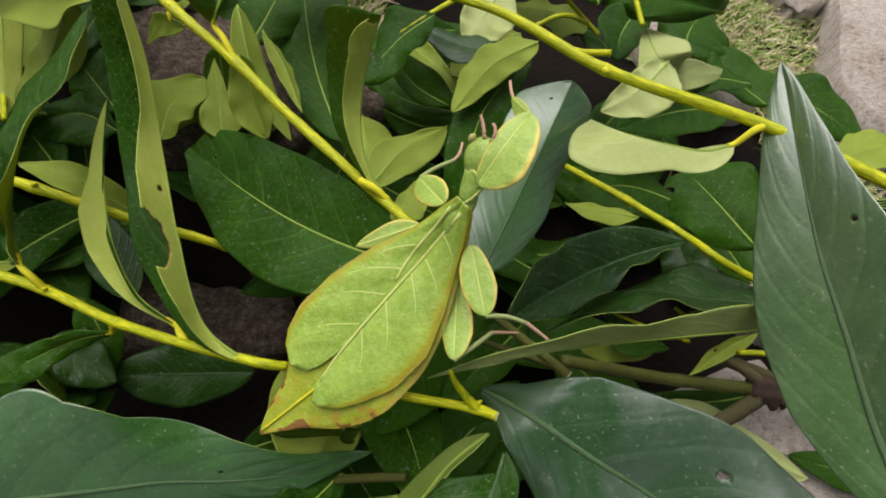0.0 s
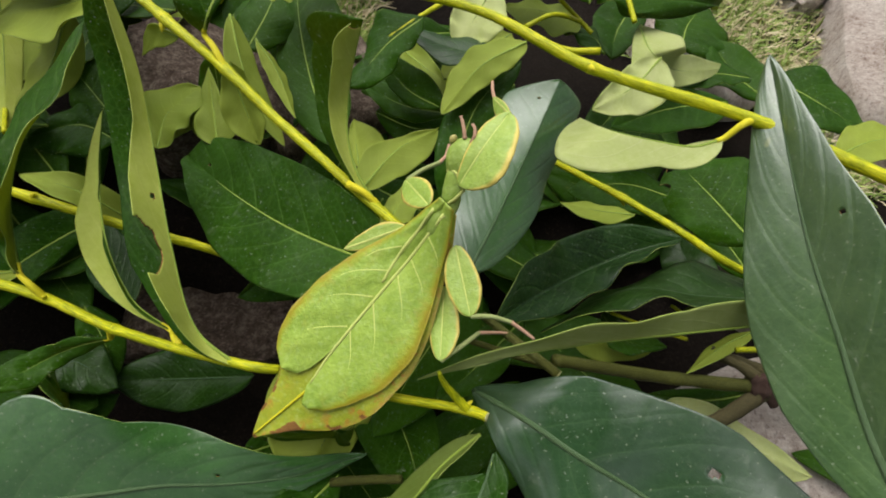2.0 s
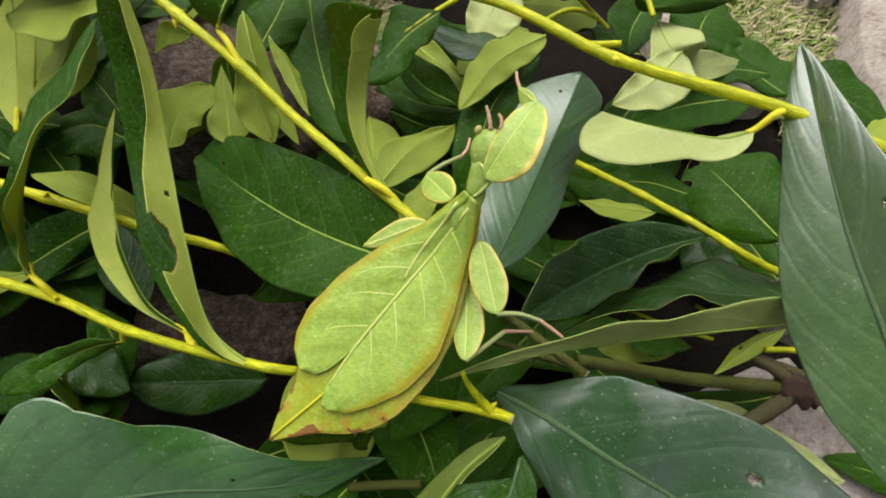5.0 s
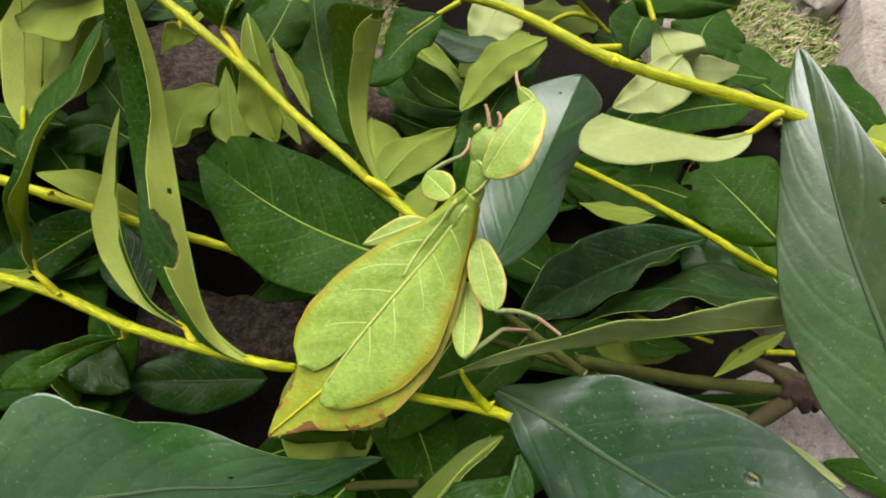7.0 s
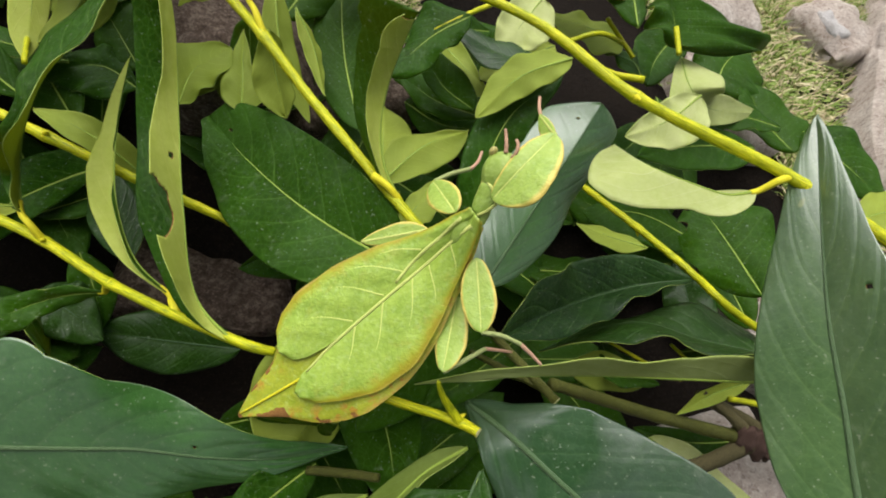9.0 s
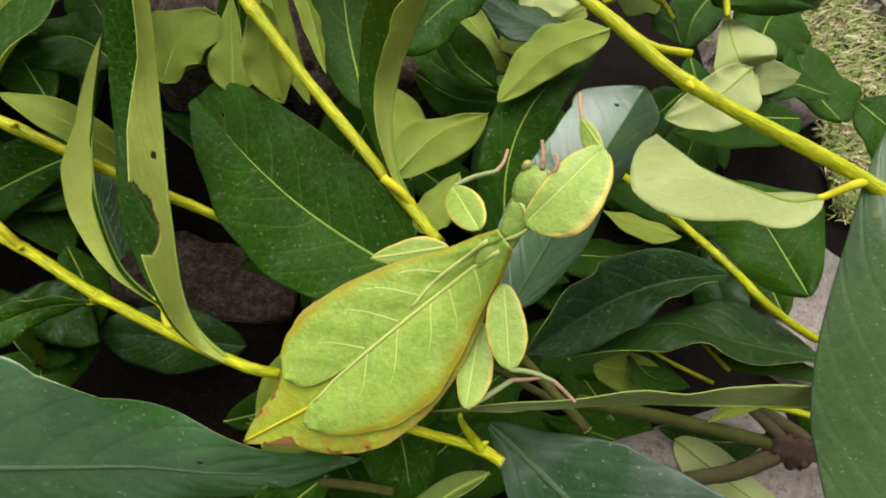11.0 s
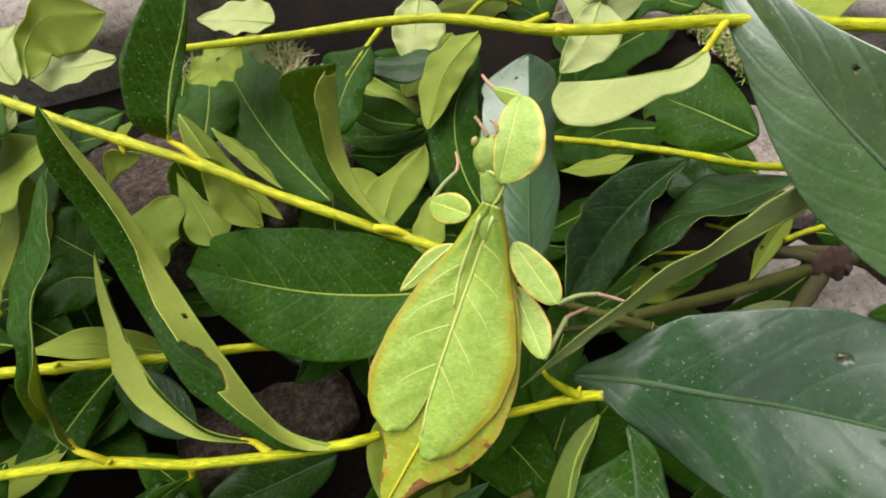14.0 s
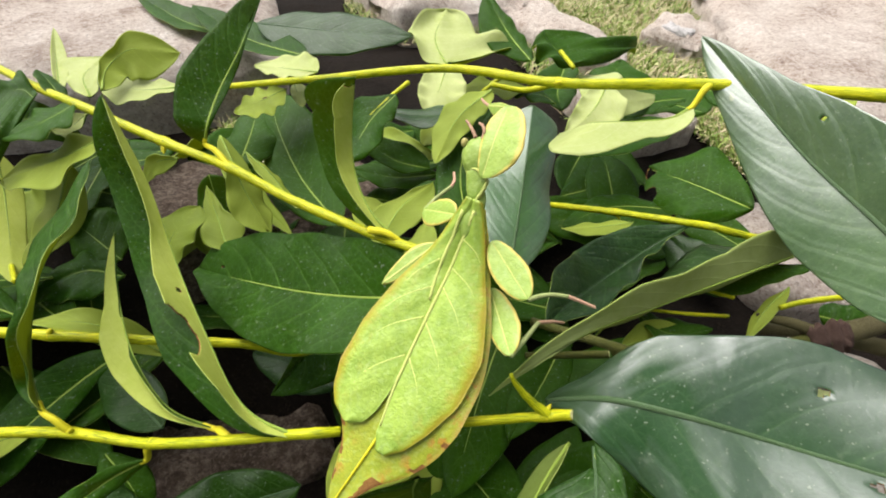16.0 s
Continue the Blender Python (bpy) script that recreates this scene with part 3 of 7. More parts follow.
    ob = part(name, (verts, faces, idx, None), [GRASS, STRAW], None, at=(0, 0, 0))
    return tagged(ob, label, "grass", kind="stuff")


def blade_mat(name, a, b):
    m = Mat(name, 0.6, 0.25)
    isl = m.n.new("ShaderNodeNewGeometry").outputs["Random Per Island"]
    m.colour(m.mix(isl, a, b))
    return m.m


GRASS = blade_mat("grass_blade", (0.12, 0.20, 0.03), (0.28, 0.36, 0.08))
STRAW = blade_mat("dry_grass_blade", (0.34, 0.27, 0.14), (0.62, 0.54, 0.34))
grass("grass", [(0.13, 0.22, 0.24, 0.44, -0.004), (0.15, 0.22, 0.235, 0.42, -0.002), (0.02, 0.34, 0.22, 0.46, -0.003), (0.13, 0.26, 0.26, 0.42, -0.003), (-0.06, 0.175, 0.0, 0.235, -0.003), (0.20, 0.14, 0.25, 0.24, -0.004), (0.17, 0.24, 0.29, 0.40, -0.003), (0.22, 0.33, 0.34, 0.46, -0.003)], 26000, 2, "short half-dry grass growing between the stones")

# ---- cut branches ----
for key_, at_, lab_ in (
    ("A", (-0.034, 0.105, 0.058), "cut laurel branch with bright yellow-green twig and leaves"),
    ("B", (-0.055, 0.044, 0.022), "cut laurel branch with yellow-green twig and curled leaves"),
    ("C", (0.031, 0.024, 0.042), "cut laurel twig with large dark waxy leaves"),
    ("D", (0.054, 0.095, 0.08), "thick yellow-green laurel shoot with pale leaf undersides"),
    ("E", (0.104, 0.079, 0.037), "slender yellow-green laurel twig with dark leaves"),
    ("F", (0.120, 0.035, 0.030), "older brown-barked laurel branch with a knobby joint"),
    ("G", (-0.059, 0.073, 0.025), "yellow-green laurel twig lying deep in the pile"),
):
    BRANCHES[key_] = thing("laurel_branch", at_, lab_, "branch", "cut laurel branches")



def knot(branch, centre, ahead, r, seed):
    """A gnarled swelling where side shoots were cut away."""
    c, a = np.array(centre), np.array(ahead) / np.linalg.norm(ahead)
    rng = np.random.RandomState(seed)
    s = np.linspace(-1, 1, 13)
    radii = r * (0.45 + 0.5 * np.sqrt(1 - 0.9 * s * s)) * (1 + 0.2 * rng.randn(13))
    lump = part("knot", tube(c + a * s[:, None] * r * 1.35, radii, 22, 0.34, seed), [SCAB], BRANCHES[branch], "rough dark brown knot in the bark")
    for k in range(9):
        d = rng.randn(3)
        d = d / np.linalg.norm(d)
        d[2] = abs(d[2])
        q = c + a * rng.uniform(-0.9, 0.9) * r + d * np.linspace(0.3, rng.uniform(0.95, 1.4), 5)[:, None] * r
        part("stub", tube(q, r * rng.uniform(0.5, 1.0) * np.array([0.42, 0.4, 0.34, 0.3, 0.16]), 9, 0.35, seed + k), [SCAB], lump)


stem('A', [(-0.1217, 0.1905, 0.0507), (-0.1000, 0.1645, 0.0545), (-0.0770, 0.1408, 0.0570), (-0.0529, 0.1205, 0.0555), (-0.0340, 0.1040, 0.0560), (-0.0202, 0.0922, 0.0535), (-0.0078, 0.0814, 0.0529), (0.0034, 0.0703, 0.0541), (0.0132, 0.0602, 0.0563)], 0.0015, 0.0012, nodes=(3, 4))
stem('B', [(-0.1441, 0.0720, 0.0071), (-0.1233, 0.0666, 0.0109), (-0.0973, 0.0598, 0.0155), (-0.0737, 0.0528, 0.0197), (-0.0539, 0.0446, 0.0228), (-0.0177, 0.0333, 0.0351), (-0.0117, 0.0332, 0.0337)], 0.0014, 0.0011, nodes=(3, 4))
stem('C', [(-0.0004, 0.0294, 0.0389), (0.0152, 0.0261, 0.0411), (0.0309, 0.0240, 0.0414), (0.0346, 0.0221, 0.0439)], 0.0009, 0.0011, nodes=(2,), cut=1)
stem('D', [(-0.0495, 0.1686, 0.0492), (-0.0357, 0.1588, 0.0542), (-0.0082, 0.1392, 0.0641), (0.0297, 0.1149, 0.0762), (0.0540, 0.0955, 0.0795), (0.0873, 0.0790, 0.0849), (0.1019, 0.0665, 0.0884), (0.1165, 0.0541, 0.0919)], 0.0010, 0.0015, nodes=(4,))
stem('E', [(0.0734, 0.1241, 0.0146), (0.0779, 0.1179, 0.0178), (0.0906, 0.1000, 0.0271), (0.1026, 0.0797, 0.0372), (0.1042, 0.0718, 0.0419), (0.1112, 0.0680, 0.0412), (0.1258, 0.0644, 0.0386)], 0.0012, 0.0012, nodes=(2,))
stem('F', [(0.1485, 0.0373, 0.0300), (0.1202, 0.0355, 0.0303)], 0.0028, 0.0030, BROWN)
stem('F', [(0.1202, 0.0355, 0.0303), (0.0926, 0.0385, 0.0256), (0.0647, 0.0375, 0.0356), (0.0535, 0.0371, 0.0397)], 0.0020, 0.0015, OLIVE)
stem('F', [(0.0340, 0.0450, 0.0460), (0.0490, 0.0300, 0.0510)], 0.0010, 0.0011, OLIVE, cut=1)
stem('C', [(0.0309, 0.0240, 0.0414), (0.0275, 0.0262, 0.0441), (0.0243, 0.0279, 0.0482), (0.0226, 0.0292, 0.0514)], 0.0012, 0.0004)
stem('C', [(0.0328, 0.0416, 0.0374), (0.0492, 0.0344, 0.0436)], 0.0008, 0.0009, OLIVE, cut=1)
stem('F', [(0.0978, 0.0248, 0.0180), (0.1074, 0.0280, 0.0240), (0.1202, 0.0355, 0.0303)], 0.0019, 0.0024, BROWN)
stem('F', [(0.1058, 0.0461, 0.0300), (0.1115, 0.0412, 0.0320), (0.1202, 0.0355, 0.0303)], 0.0010, 0.0020, BROWN)
stem('F', [(0.1141, 0.0499, 0.0180), (0.1318, 0.0428, 0.0200), (0.1521, 0.0315, 0.0200)], 0.0018, 0.0028, BROWN)
stem('D', [(0.0214, 0.1364, 0.0627), (0.0143, 0.1298, 0.0611), (0.0070, 0.1235, 0.0584)], 0.0008, 0.0004)
stem('D', [(0.0467, 0.1250, 0.0659), (0.0564, 0.1195, 0.0660), (0.0658, 0.1178, 0.0685)], 0.0008, 0.0010)
stem('E', [(0.0788, 0.0571, 0.0260), (0.0905, 0.0532, 0.0260), (0.1019, 0.0502, 0.0260)], 0.0005, 0.0006)
stem('E', [(0.0981, 0.0600, 0.0280), (0.1041, 0.0534, 0.0300)], 0.0005, 0.0006)
stem('E', [(0.1094, 0.0444, 0.0350), (0.1162, 0.0443, 0.0360), (0.1339, 0.0420, 0.0380)], 0.0008, 0.0009)
stem('E', [(0.1108, 0.0623, 0.0300), (0.1118, 0.0556, 0.0300)], 0.0006, 0.0007)
stem('D', [(0.0674, 0.1685, 0.0513), (0.0753, 0.1614, 0.0488), (0.0798, 0.1575, 0.0474)], 0.0008, 0.0008)
stem('D', [(0.0517, 0.1467, 0.0528), (0.0596, 0.1499, 0.0564), (0.0753, 0.1614, 0.0488)], 0.0008, 0.0008)
stem('D', [(0.0865, 0.1592, 0.0617), (0.0886, 0.1498, 0.0589)], 0.0009, 0.0009)
stem('C', [(0.0019, 0.0124, 0.0040), (0.0116, 0.0128, 0.0080), (0.0198, 0.0126, 0.0120)], 0.0012, 0.0011, OLIVE)
stem('A', [(-0.1260, 0.1653, 0.0245), (-0.1165, 0.1411, 0.0229), (-0.1087, 0.1210, 0.0216), (-0.0956, 0.0972, 0.0293)], 0.0009, 0.0007)
stem('G', [(-0.1014, 0.0830, 0.0267), (-0.0827, 0.0786, 0.0261), (-0.0594, 0.0731, 0.0253), (-0.0336, 0.0682, 0.0231), (-0.0246, 0.0652, 0.0214), (-0.0109, 0.0566, 0.0325)], 0.0014, 0.0011, nodes=(1,))
leaf('B', [(-0.0359, -0.0233, -0.0340), (-0.0434, -0.0029, -0.0340), (-0.0536, 0.0159, -0.0340)], [(0.281, (-0.0148, -0.0050, -0.0004)), (0.583, (-0.0099, -0.0054, 0.0007))], [(0.256, (0.0178, 0.0061, -0.0003)), (0.477, (0.0141, 0.0068, -0.0001))])
leaf('C', [(0.0336, 0.0294, 0.0372), (0.0404, 0.0210, 0.0496), (0.0497, 0.0131, 0.0542), (0.0624, 0.0061, 0.0536), (0.0782, -0.0069, 0.0575), (0.0924, -0.0187, 0.0611), (0.1053, -0.0292, 0.0643)], [(0.100, (0.0028, 0.0047, 0.0015)), (0.250, (0.0075, 0.0114, 0.0047)), (0.400, (0.0079, 0.0137, 0.0078)), (0.550, (0.0112, 0.0157, 0.0071))], [(0.100, (-0.0023, -0.0045, -0.0018)), (0.250, (-0.0046, -0.0099, -0.0086)), (0.400, (-0.0094, -0.0174, -0.0043)), (0.550, (-0.0137, -0.0165, -0.0019))], gloss=1, big=1, holes=((0.54, 0.55, 0.008), (0.61, -0.13, 0.007), (0.665, -0.52, 0.009)), label='large dark waxy leaf with small holes')
leaf('D', [(0.0910, -0.0081, 0.0797), (0.0908, 0.0129, 0.0785), (0.0908, 0.0311, 0.0804), (0.0908, 0.0481, 0.0821), (0.0910, 0.0693, 0.0862), (0.0917, 0.0934, 0.0911)], [(0.090, (-0.0029, -0.0001, -0.0035)), (0.176, (-0.0046, -0.0002, -0.0067)), (0.261, (-0.0061, 0.0010, -0.0100)), (0.422, (-0.0069, 0.0009, -0.0123)), (0.578, (-0.0060, 0.0017, -0.0100)), (0.779, (-0.0040, 0.0013, -0.0061))], [(0.437, (0.0031, -0.0011, 0.0136)), (0.618, (0.0026, -0.0020, 0.0116)), (0.734, (0.0018, -0.0017, 0.0077)), (0.869, (0.0012, -0.0006, 0.0042))], gloss=3, big=1, holes=((0.62, -0.62, 0.006),), label='large waxy leaf with a grey sheen')
leaf('B', [(-0.0203, 0.0333, 0.0343), (-0.0306, 0.0404, 0.0371), (-0.0398, 0.0598, 0.0419), (-0.0480, 0.0814, 0.0449), (-0.0548, 0.1022, 0.0560), (-0.0621, 0.1164, 0.0728)], [(0.080, (-0.0011, -0.0015, -0.0015)), (0.200, (-0.0046, -0.0018, -0.0038)), (0.350, (-0.0091, -0.0031, -0.0044)), (0.500, (-0.0085, -0.0031, -0.0012)), (0.650, (-0.0079, -0.0030, 0.0009)), (0.800, (-0.0074, -0.0036, 0.0005)), (0.930, (-0.0053, -0.0026, -0.0002)), (0.975, (-0.0045, -0.0020, -0.0004))], [(0.080, (-0.0011, -0.0018, 0.0005)), (0.200, (-0.0013, -0.0029, 0.0080)), (0.350, (-0.0037, -0.0035, 0.0093)), (0.500, (-0.0043, -0.0022, 0.0065)), (0.650, (-0.0020, -0.0023, 0.0038)), (0.800, (-0.0010, -0.0032, 0.0033)), (0.930, (-0.0002, -0.0028, 0.0017)), (0.975, (0.0001, -0.0025, 0.0009))], pale=2, holes=((0.47, -0.3, 0.008),), bites=((0.34, -1.0, 0.06, 0.65),), label='folded leaf with a gnawed edge and pale underside')
leaf('B', [(-0.0400, 0.0442, 0.0247), (-0.0504, 0.0508, 0.0256), (-0.0576, 0.0611, 0.0295), (-0.0619, 0.0722, 0.0330), (-0.0648, 0.0843, 0.0363), (-0.0669, 0.0993, 0.0410)], [(0.100, (-0.0004, -0.0007, 0.0016)), (0.250, (-0.0001, -0.0009, 0.0020)), (0.400, (-0.0003, -0.0004, 0.0008)), (0.550, (-0.0006, -0.0001, -0.0004)), (0.700, (-0.0002, 0.0000, 0.0001))], [(0.100, (-0.0006, -0.0011, 0.0004)), (0.250, (-0.0023, -0.0022, 0.0010)), (0.400, (-0.0043, -0.0026, 0.0013)), (0.550, (-0.0049, -0.0022, 0.0016)), (0.700, (-0.0031, -0.0009, 0.0003)), (0.860, (-0.0022, -0.0004, 0.0002))], pale=2, pet=(-0.0358, 0.0390, 0.0290))
leaf('B', [(-0.0792, 0.0571, 0.0237), (-0.0841, 0.0667, 0.0244), (-0.0785, 0.0713, 0.0403), (-0.0761, 0.0808, 0.0474), (-0.0732, 0.0981, 0.0494), (-0.0730, 0.1183, 0.0527)], [(0.332, (-0.0034, -0.0021, 0.0019)), (0.467, (-0.0033, 0.0010, -0.0004)), (0.719, (-0.0103, 0.0018, -0.0055))], [(0.457, (0.0047, -0.0078, 0.0088)), (0.563, (0.0043, -0.0030, 0.0053))], pet=(-0.0737, 0.0528, 0.0197))
leaf('C', [(0.0115, 0.0545, 0.0481), (-0.0028, 0.0614, 0.0434), (-0.0166, 0.0696, 0.0390), (-0.0333, 0.0832, 0.0322), (-0.0504, 0.1018, 0.0217)], [(0.080, (-0.0048, -0.0107, -0.0009)), (0.200, (-0.0059, -0.0124, -0.0021)), (0.350, (-0.0071, -0.0140, -0.0040)), (0.500, (-0.0074, -0.0127, -0.0062)), (0.650, (-0.0064, -0.0109, -0.0065)), (0.800, (-0.0055, -0.0075, -0.0039)), (0.930, (-0.0035, -0.0027, 0.0005)), (0.975, (-0.0022, -0.0024, 0.0021))], [(0.080, (0.0010, 0.0075, 0.0073)), (0.200, (0.0028, 0.0104, 0.0085)), (0.350, (0.0046, 0.0120, 0.0086)), (0.500, (0.0062, 0.0122, 0.0083)), (0.650, (0.0064, 0.0114, 0.0077)), (0.800, (0.0058, 0.0092, 0.0070)), (0.930, (0.0041, 0.0067, 0.0048)), (0.975, (0.0035, 0.0057, 0.0039))], blunt=1, holes=((0.86, -0.2, 0.007),))
leaf('F', [(0.0275, 0.0484, 0.0600), (0.0339, 0.0618, 0.0592), (0.0398, 0.0748, 0.0612), (0.0441, 0.0846, 0.0648), (0.0483, 0.0946, 0.0686), (0.0505, 0.1003, 0.0707)], [(0.080, (-0.0064, 0.0024, 0.0006)), (0.200, (-0.0094, 0.0036, 0.0012)), (0.350, (-0.0108, 0.0043, 0.0016)), (0.500, (-0.0112, 0.0043, 0.0010)), (0.650, (-0.0106, 0.0040, -0.0018)), (0.800, (-0.0102, 0.0036, -0.0040)), (0.930, (-0.0098, 0.0030, -0.0044))], [(0.080, (0.0063, 0.0009, -0.0024)), (0.200, (0.0090, 0.0014, -0.0040)), (0.350, (0.0096, 0.0014, -0.0048)), (0.500, (0.0094, 0.0014, -0.0052)), (0.650, (0.0090, 0.0015, -0.0054)), (0.800, (0.0090, 0.0015, -0.0054)), (0.930, (0.0090, 0.0015, -0.0044))], gloss=4, blunt=1, holes=((0.86, 0.25, 0.006),))
leaf('F', [(0.0364, 0.0623, 0.0351), (0.0294, 0.0876, 0.0462), (0.0329, 0.1048, 0.0536), (0.0457, 0.1200, 0.0594)], [(0.392, (-0.0070, 0.0003, -0.0011)), (0.578, (-0.0069, 0.0027, -0.0013)), (0.829, (-0.0040, 0.0035, 0.0002))], [(0.402, (0.0116, 0.0003, -0.0007)), (0.719, (0.0053, -0.0033, -0.0002))])
leaf('D', [(0.0823, 0.0766, 0.0805), (0.0755, 0.0745, 0.0790), (0.0678, 0.0756, 0.0780), (0.0577, 0.0778, 0.0772), (0.0578, 0.0945, 0.0645)], [(0.332, (0.0019, 0.0056, -0.0058)), (0.839, (0.0063, -0.0018, -0.0011))], [(0.437, (-0.0008, -0.0072, 0.0002)), (0.618, (-0.0046, -0.0105, -0.0020)), (0.658, (-0.0100, -0.0103, -0.0022)), (0.683, (-0.0127, -0.0083, -0.0019))], pale=1, blunt=1, label='pale underside of a drooping leaf', pet=(0.0873, 0.0790, 0.0849))
leaf('E', [(0.1022, 0.0792, 0.0361), (0.0878, 0.0759, 0.0309), (0.0704, 0.0675, 0.0315), (0.0531, 0.0559, 0.0381), (0.0373, 0.0440, 0.0453)], [(0.100, (-0.0006, -0.0028, 0.0029)), (0.250, (0.0008, -0.0040, 0.0062)), (0.400, (0.0032, -0.0048, 0.0069)), (0.550, (0.0057, -0.0058, 0.0057)), (0.700, (0.0055, -0.0055, 0.0031)), (0.860, (0.0037, -0.0043, 0.0012))], [(0.100, (-0.0015, 0.0048, 0.0016)), (0.250, (-0.0035, 0.0081, 0.0044)), (0.400, (-0.0043, 0.0092, 0.0048)), (0.550, (-0.0041, 0.0092, 0.0052)), (0.700, (-0.0028, 0.0081, 0.0061)), (0.860, (-0.0020, 0.0060, 0.0055))], gloss=2, wave=1)
leaf('E', [(0.1251, 0.0580, 0.0400), (0.1023, 0.0597, 0.0360), (0.0836, 0.0624, 0.0320), (0.0562, 0.0494, 0.0260)], [(0.216, (-0.0016, -0.0052, 0.0076)), (0.452, (-0.0036, -0.0073, 0.0076)), (0.714, (0.0011, -0.0071, 0.0074)), (0.940, (-0.0002, -0.0020, 0.0070))], [(0.055, (0.0009, 0.0072, -0.0033)), (0.302, (0.0022, 0.0138, -0.0043)), (0.633, (0.0011, 0.0038, -0.0079))], gloss=2, wave=1)
leaf('F', [(0.0960, 0.0406, 0.0617), (0.0736, 0.0378, 0.0593), (0.0551, 0.0356, 0.0564), (0.0371, 0.0320, 0.0558), (0.0192, 0.0297, 0.0436)], [(0.100, (-0.0011, 0.0031, 0.0080)), (0.250, (-0.0009, 0.0025, 0.0058)), (0.400, (-0.0013, 0.0015, 0.0067)), (0.550, (-0.0001, 0.0013, 0.0076)), (0.700, (-0.0006, 0.0015, 0.0034)), (0.860, (-0.0012, 0.0005, 0.0017))], [(0.100, (0.0001, 0.0002, -0.0016)), (0.250, (0.0003, 0.0007, -0.0024)), (0.400, (0.0003, 0.0007, -0.0024)), (0.550, (-0.0001, 0.0007, -0.0019)), (0.700, (0.0003, 0.0008, -0.0030)), (0.860, (0.0020, -0.0000, 0.0011))], pale=4)
leaf('E', [(0.1162, 0.0726, 0.0464), (0.1108, 0.0932, 0.0421), (0.1066, 0.1104, 0.0371)], [(0.206, (-0.0077, -0.0032, -0.0057)), (0.558, (-0.0103, -0.0041, -0.0059)), (0.829, (-0.0078, -0.0031, -0.0038))], [(0.221, (0.0069, 0.0026, 0.0036)), (0.588, (0.0129, 0.0053, 0.0079)), (0.849, (0.0091, 0.0036, 0.0043))], bites=((0.97, 0.45, 0.1, 0.5), (0.72, 1.0, 0.06, 0.3)), label='dark leaf with a torn tip')
leaf('B', [(-0.0832, 0.0053, 0.0010), (-0.0674, 0.0074, 0.0023), (-0.0516, 0.0095, 0.0036), (-0.0394, 0.0111, 0.0047), (-0.0230, 0.0117, 0.0051), (-0.0078, 0.0136, 0.0062), (0.0103, 0.0188, 0.0095)], [(0.100, (-0.0035, 0.0201, 0.0125)), (0.250, (-0.0034, 0.0189, 0.0118)), (0.400, (-0.0029, 0.0144, 0.0090)), (0.550, (-0.0003, 0.0114, 0.0071)), (0.700, (-0.0009, 0.0080, 0.0050)), (0.860, (-0.0011, 0.0032, 0.0020))], [(0.100, (0.0043, -0.0214, -0.0185)), (0.250, (0.0035, -0.0172, -0.0149)), (0.400, (0.0030, -0.0133, -0.0115)), (0.550, (0.0003, -0.0100, -0.0088)), (0.700, (0.0009, -0.0065, -0.0059)), (0.860, (0.0009, -0.0021, -0.0021))], gloss=4, big=1, holes=((0.62, 0.22, 0.007),), label='broad pointed dark green leaf')
leaf('C', [(0.0024, 0.0205, 0.0329), (0.0023, 0.0232, 0.0209), (0.0026, 0.0242, 0.0100), (0.0011, 0.0227, 0.0020), (-0.0026, 0.0179, -0.0029)], [(0.080, (0.0037, 0.0008, 0.0001)), (0.200, (0.0042, 0.0002, 0.0000)), (0.350, (0.0041, -0.0006, 0.0001)), (0.500, (0.0035, -0.0014, -0.0001)), (0.650, (0.0035, -0.0025, -0.0002)), (0.800, (0.0034, -0.0029, 0.0002)), (0.930, (0.0040, -0.0019, -0.0002)), (0.975, (0.0048, -0.0008, 0.0007))], [(0.080, (-0.0131, 0.0001, 0.0002)), (0.200, (-0.0134, 0.0021, 0.0006)), (0.350, (-0.0158, 0.0015, -0.0008)), (0.500, (-0.0178, -0.0000, 0.0003)), (0.650, (-0.0184, -0.0004, 0.0029)), (0.800, (-0.0170, 0.0012, 0.0080)), (0.930, (-0.0153, 0.0037, 0.0094)), (0.975, (-0.0151, 0.0043, 0.0083))], blunt=1)
leaf('B', [(-0.0569, 0.0443, 0.0167), (-0.0649, 0.0428, 0.0140), (-0.0716, 0.0400, 0.0116), (-0.0757, 0.0357, 0.0124), (-0.0774, 0.0294, 0.0173)], [(0.100, (0.0006, -0.0001, -0.0020)), (0.250, (0.0011, -0.0009, -0.0023)), (0.400, (0.0014, -0.0022, -0.0013)), (0.550, (0.0027, -0.0033, 0.0003)), (0.700, (0.0043, -0.0027, 0.0007)), (0.860, (0.0047, -0.0014, -0.0007))], [(0.100, (-0.0005, 0.0007, 0.0012)), (0.250, (-0.0011, 0.0008, 0.0024)), (0.400, (-0.0015, 0.0013, 0.0025)), (0.550, (-0.0018, 0.0021, 0.0021)), (0.700, (-0.0033, 0.0026, 0.0008)), (0.860, (-0.0053, 0.0012, -0.0006))], pet=(-0.0539, 0.0446, 0.0228))
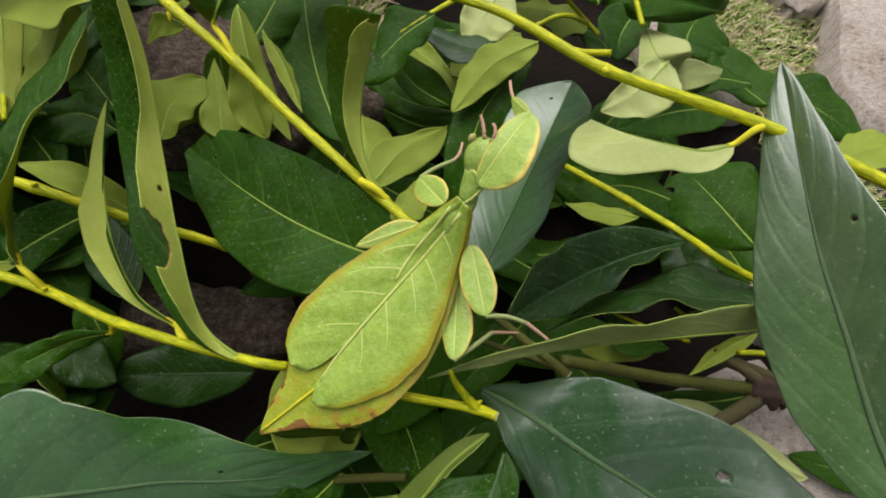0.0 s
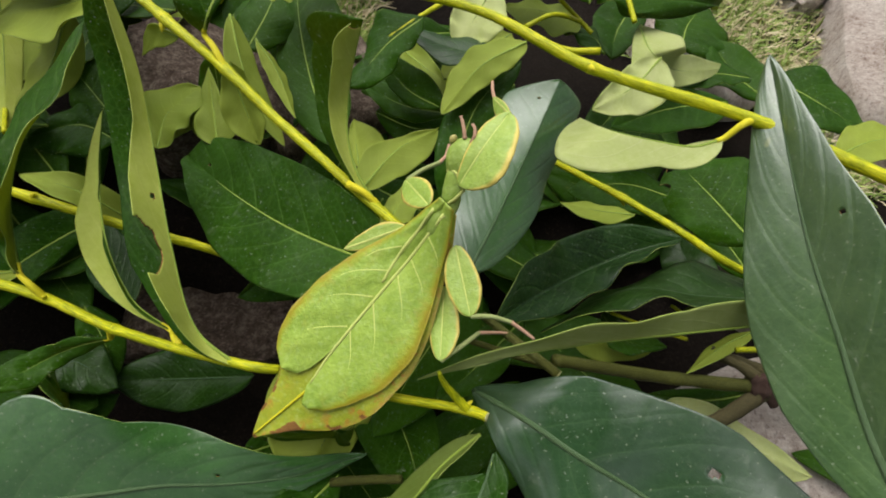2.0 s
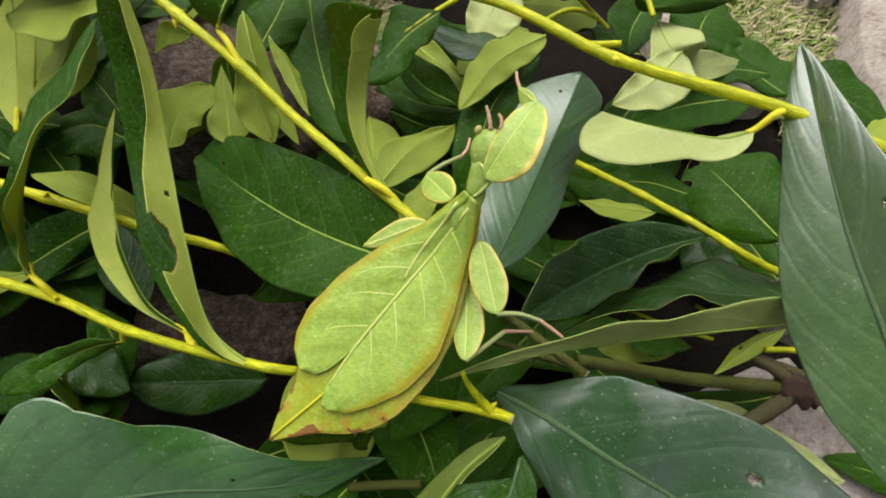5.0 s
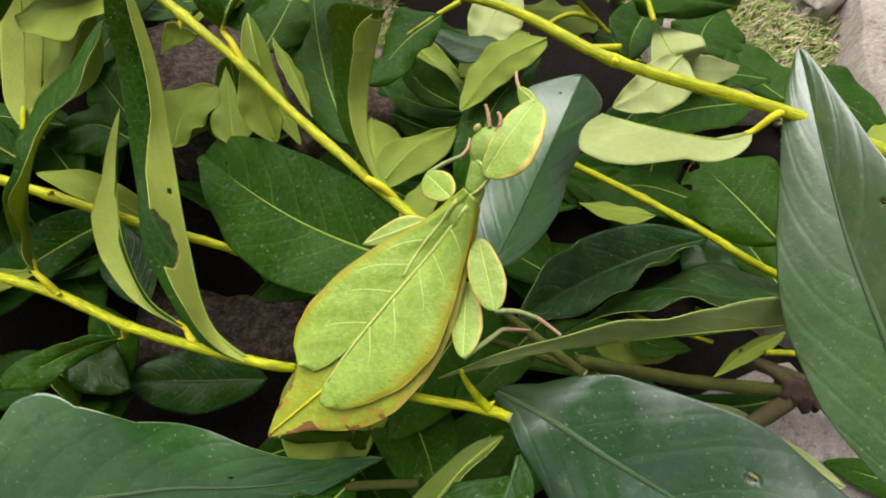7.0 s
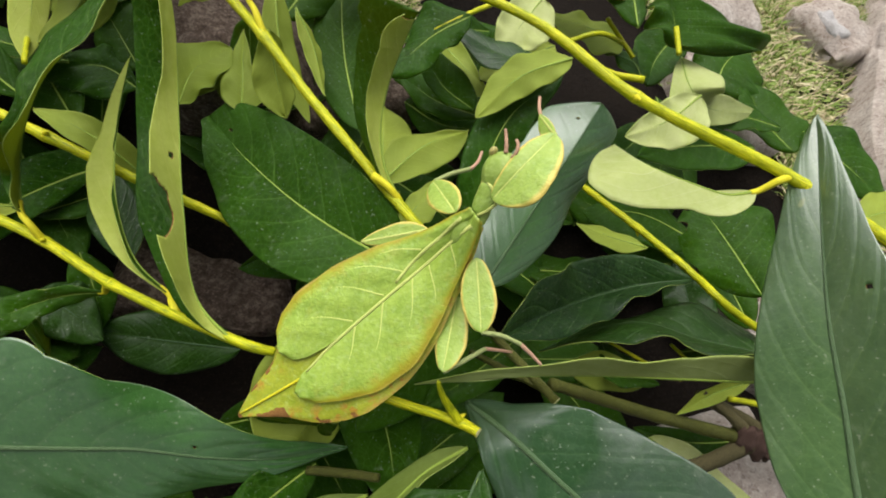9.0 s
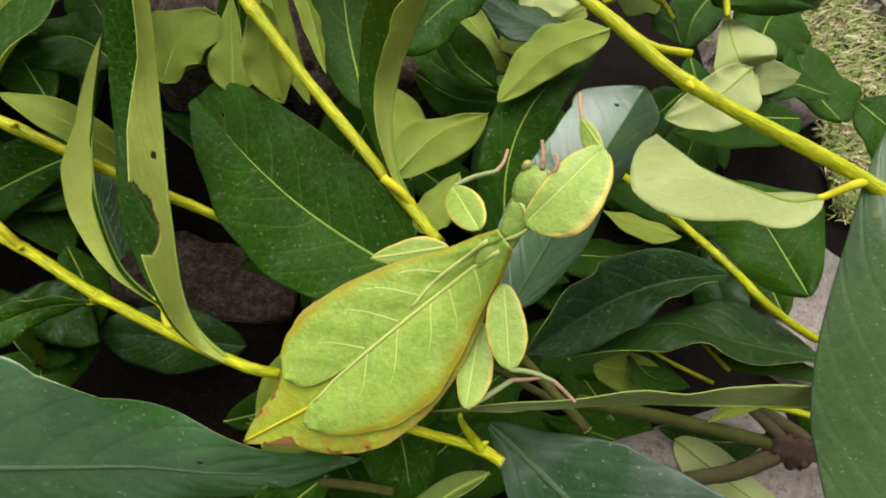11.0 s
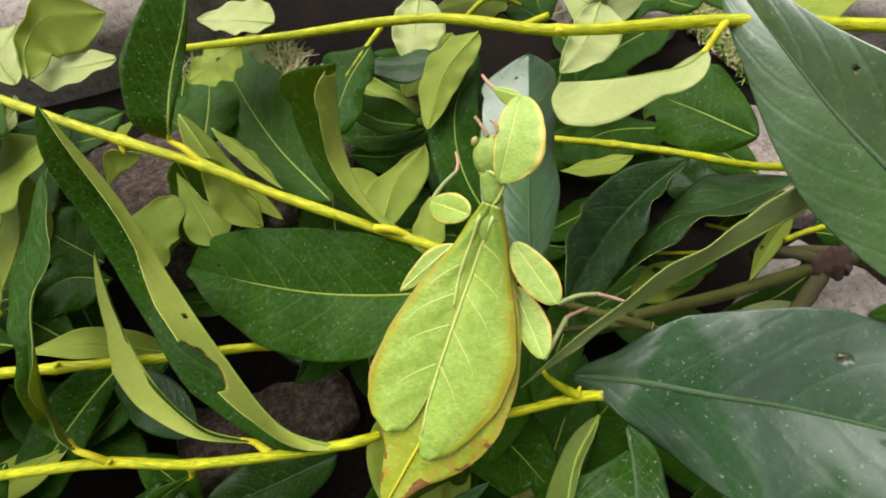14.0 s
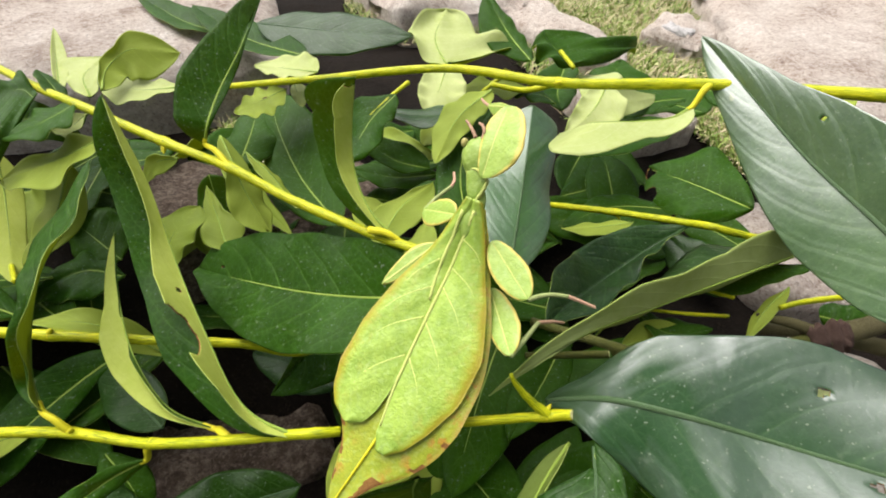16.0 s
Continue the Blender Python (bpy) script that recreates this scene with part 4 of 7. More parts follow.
leaf('G', [(-0.0798, 0.0941, -0.0040), (-0.0904, 0.0839, -0.0040), (-0.0991, 0.0731, -0.0040), (-0.1053, 0.0627, -0.0041), (-0.1111, 0.0529, -0.0040)], [(0.100, (0.0012, -0.0013, -0.0006)), (0.250, (0.0029, -0.0028, -0.0013)), (0.400, (0.0045, -0.0038, -0.0018)), (0.550, (0.0057, -0.0037, -0.0021)), (0.700, (0.0060, -0.0033, -0.0021)), (0.860, (0.0048, -0.0030, -0.0018))], [(0.100, (-0.0043, 0.0045, 0.0024)), (0.250, (-0.0062, 0.0057, 0.0033)), (0.400, (-0.0073, 0.0059, 0.0035)), (0.550, (-0.0069, 0.0043, 0.0031)), (0.700, (-0.0055, 0.0031, 0.0023)), (0.860, (-0.0031, 0.0020, 0.0013))], wave=1, pale=3)
leaf('B', [(-0.0834, 0.0518, -0.0175), (-0.0808, 0.0411, -0.0189), (-0.0765, 0.0328, -0.0160), (-0.0726, 0.0295, -0.0082), (-0.0698, 0.0297, 0.0020)], [(0.100, (0.0033, 0.0005, 0.0009)), (0.250, (0.0059, 0.0021, 0.0004)), (0.400, (0.0064, 0.0032, -0.0009)), (0.550, (0.0064, 0.0018, -0.0028)), (0.700, (0.0006, -0.0004, -0.0004))], [(0.100, (0.0004, -0.0013, 0.0071)), (0.250, (-0.0003, 0.0004, 0.0123)), (0.400, (-0.0023, 0.0037, 0.0134)), (0.550, (-0.0053, 0.0089, 0.0094)), (0.700, (-0.0075, 0.0098, 0.0055)), (0.860, (-0.0088, 0.0078, 0.0018))], pale=1, blunt=1)
leaf('C', [(0.0349, 0.0199, 0.0362), (0.0276, 0.0145, 0.0319), (0.0218, 0.0085, 0.0334), (0.0168, 0.0030, 0.0402), (0.0108, -0.0061, 0.0455), (0.0055, -0.0144, 0.0503)], [(0.100, (-0.0011, 0.0022, -0.0007)), (0.250, (-0.0023, 0.0021, -0.0025)), (0.400, (-0.0043, 0.0008, -0.0036)), (0.550, (-0.0058, -0.0005, -0.0047)), (0.700, (-0.0047, 0.0009, -0.0039))], [(0.100, (0.0002, -0.0013, 0.0010)), (0.250, (0.0008, -0.0005, 0.0018)), (0.400, (0.0011, -0.0001, 0.0011)), (0.550, (0.0004, -0.0011, -0.0007)), (0.700, (0.0005, -0.0005, -0.0003))], pale=3)
leaf('C', [(0.0352, 0.0144, 0.0455), (0.0322, 0.0074, 0.0456), (0.0285, 0.0006, 0.0462), (0.0248, -0.0055, 0.0478), (0.0211, -0.0108, 0.0501), (0.0179, -0.0157, 0.0521)], [(0.100, (0.0036, -0.0015, 0.0017)), (0.250, (0.0043, -0.0022, 0.0018)), (0.400, (0.0047, -0.0023, 0.0023)), (0.550, (0.0046, -0.0019, 0.0033)), (0.700, (0.0048, -0.0021, 0.0027)), (0.860, (0.0060, -0.0008, 0.0013))], [(0.100, (0.0002, -0.0001, 0.0002)), (0.250, (-0.0083, 0.0041, -0.0059)), (0.400, (-0.0097, 0.0048, -0.0054)), (0.550, (-0.0101, 0.0050, -0.0044)), (0.700, (-0.0099, 0.0052, -0.0036)), (0.860, (-0.0097, 0.0052, -0.0032))], gloss=2, blunt=1)
leaf('C', [(0.0177, 0.0085, 0.0120), (0.0023, 0.0003, 0.0120), (-0.0091, -0.0096, 0.0120)], [(0.628, (-0.0020, 0.0024, -0.0020))], [(0.432, (0.0013, -0.0021, 0.0020))], thin=1, pale=3)
leaf('A', [(0.0085, 0.0667, 0.0537), (0.0021, 0.0734, 0.0579), (-0.0008, 0.0802, 0.0621), (-0.0015, 0.0867, 0.0676), (-0.0006, 0.0905, 0.0762), (0.0008, 0.0915, 0.0853)], [(0.200, (-0.0017, 0.0007, -0.0031)), (0.350, (-0.0037, 0.0014, -0.0044)), (0.500, (-0.0065, 0.0023, -0.0037)), (0.650, (-0.0083, 0.0031, -0.0011)), (0.800, (-0.0090, 0.0032, 0.0003)), (0.930, (-0.0094, 0.0032, 0.0014)), (0.975, (-0.0095, 0.0032, 0.0013))], [(0.080, (-0.0007, -0.0009, 0.0002)), (0.200, (-0.0012, -0.0011, 0.0005)), (0.350, (-0.0028, -0.0016, 0.0012)), (0.500, (-0.0035, -0.0017, 0.0017)), (0.650, (-0.0041, -0.0025, 0.0017)), (0.800, (-0.0043, -0.0027, 0.0012)), (0.930, (-0.0039, -0.0014, 0.0008)), (0.975, (-0.0037, -0.0008, 0.0007))], pale=2, bites=((0.985, -0.55, 0.035, 0.5),), pet=(0.0000, 0.0711, 0.0566))
leaf('A', [(-0.0066, 0.1053, 0.0300), (-0.0183, 0.1360, 0.0300), (-0.0254, 0.1631, 0.0360), (-0.0271, 0.1842, 0.0400)], [(0.362, (-0.0105, -0.0030, -0.0040)), (0.628, (-0.0063, -0.0002, -0.0046))], [(0.322, (0.0115, 0.0035, 0.0063)), (0.618, (0.0140, 0.0017, 0.0056))])
leaf('A', [(-0.0407, 0.1132, 0.0585), (-0.0388, 0.1132, 0.0637), (-0.0355, 0.1223, 0.0688), (-0.0294, 0.1338, 0.0755), (-0.0254, 0.1447, 0.0804), (-0.0218, 0.1544, 0.0849)], [(0.080, (-0.0067, 0.0015, 0.0024)), (0.200, (-0.0087, 0.0019, 0.0020)), (0.350, (-0.0095, 0.0014, 0.0052)), (0.500, (-0.0085, 0.0018, 0.0052)), (0.650, (-0.0070, 0.0008, 0.0041)), (0.800, (-0.0047, 0.0001, 0.0038))], [(0.080, (0.0005, 0.0003, -0.0002)), (0.200, (0.0011, -0.0002, -0.0001)), (0.350, (0.0021, -0.0006, -0.0007)), (0.500, (0.0015, -0.0001, -0.0010)), (0.650, (0.0007, -0.0000, -0.0003))], blunt=1, pet=(-0.0340, 0.1040, 0.0560))
leaf('A', [(-0.0753, 0.1504, 0.0587), (-0.0760, 0.1637, 0.0604), (-0.0697, 0.1726, 0.0628), (-0.0555, 0.1767, 0.0594)], [(0.296, (0.0056, -0.0002, -0.0028)), (0.814, (0.0001, -0.0088, -0.0065))], [(0.533, (-0.0014, 0.0004, 0.0027)), (0.688, (-0.0014, 0.0041, 0.0052)), (0.869, (0.0001, 0.0038, 0.0025))])
leaf('A', [(-0.0548, 0.1599, 0.0541), (-0.0672, 0.1602, 0.0536), (-0.0801, 0.1623, 0.0549)], [(0.568, (0.0009, 0.0066, 0.0007)), (0.829, (0.0013, 0.0065, 0.0007))], [(0.352, (-0.0002, -0.0061, 0.0004)), (0.693, (-0.0015, -0.0082, -0.0012))], pale=1)
leaf('A', [(-0.0822, 0.1572, 0.0534), (-0.0868, 0.1702, 0.0551), (-0.0831, 0.1844, 0.0562)], [(0.387, (0.0046, 0.0012, 0.0002))], [(0.508, (-0.0051, 0.0001, -0.0010)), (0.889, (-0.0092, 0.0032, 0.0002))], pale=1)
leaf('A', [(-0.0921, 0.1605, 0.0539), (-0.0985, 0.1825, 0.0555), (-0.1042, 0.2051, 0.0596)], [(0.216, (0.0027, 0.0007, -0.0003))], [(0.442, (-0.0011, -0.0006, 0.0015))], pale=1)
leaf('A', [(-0.0848, 0.1535, 0.0488), (-0.0898, 0.1520, 0.0458), (-0.0963, 0.1531, 0.0450)], [(0.688, (0.0013, 0.0074, 0.0006))], [(0.367, (0.0017, -0.0075, 0.0002))], pale=1)
leaf('A', [(-0.0882, 0.1522, 0.0538), (-0.0945, 0.1630, 0.0558), (-0.1013, 0.1730, 0.0566)], [(0.332, (-0.0024, -0.0018, 0.0022))], [(0.538, (0.0025, 0.0018, -0.0013))])
leaf('A', [(-0.0822, 0.1460, 0.0565), (-0.0896, 0.1393, 0.0548), (-0.1004, 0.1331, 0.0525)], [(0.628, (0.0053, -0.0095, 0.0013))], [(0.342, (-0.0079, 0.0096, -0.0023))])
leaf('A', [(-0.0978, 0.1557, 0.0545), (-0.1010, 0.1584, 0.0563), (-0.1086, 0.1540, 0.0570)], [(0.040, (-0.0001, -0.0164, -0.0023))], [(0.563, (-0.0045, 0.0094, -0.0002))])
leaf('A', [(-0.0735, 0.1319, 0.0520), (-0.0866, 0.1284, 0.0474), (-0.1018, 0.1253, 0.0441)], [(0.628, (-0.0026, 0.0141, -0.0020))], [(0.457, (0.0028, -0.0120, 0.0004)), (0.774, (0.0020, -0.0116, 0.0010))])
leaf('G', [(-0.1121, 0.1472, 0.0409), (-0.1103, 0.1378, 0.0334), (-0.1076, 0.1273, 0.0293), (-0.1039, 0.1150, 0.0263), (-0.0997, 0.1018, 0.0244)], [(0.100, (-0.0028, -0.0015, 0.0013)), (0.250, (-0.0039, -0.0021, 0.0024)), (0.400, (-0.0044, -0.0020, 0.0026)), (0.550, (-0.0045, -0.0020, 0.0022)), (0.700, (-0.0044, -0.0018, 0.0017)), (0.860, (-0.0036, -0.0013, 0.0011))], [(0.100, (0.0032, 0.0015, -0.0012)), (0.250, (0.0043, 0.0017, -0.0014)), (0.400, (0.0042, 0.0016, -0.0017)), (0.550, (0.0037, 0.0015, -0.0019)), (0.700, (0.0032, 0.0015, -0.0019)), (0.860, (0.0023, 0.0011, -0.0014))], pale=2)
leaf('G', [(-0.0980, 0.1415, 0.0252), (-0.1093, 0.1417, 0.0191), (-0.1161, 0.1389, 0.0172)], [(0.698, (-0.0041, 0.0079, 0.0034))], [(0.236, (0.0007, -0.0114, -0.0025))], blunt=1)
leaf('G', [(-0.0885, 0.1370, 0.0410), (-0.0906, 0.1185, 0.0331), (-0.0982, 0.1070, 0.0263)], [(0.628, (-0.0048, 0.0028, -0.0002))], [(0.467, (0.0061, 0.0003, -0.0039))])
leaf('G', [(-0.0785, 0.1183, 0.0144), (-0.0882, 0.1282, 0.0173), (-0.0977, 0.1374, 0.0210)], [(0.583, (-0.0057, -0.0038, -0.0051))], [(0.608, (0.0079, 0.0066, 0.0040))])
leaf('A', [(-0.0342, 0.1086, 0.0543), (-0.0310, 0.1028, 0.0463), (-0.0259, 0.0945, 0.0393)], [(0.241, (-0.0038, -0.0011, -0.0007)), (0.764, (-0.0048, -0.0024, -0.0008))], [(0.367, (0.0027, 0.0054, -0.0030)), (0.744, (0.0025, 0.0043, -0.0035))])
leaf('A', [(-0.0468, 0.1307, 0.0366), (-0.0458, 0.1263, 0.0280), (-0.0443, 0.1185, 0.0204)], [(0.588, (0.0081, -0.0006, 0.0021))], [(0.422, (-0.0064, 0.0008, -0.0014))])
leaf('A', [(-0.0517, 0.1226, 0.0488), (-0.0603, 0.1278, 0.0443), (-0.0650, 0.1247, 0.0383)], [(0.658, (-0.0020, 0.0011, 0.0012))], [(0.186, (-0.0004, -0.0020, -0.0023))], thin=1)
leaf('A', [(-0.0615, 0.1093, 0.0176), (-0.0620, 0.1197, 0.0208), (-0.0569, 0.1292, 0.0247)], [(0.191, (0.0080, 0.0010, 0.0004))], [(0.528, (-0.0069, 0.0015, 0.0014))])
leaf('A', [(-0.0472, 0.1116, 0.0168), (-0.0504, 0.1177, 0.0208), (-0.0527, 0.1259, 0.0255)], [(0.332, (0.0031, 0.0002, 0.0021))], [(0.462, (-0.0037, -0.0011, -0.0008))])
leaf('A', [(-0.0417, 0.1390, 0.0461), (-0.0341, 0.1195, 0.0386), (-0.0212, 0.1020, 0.0310)], [(0.563, (-0.0037, -0.0028, 0.0010))], [(0.397, (0.0039, 0.0025, -0.0021))])
leaf('A', [(-0.0345, 0.1367, 0.0404), (-0.0274, 0.1283, 0.0369), (-0.0190, 0.1108, 0.0343)], [(0.417, (-0.0028, -0.0021, 0.0006))], [(0.538, (0.0019, 0.0013, -0.0019))], thin=1)
leaf('A', [(-0.0602, 0.1036, 0.0213), (-0.0591, 0.1140, 0.0253), (-0.0511, 0.1248, 0.0286)], [(0.171, (0.0055, -0.0011, 0.0025)), (0.653, (0.0070, -0.0058, 0.0019))], [(0.302, (-0.0056, 0.0012, -0.0015)), (0.568, (-0.0094, 0.0061, -0.0012))], blunt=1)
leaf('A', [(-0.0406, 0.1013, 0.0288), (-0.0434, 0.1122, 0.0323), (-0.0476, 0.1264, 0.0350)], [(0.111, (0.0060, 0.0008, 0.0023)), (0.563, (0.0024, 0.0006, 0.0004))], [(0.196, (-0.0059, -0.0011, -0.0010)), (0.613, (-0.0032, -0.0007, -0.0012))])
leaf('D', [(0.0161, 0.1296, 0.0615), (0.0076, 0.1218, 0.0583), (-0.0028, 0.1082, 0.0514)], [(0.543, (0.0045, -0.0038, 0.0002)), (0.889, (0.0039, -0.0030, 0.0001))], [(0.296, (-0.0078, 0.0088, -0.0010)), (0.573, (-0.0039, 0.0046, -0.0031))])
leaf('D', [(0.0072, 0.1535, 0.0355), (0.0188, 0.1365, 0.0398), (0.0309, 0.1237, 0.0407)], [(0.251, (-0.0013, -0.0011, -0.0010)), (0.879, (-0.0032, -0.0032, -0.0012))], [(0.307, (0.0026, 0.0024, 0.0029)), (0.769, (0.0011, 0.0011, 0.0011))], thin=1)
leaf('D', [(0.0473, 0.1447, 0.0507), (0.0371, 0.1373, 0.0477), (0.0255, 0.1268, 0.0438)], [(0.437, (-0.0050, 0.0069, -0.0014)), (0.859, (-0.0033, 0.0035, 0.0003))], [(0.598, (0.0031, -0.0042, 0.0018)), (0.935, (0.0027, -0.0034, 0.0015))], blunt=1)
leaf('D', [(0.0030, 0.0805, 0.0423), (0.0122, 0.0951, 0.0434), (0.0234, 0.1035, 0.0449)], [(0.276, (0.0050, -0.0029, -0.0002)), (0.814, (0.0031, -0.0047, -0.0008))], [(0.332, (-0.0058, 0.0036, 0.0000)), (0.663, (-0.0017, 0.0021, 0.0004))])
leaf('A', [(0.0017, 0.0909, 0.0388), (0.0003, 0.0999, 0.0379), (-0.0013, 0.1086, 0.0391)], [(0.668, (0.0077, 0.0014, 0.0003))], [(0.528, (-0.0024, -0.0004, -0.0005))])
leaf('A', [(0.0098, 0.0649, 0.0487), (0.0124, 0.0719, 0.0475), (0.0172, 0.0818, 0.0485)], [(0.503, (0.0045, -0.0020, 0.0015))], [(0.482, (-0.0031, 0.0013, -0.0007))])
leaf('D', [(0.0348, 0.1353, 0.0307), (0.0149, 0.1379, 0.0280), (-0.0006, 0.1347, 0.0263)], [(0.457, (-0.0006, -0.0081, 0.0012))], [(0.482, (-0.0001, 0.0076, 0.0011))])
leaf('D', [(-0.0345, 0.2542, 0.0429), (0.0039, 0.2424, 0.0421), (0.0410, 0.2319, 0.0423)], [(0.271, (0.0035, 0.0113, 0.0039)), (0.513, (0.0036, 0.0121, 0.0047)), (0.804, (0.0023, 0.0085, 0.0036))], [(0.206, (-0.0044, -0.0132, -0.0061)), (0.693, (-0.0034, -0.0118, -0.0044))], gloss=2)
leaf('D', [(-0.0460, 0.2701, 0.0383), (-0.0295, 0.2541, 0.0326), (-0.0043, 0.2391, 0.0334)], [(0.447, (0.0071, 0.0082, 0.0022))], [(0.528, (-0.0052, -0.0073, -0.0011))], gloss=2)
leaf('D', [(-0.0076, 0.1526, 0.0605), (-0.0176, 0.1598, 0.0591), (-0.0297, 0.1675, 0.0576)], [(0.377, (0.0052, 0.0077, 0.0024)), (0.688, (0.0039, 0.0064, 0.0013))], [(0.352, (-0.0029, -0.0043, -0.0009))], pale=1)
leaf('D', [(-0.0196, 0.1571, 0.0528), (-0.0287, 0.1542, 0.0501), (-0.0377, 0.1516, 0.0477)], [(0.432, (-0.0026, 0.0086, -0.0003))], [(0.503, (0.0030, -0.0096, -0.0002))], holes=((0.4, 0.1, 0.05),))
leaf('D', [(-0.0167, 0.1648, 0.0513), (-0.0154, 0.1586, 0.0497), (-0.0143, 0.1532, 0.0475)], [(0.427, (-0.0024, -0.0004, -0.0005))], [(0.578, (0.0033, 0.0004, 0.0009))], pale=1)
leaf('D', [(-0.0536, 0.2656, 0.0343), (-0.0741, 0.2853, 0.0338), (-0.1061, 0.3259, 0.0368)], [(0.312, (-0.0065, -0.0067, 0.0015))], [(0.568, (0.0091, 0.0071, 0.0018))])
leaf('D', [(-0.0124, 0.2169, 0.0403), (-0.0396, 0.2498, 0.0368), (-0.0700, 0.2909, 0.0407)], [(0.296, (-0.0091, -0.0074, 0.0008))], [(0.598, (0.0096, 0.0070, 0.0024))])
leaf('D', [(0.0396, 0.1565, 0.0595), (0.0390, 0.1738, 0.0624), (0.0487, 0.1964, 0.0667)], [(0.050, (0.0191, 0.0013, 0.0013)), (0.724, (0.0136, -0.0067, 0.0003))], [(0.266, (-0.0081, -0.0008, 0.0007)), (0.523, (-0.0105, 0.0028, 0.0022))], pale=1, blunt=1)
leaf('D', [(0.0382, 0.1510, 0.0608), (0.0323, 0.1381, 0.0575), (0.0278, 0.1306, 0.0542)], [(0.754, (-0.0052, 0.0026, 0.0012))], [(0.317, (0.0080, -0.0037, 0.0003))], pale=1, blunt=1)
leaf('D', [(0.0420, 0.1257, 0.0579), (0.0289, 0.1268, 0.0551), (0.0128, 0.1341, 0.0534)], [(0.598, (-0.0030, -0.0070, -0.0000))], [(0.477, (0.0018, 0.0063, -0.0003))], gloss=2)
leaf('D', [(0.0448, 0.1193, 0.0667), (0.0321, 0.1114, 0.0621), (0.0228, 0.0996, 0.0546)], [(0.337, (-0.0035, 0.0056, -0.0003)), (0.719, (-0.0037, 0.0033, -0.0010))], [(0.558, (0.0038, -0.0034, -0.0005))])
leaf('D', [(0.0249, 0.1152, 0.0419), (0.0143, 0.1197, 0.0434), (0.0044, 0.1300, 0.0467)], [(0.462, (-0.0027, -0.0039, -0.0004))], [(0.447, (0.0043, 0.0059, 0.0028))])
leaf('D', [(0.0285, 0.1173, 0.0379), (0.0142, 0.1200, 0.0364), (-0.0005, 0.1272, 0.0365)], [(0.462, (-0.0016, -0.0056, -0.0005))], [(0.528, (0.0023, 0.0062, 0.0013))])
leaf('D', [(0.0726, 0.1545, 0.0600), (0.0693, 0.1735, 0.0638), (0.0658, 0.1966, 0.0720)], [(0.558, (-0.0105, -0.0011, -0.0017))], [(0.372, (0.0057, 0.0010, -0.0003))])
leaf('D', [(0.0921, 0.1585, 0.0552), (0.0897, 0.1690, 0.0580), (0.0871, 0.1799, 0.0610)], [(0.412, (-0.0108, -0.0025, 0.0003))], [(0.960, (0.0116, 0.0034, -0.0010))])
leaf('D', [(0.1005, 0.1669, 0.0476), (0.0972, 0.1440, 0.0526), (0.1125, 0.1494, 0.0437), (0.1491, 0.1699, 0.0336)], [(0.307, (-0.0090, -0.0092, 0.0009)), (0.427, (0.0006, -0.0065, -0.0029))], [(0.045, (0.0070, -0.0010, 0.0016)), (0.719, (-0.0017, 0.0048, 0.0034))], pale=1)
leaf('D', [(0.0916, 0.1292, 0.0615), (0.0820, 0.1185, 0.0579), (0.0688, 0.1101, 0.0541)], [(0.281, (-0.0044, 0.0036, 0.0008)), (0.769, (-0.0021, 0.0028, 0.0017))], [(0.171, (0.0061, -0.0052, 0.0002)), (0.553, (0.0056, -0.0066, -0.0019))], pale=1)
leaf('E', [(0.1431, 0.1497, 0.0327), (0.1150, 0.1403, 0.0330), (0.0870, 0.1240, 0.0351)], [(0.653, (0.0059, -0.0098, 0.0020))], [(0.422, (-0.0039, 0.0098, 0.0009))])
leaf('E', [(0.1384, 0.1895, 0.0257), (0.1429, 0.2028, 0.0286), (0.1562, 0.2200, 0.0297)], [(0.467, (-0.0121, 0.0073, -0.0038))], [(0.829, (0.0101, -0.0085, -0.0008))])
leaf('E', [(0.1667, 0.1572, 0.0303), (0.1586, 0.1755, 0.0276), (0.1539, 0.1971, 0.0276)], [(0.402, (-0.0115, -0.0048, -0.0015))], [(0.668, (0.0148, 0.0033, 0.0034))])
leaf('E', [(0.1549, 0.1615, 0.0363), (0.1386, 0.1635, 0.0340), (0.1181, 0.1536, 0.0297)], [(0.533, (0.0021, -0.0073, 0.0016))], [(0.382, (0.0000, 0.0090, -0.0003))])
leaf('D', [(0.1521, 0.1497, 0.0464), (0.1634, 0.1384, 0.0481), (0.1784, 0.1240, 0.0486)], [(0.196, (0.0076, 0.0084, 0.0041)), (0.709, (0.0067, 0.0072, 0.0017))], [(0.633, (-0.0078, -0.0083, -0.0026))])
leaf('D', [(0.1598, 0.1104, 0.0484), (0.1707, 0.1146, 0.0532), (0.1896, 0.1154, 0.0578)], [(0.342, (0.0022, -0.0083, 0.0015))], [(0.698, (0.0001, 0.0079, -0.0012))])
leaf('D', [(0.1130, 0.2013, 0.0390), (0.1025, 0.1842, 0.0326), (0.0965, 0.1655, 0.0321)], [(0.673, (0.0072, -0.0024, 0.0025))], [(0.472, (-0.0108, 0.0049, 0.0012))])
leaf('D', [(0.0796, 0.1694, 0.0426), (0.0642, 0.1741, 0.0421), (0.0486, 0.1742, 0.0412)], [(0.508, (0.0013, 0.0084, -0.0007))], [(0.618, (-0.0006, -0.0127, 0.0014))])
leaf('D', [(0.0870, 0.1549, 0.0415), (0.0844, 0.1647, 0.0409), (0.0736, 0.1666, 0.0397)], [(0.201, (-0.0065, -0.0008, -0.0003))], [(0.693, (0.0007, 0.0059, -0.0006))])
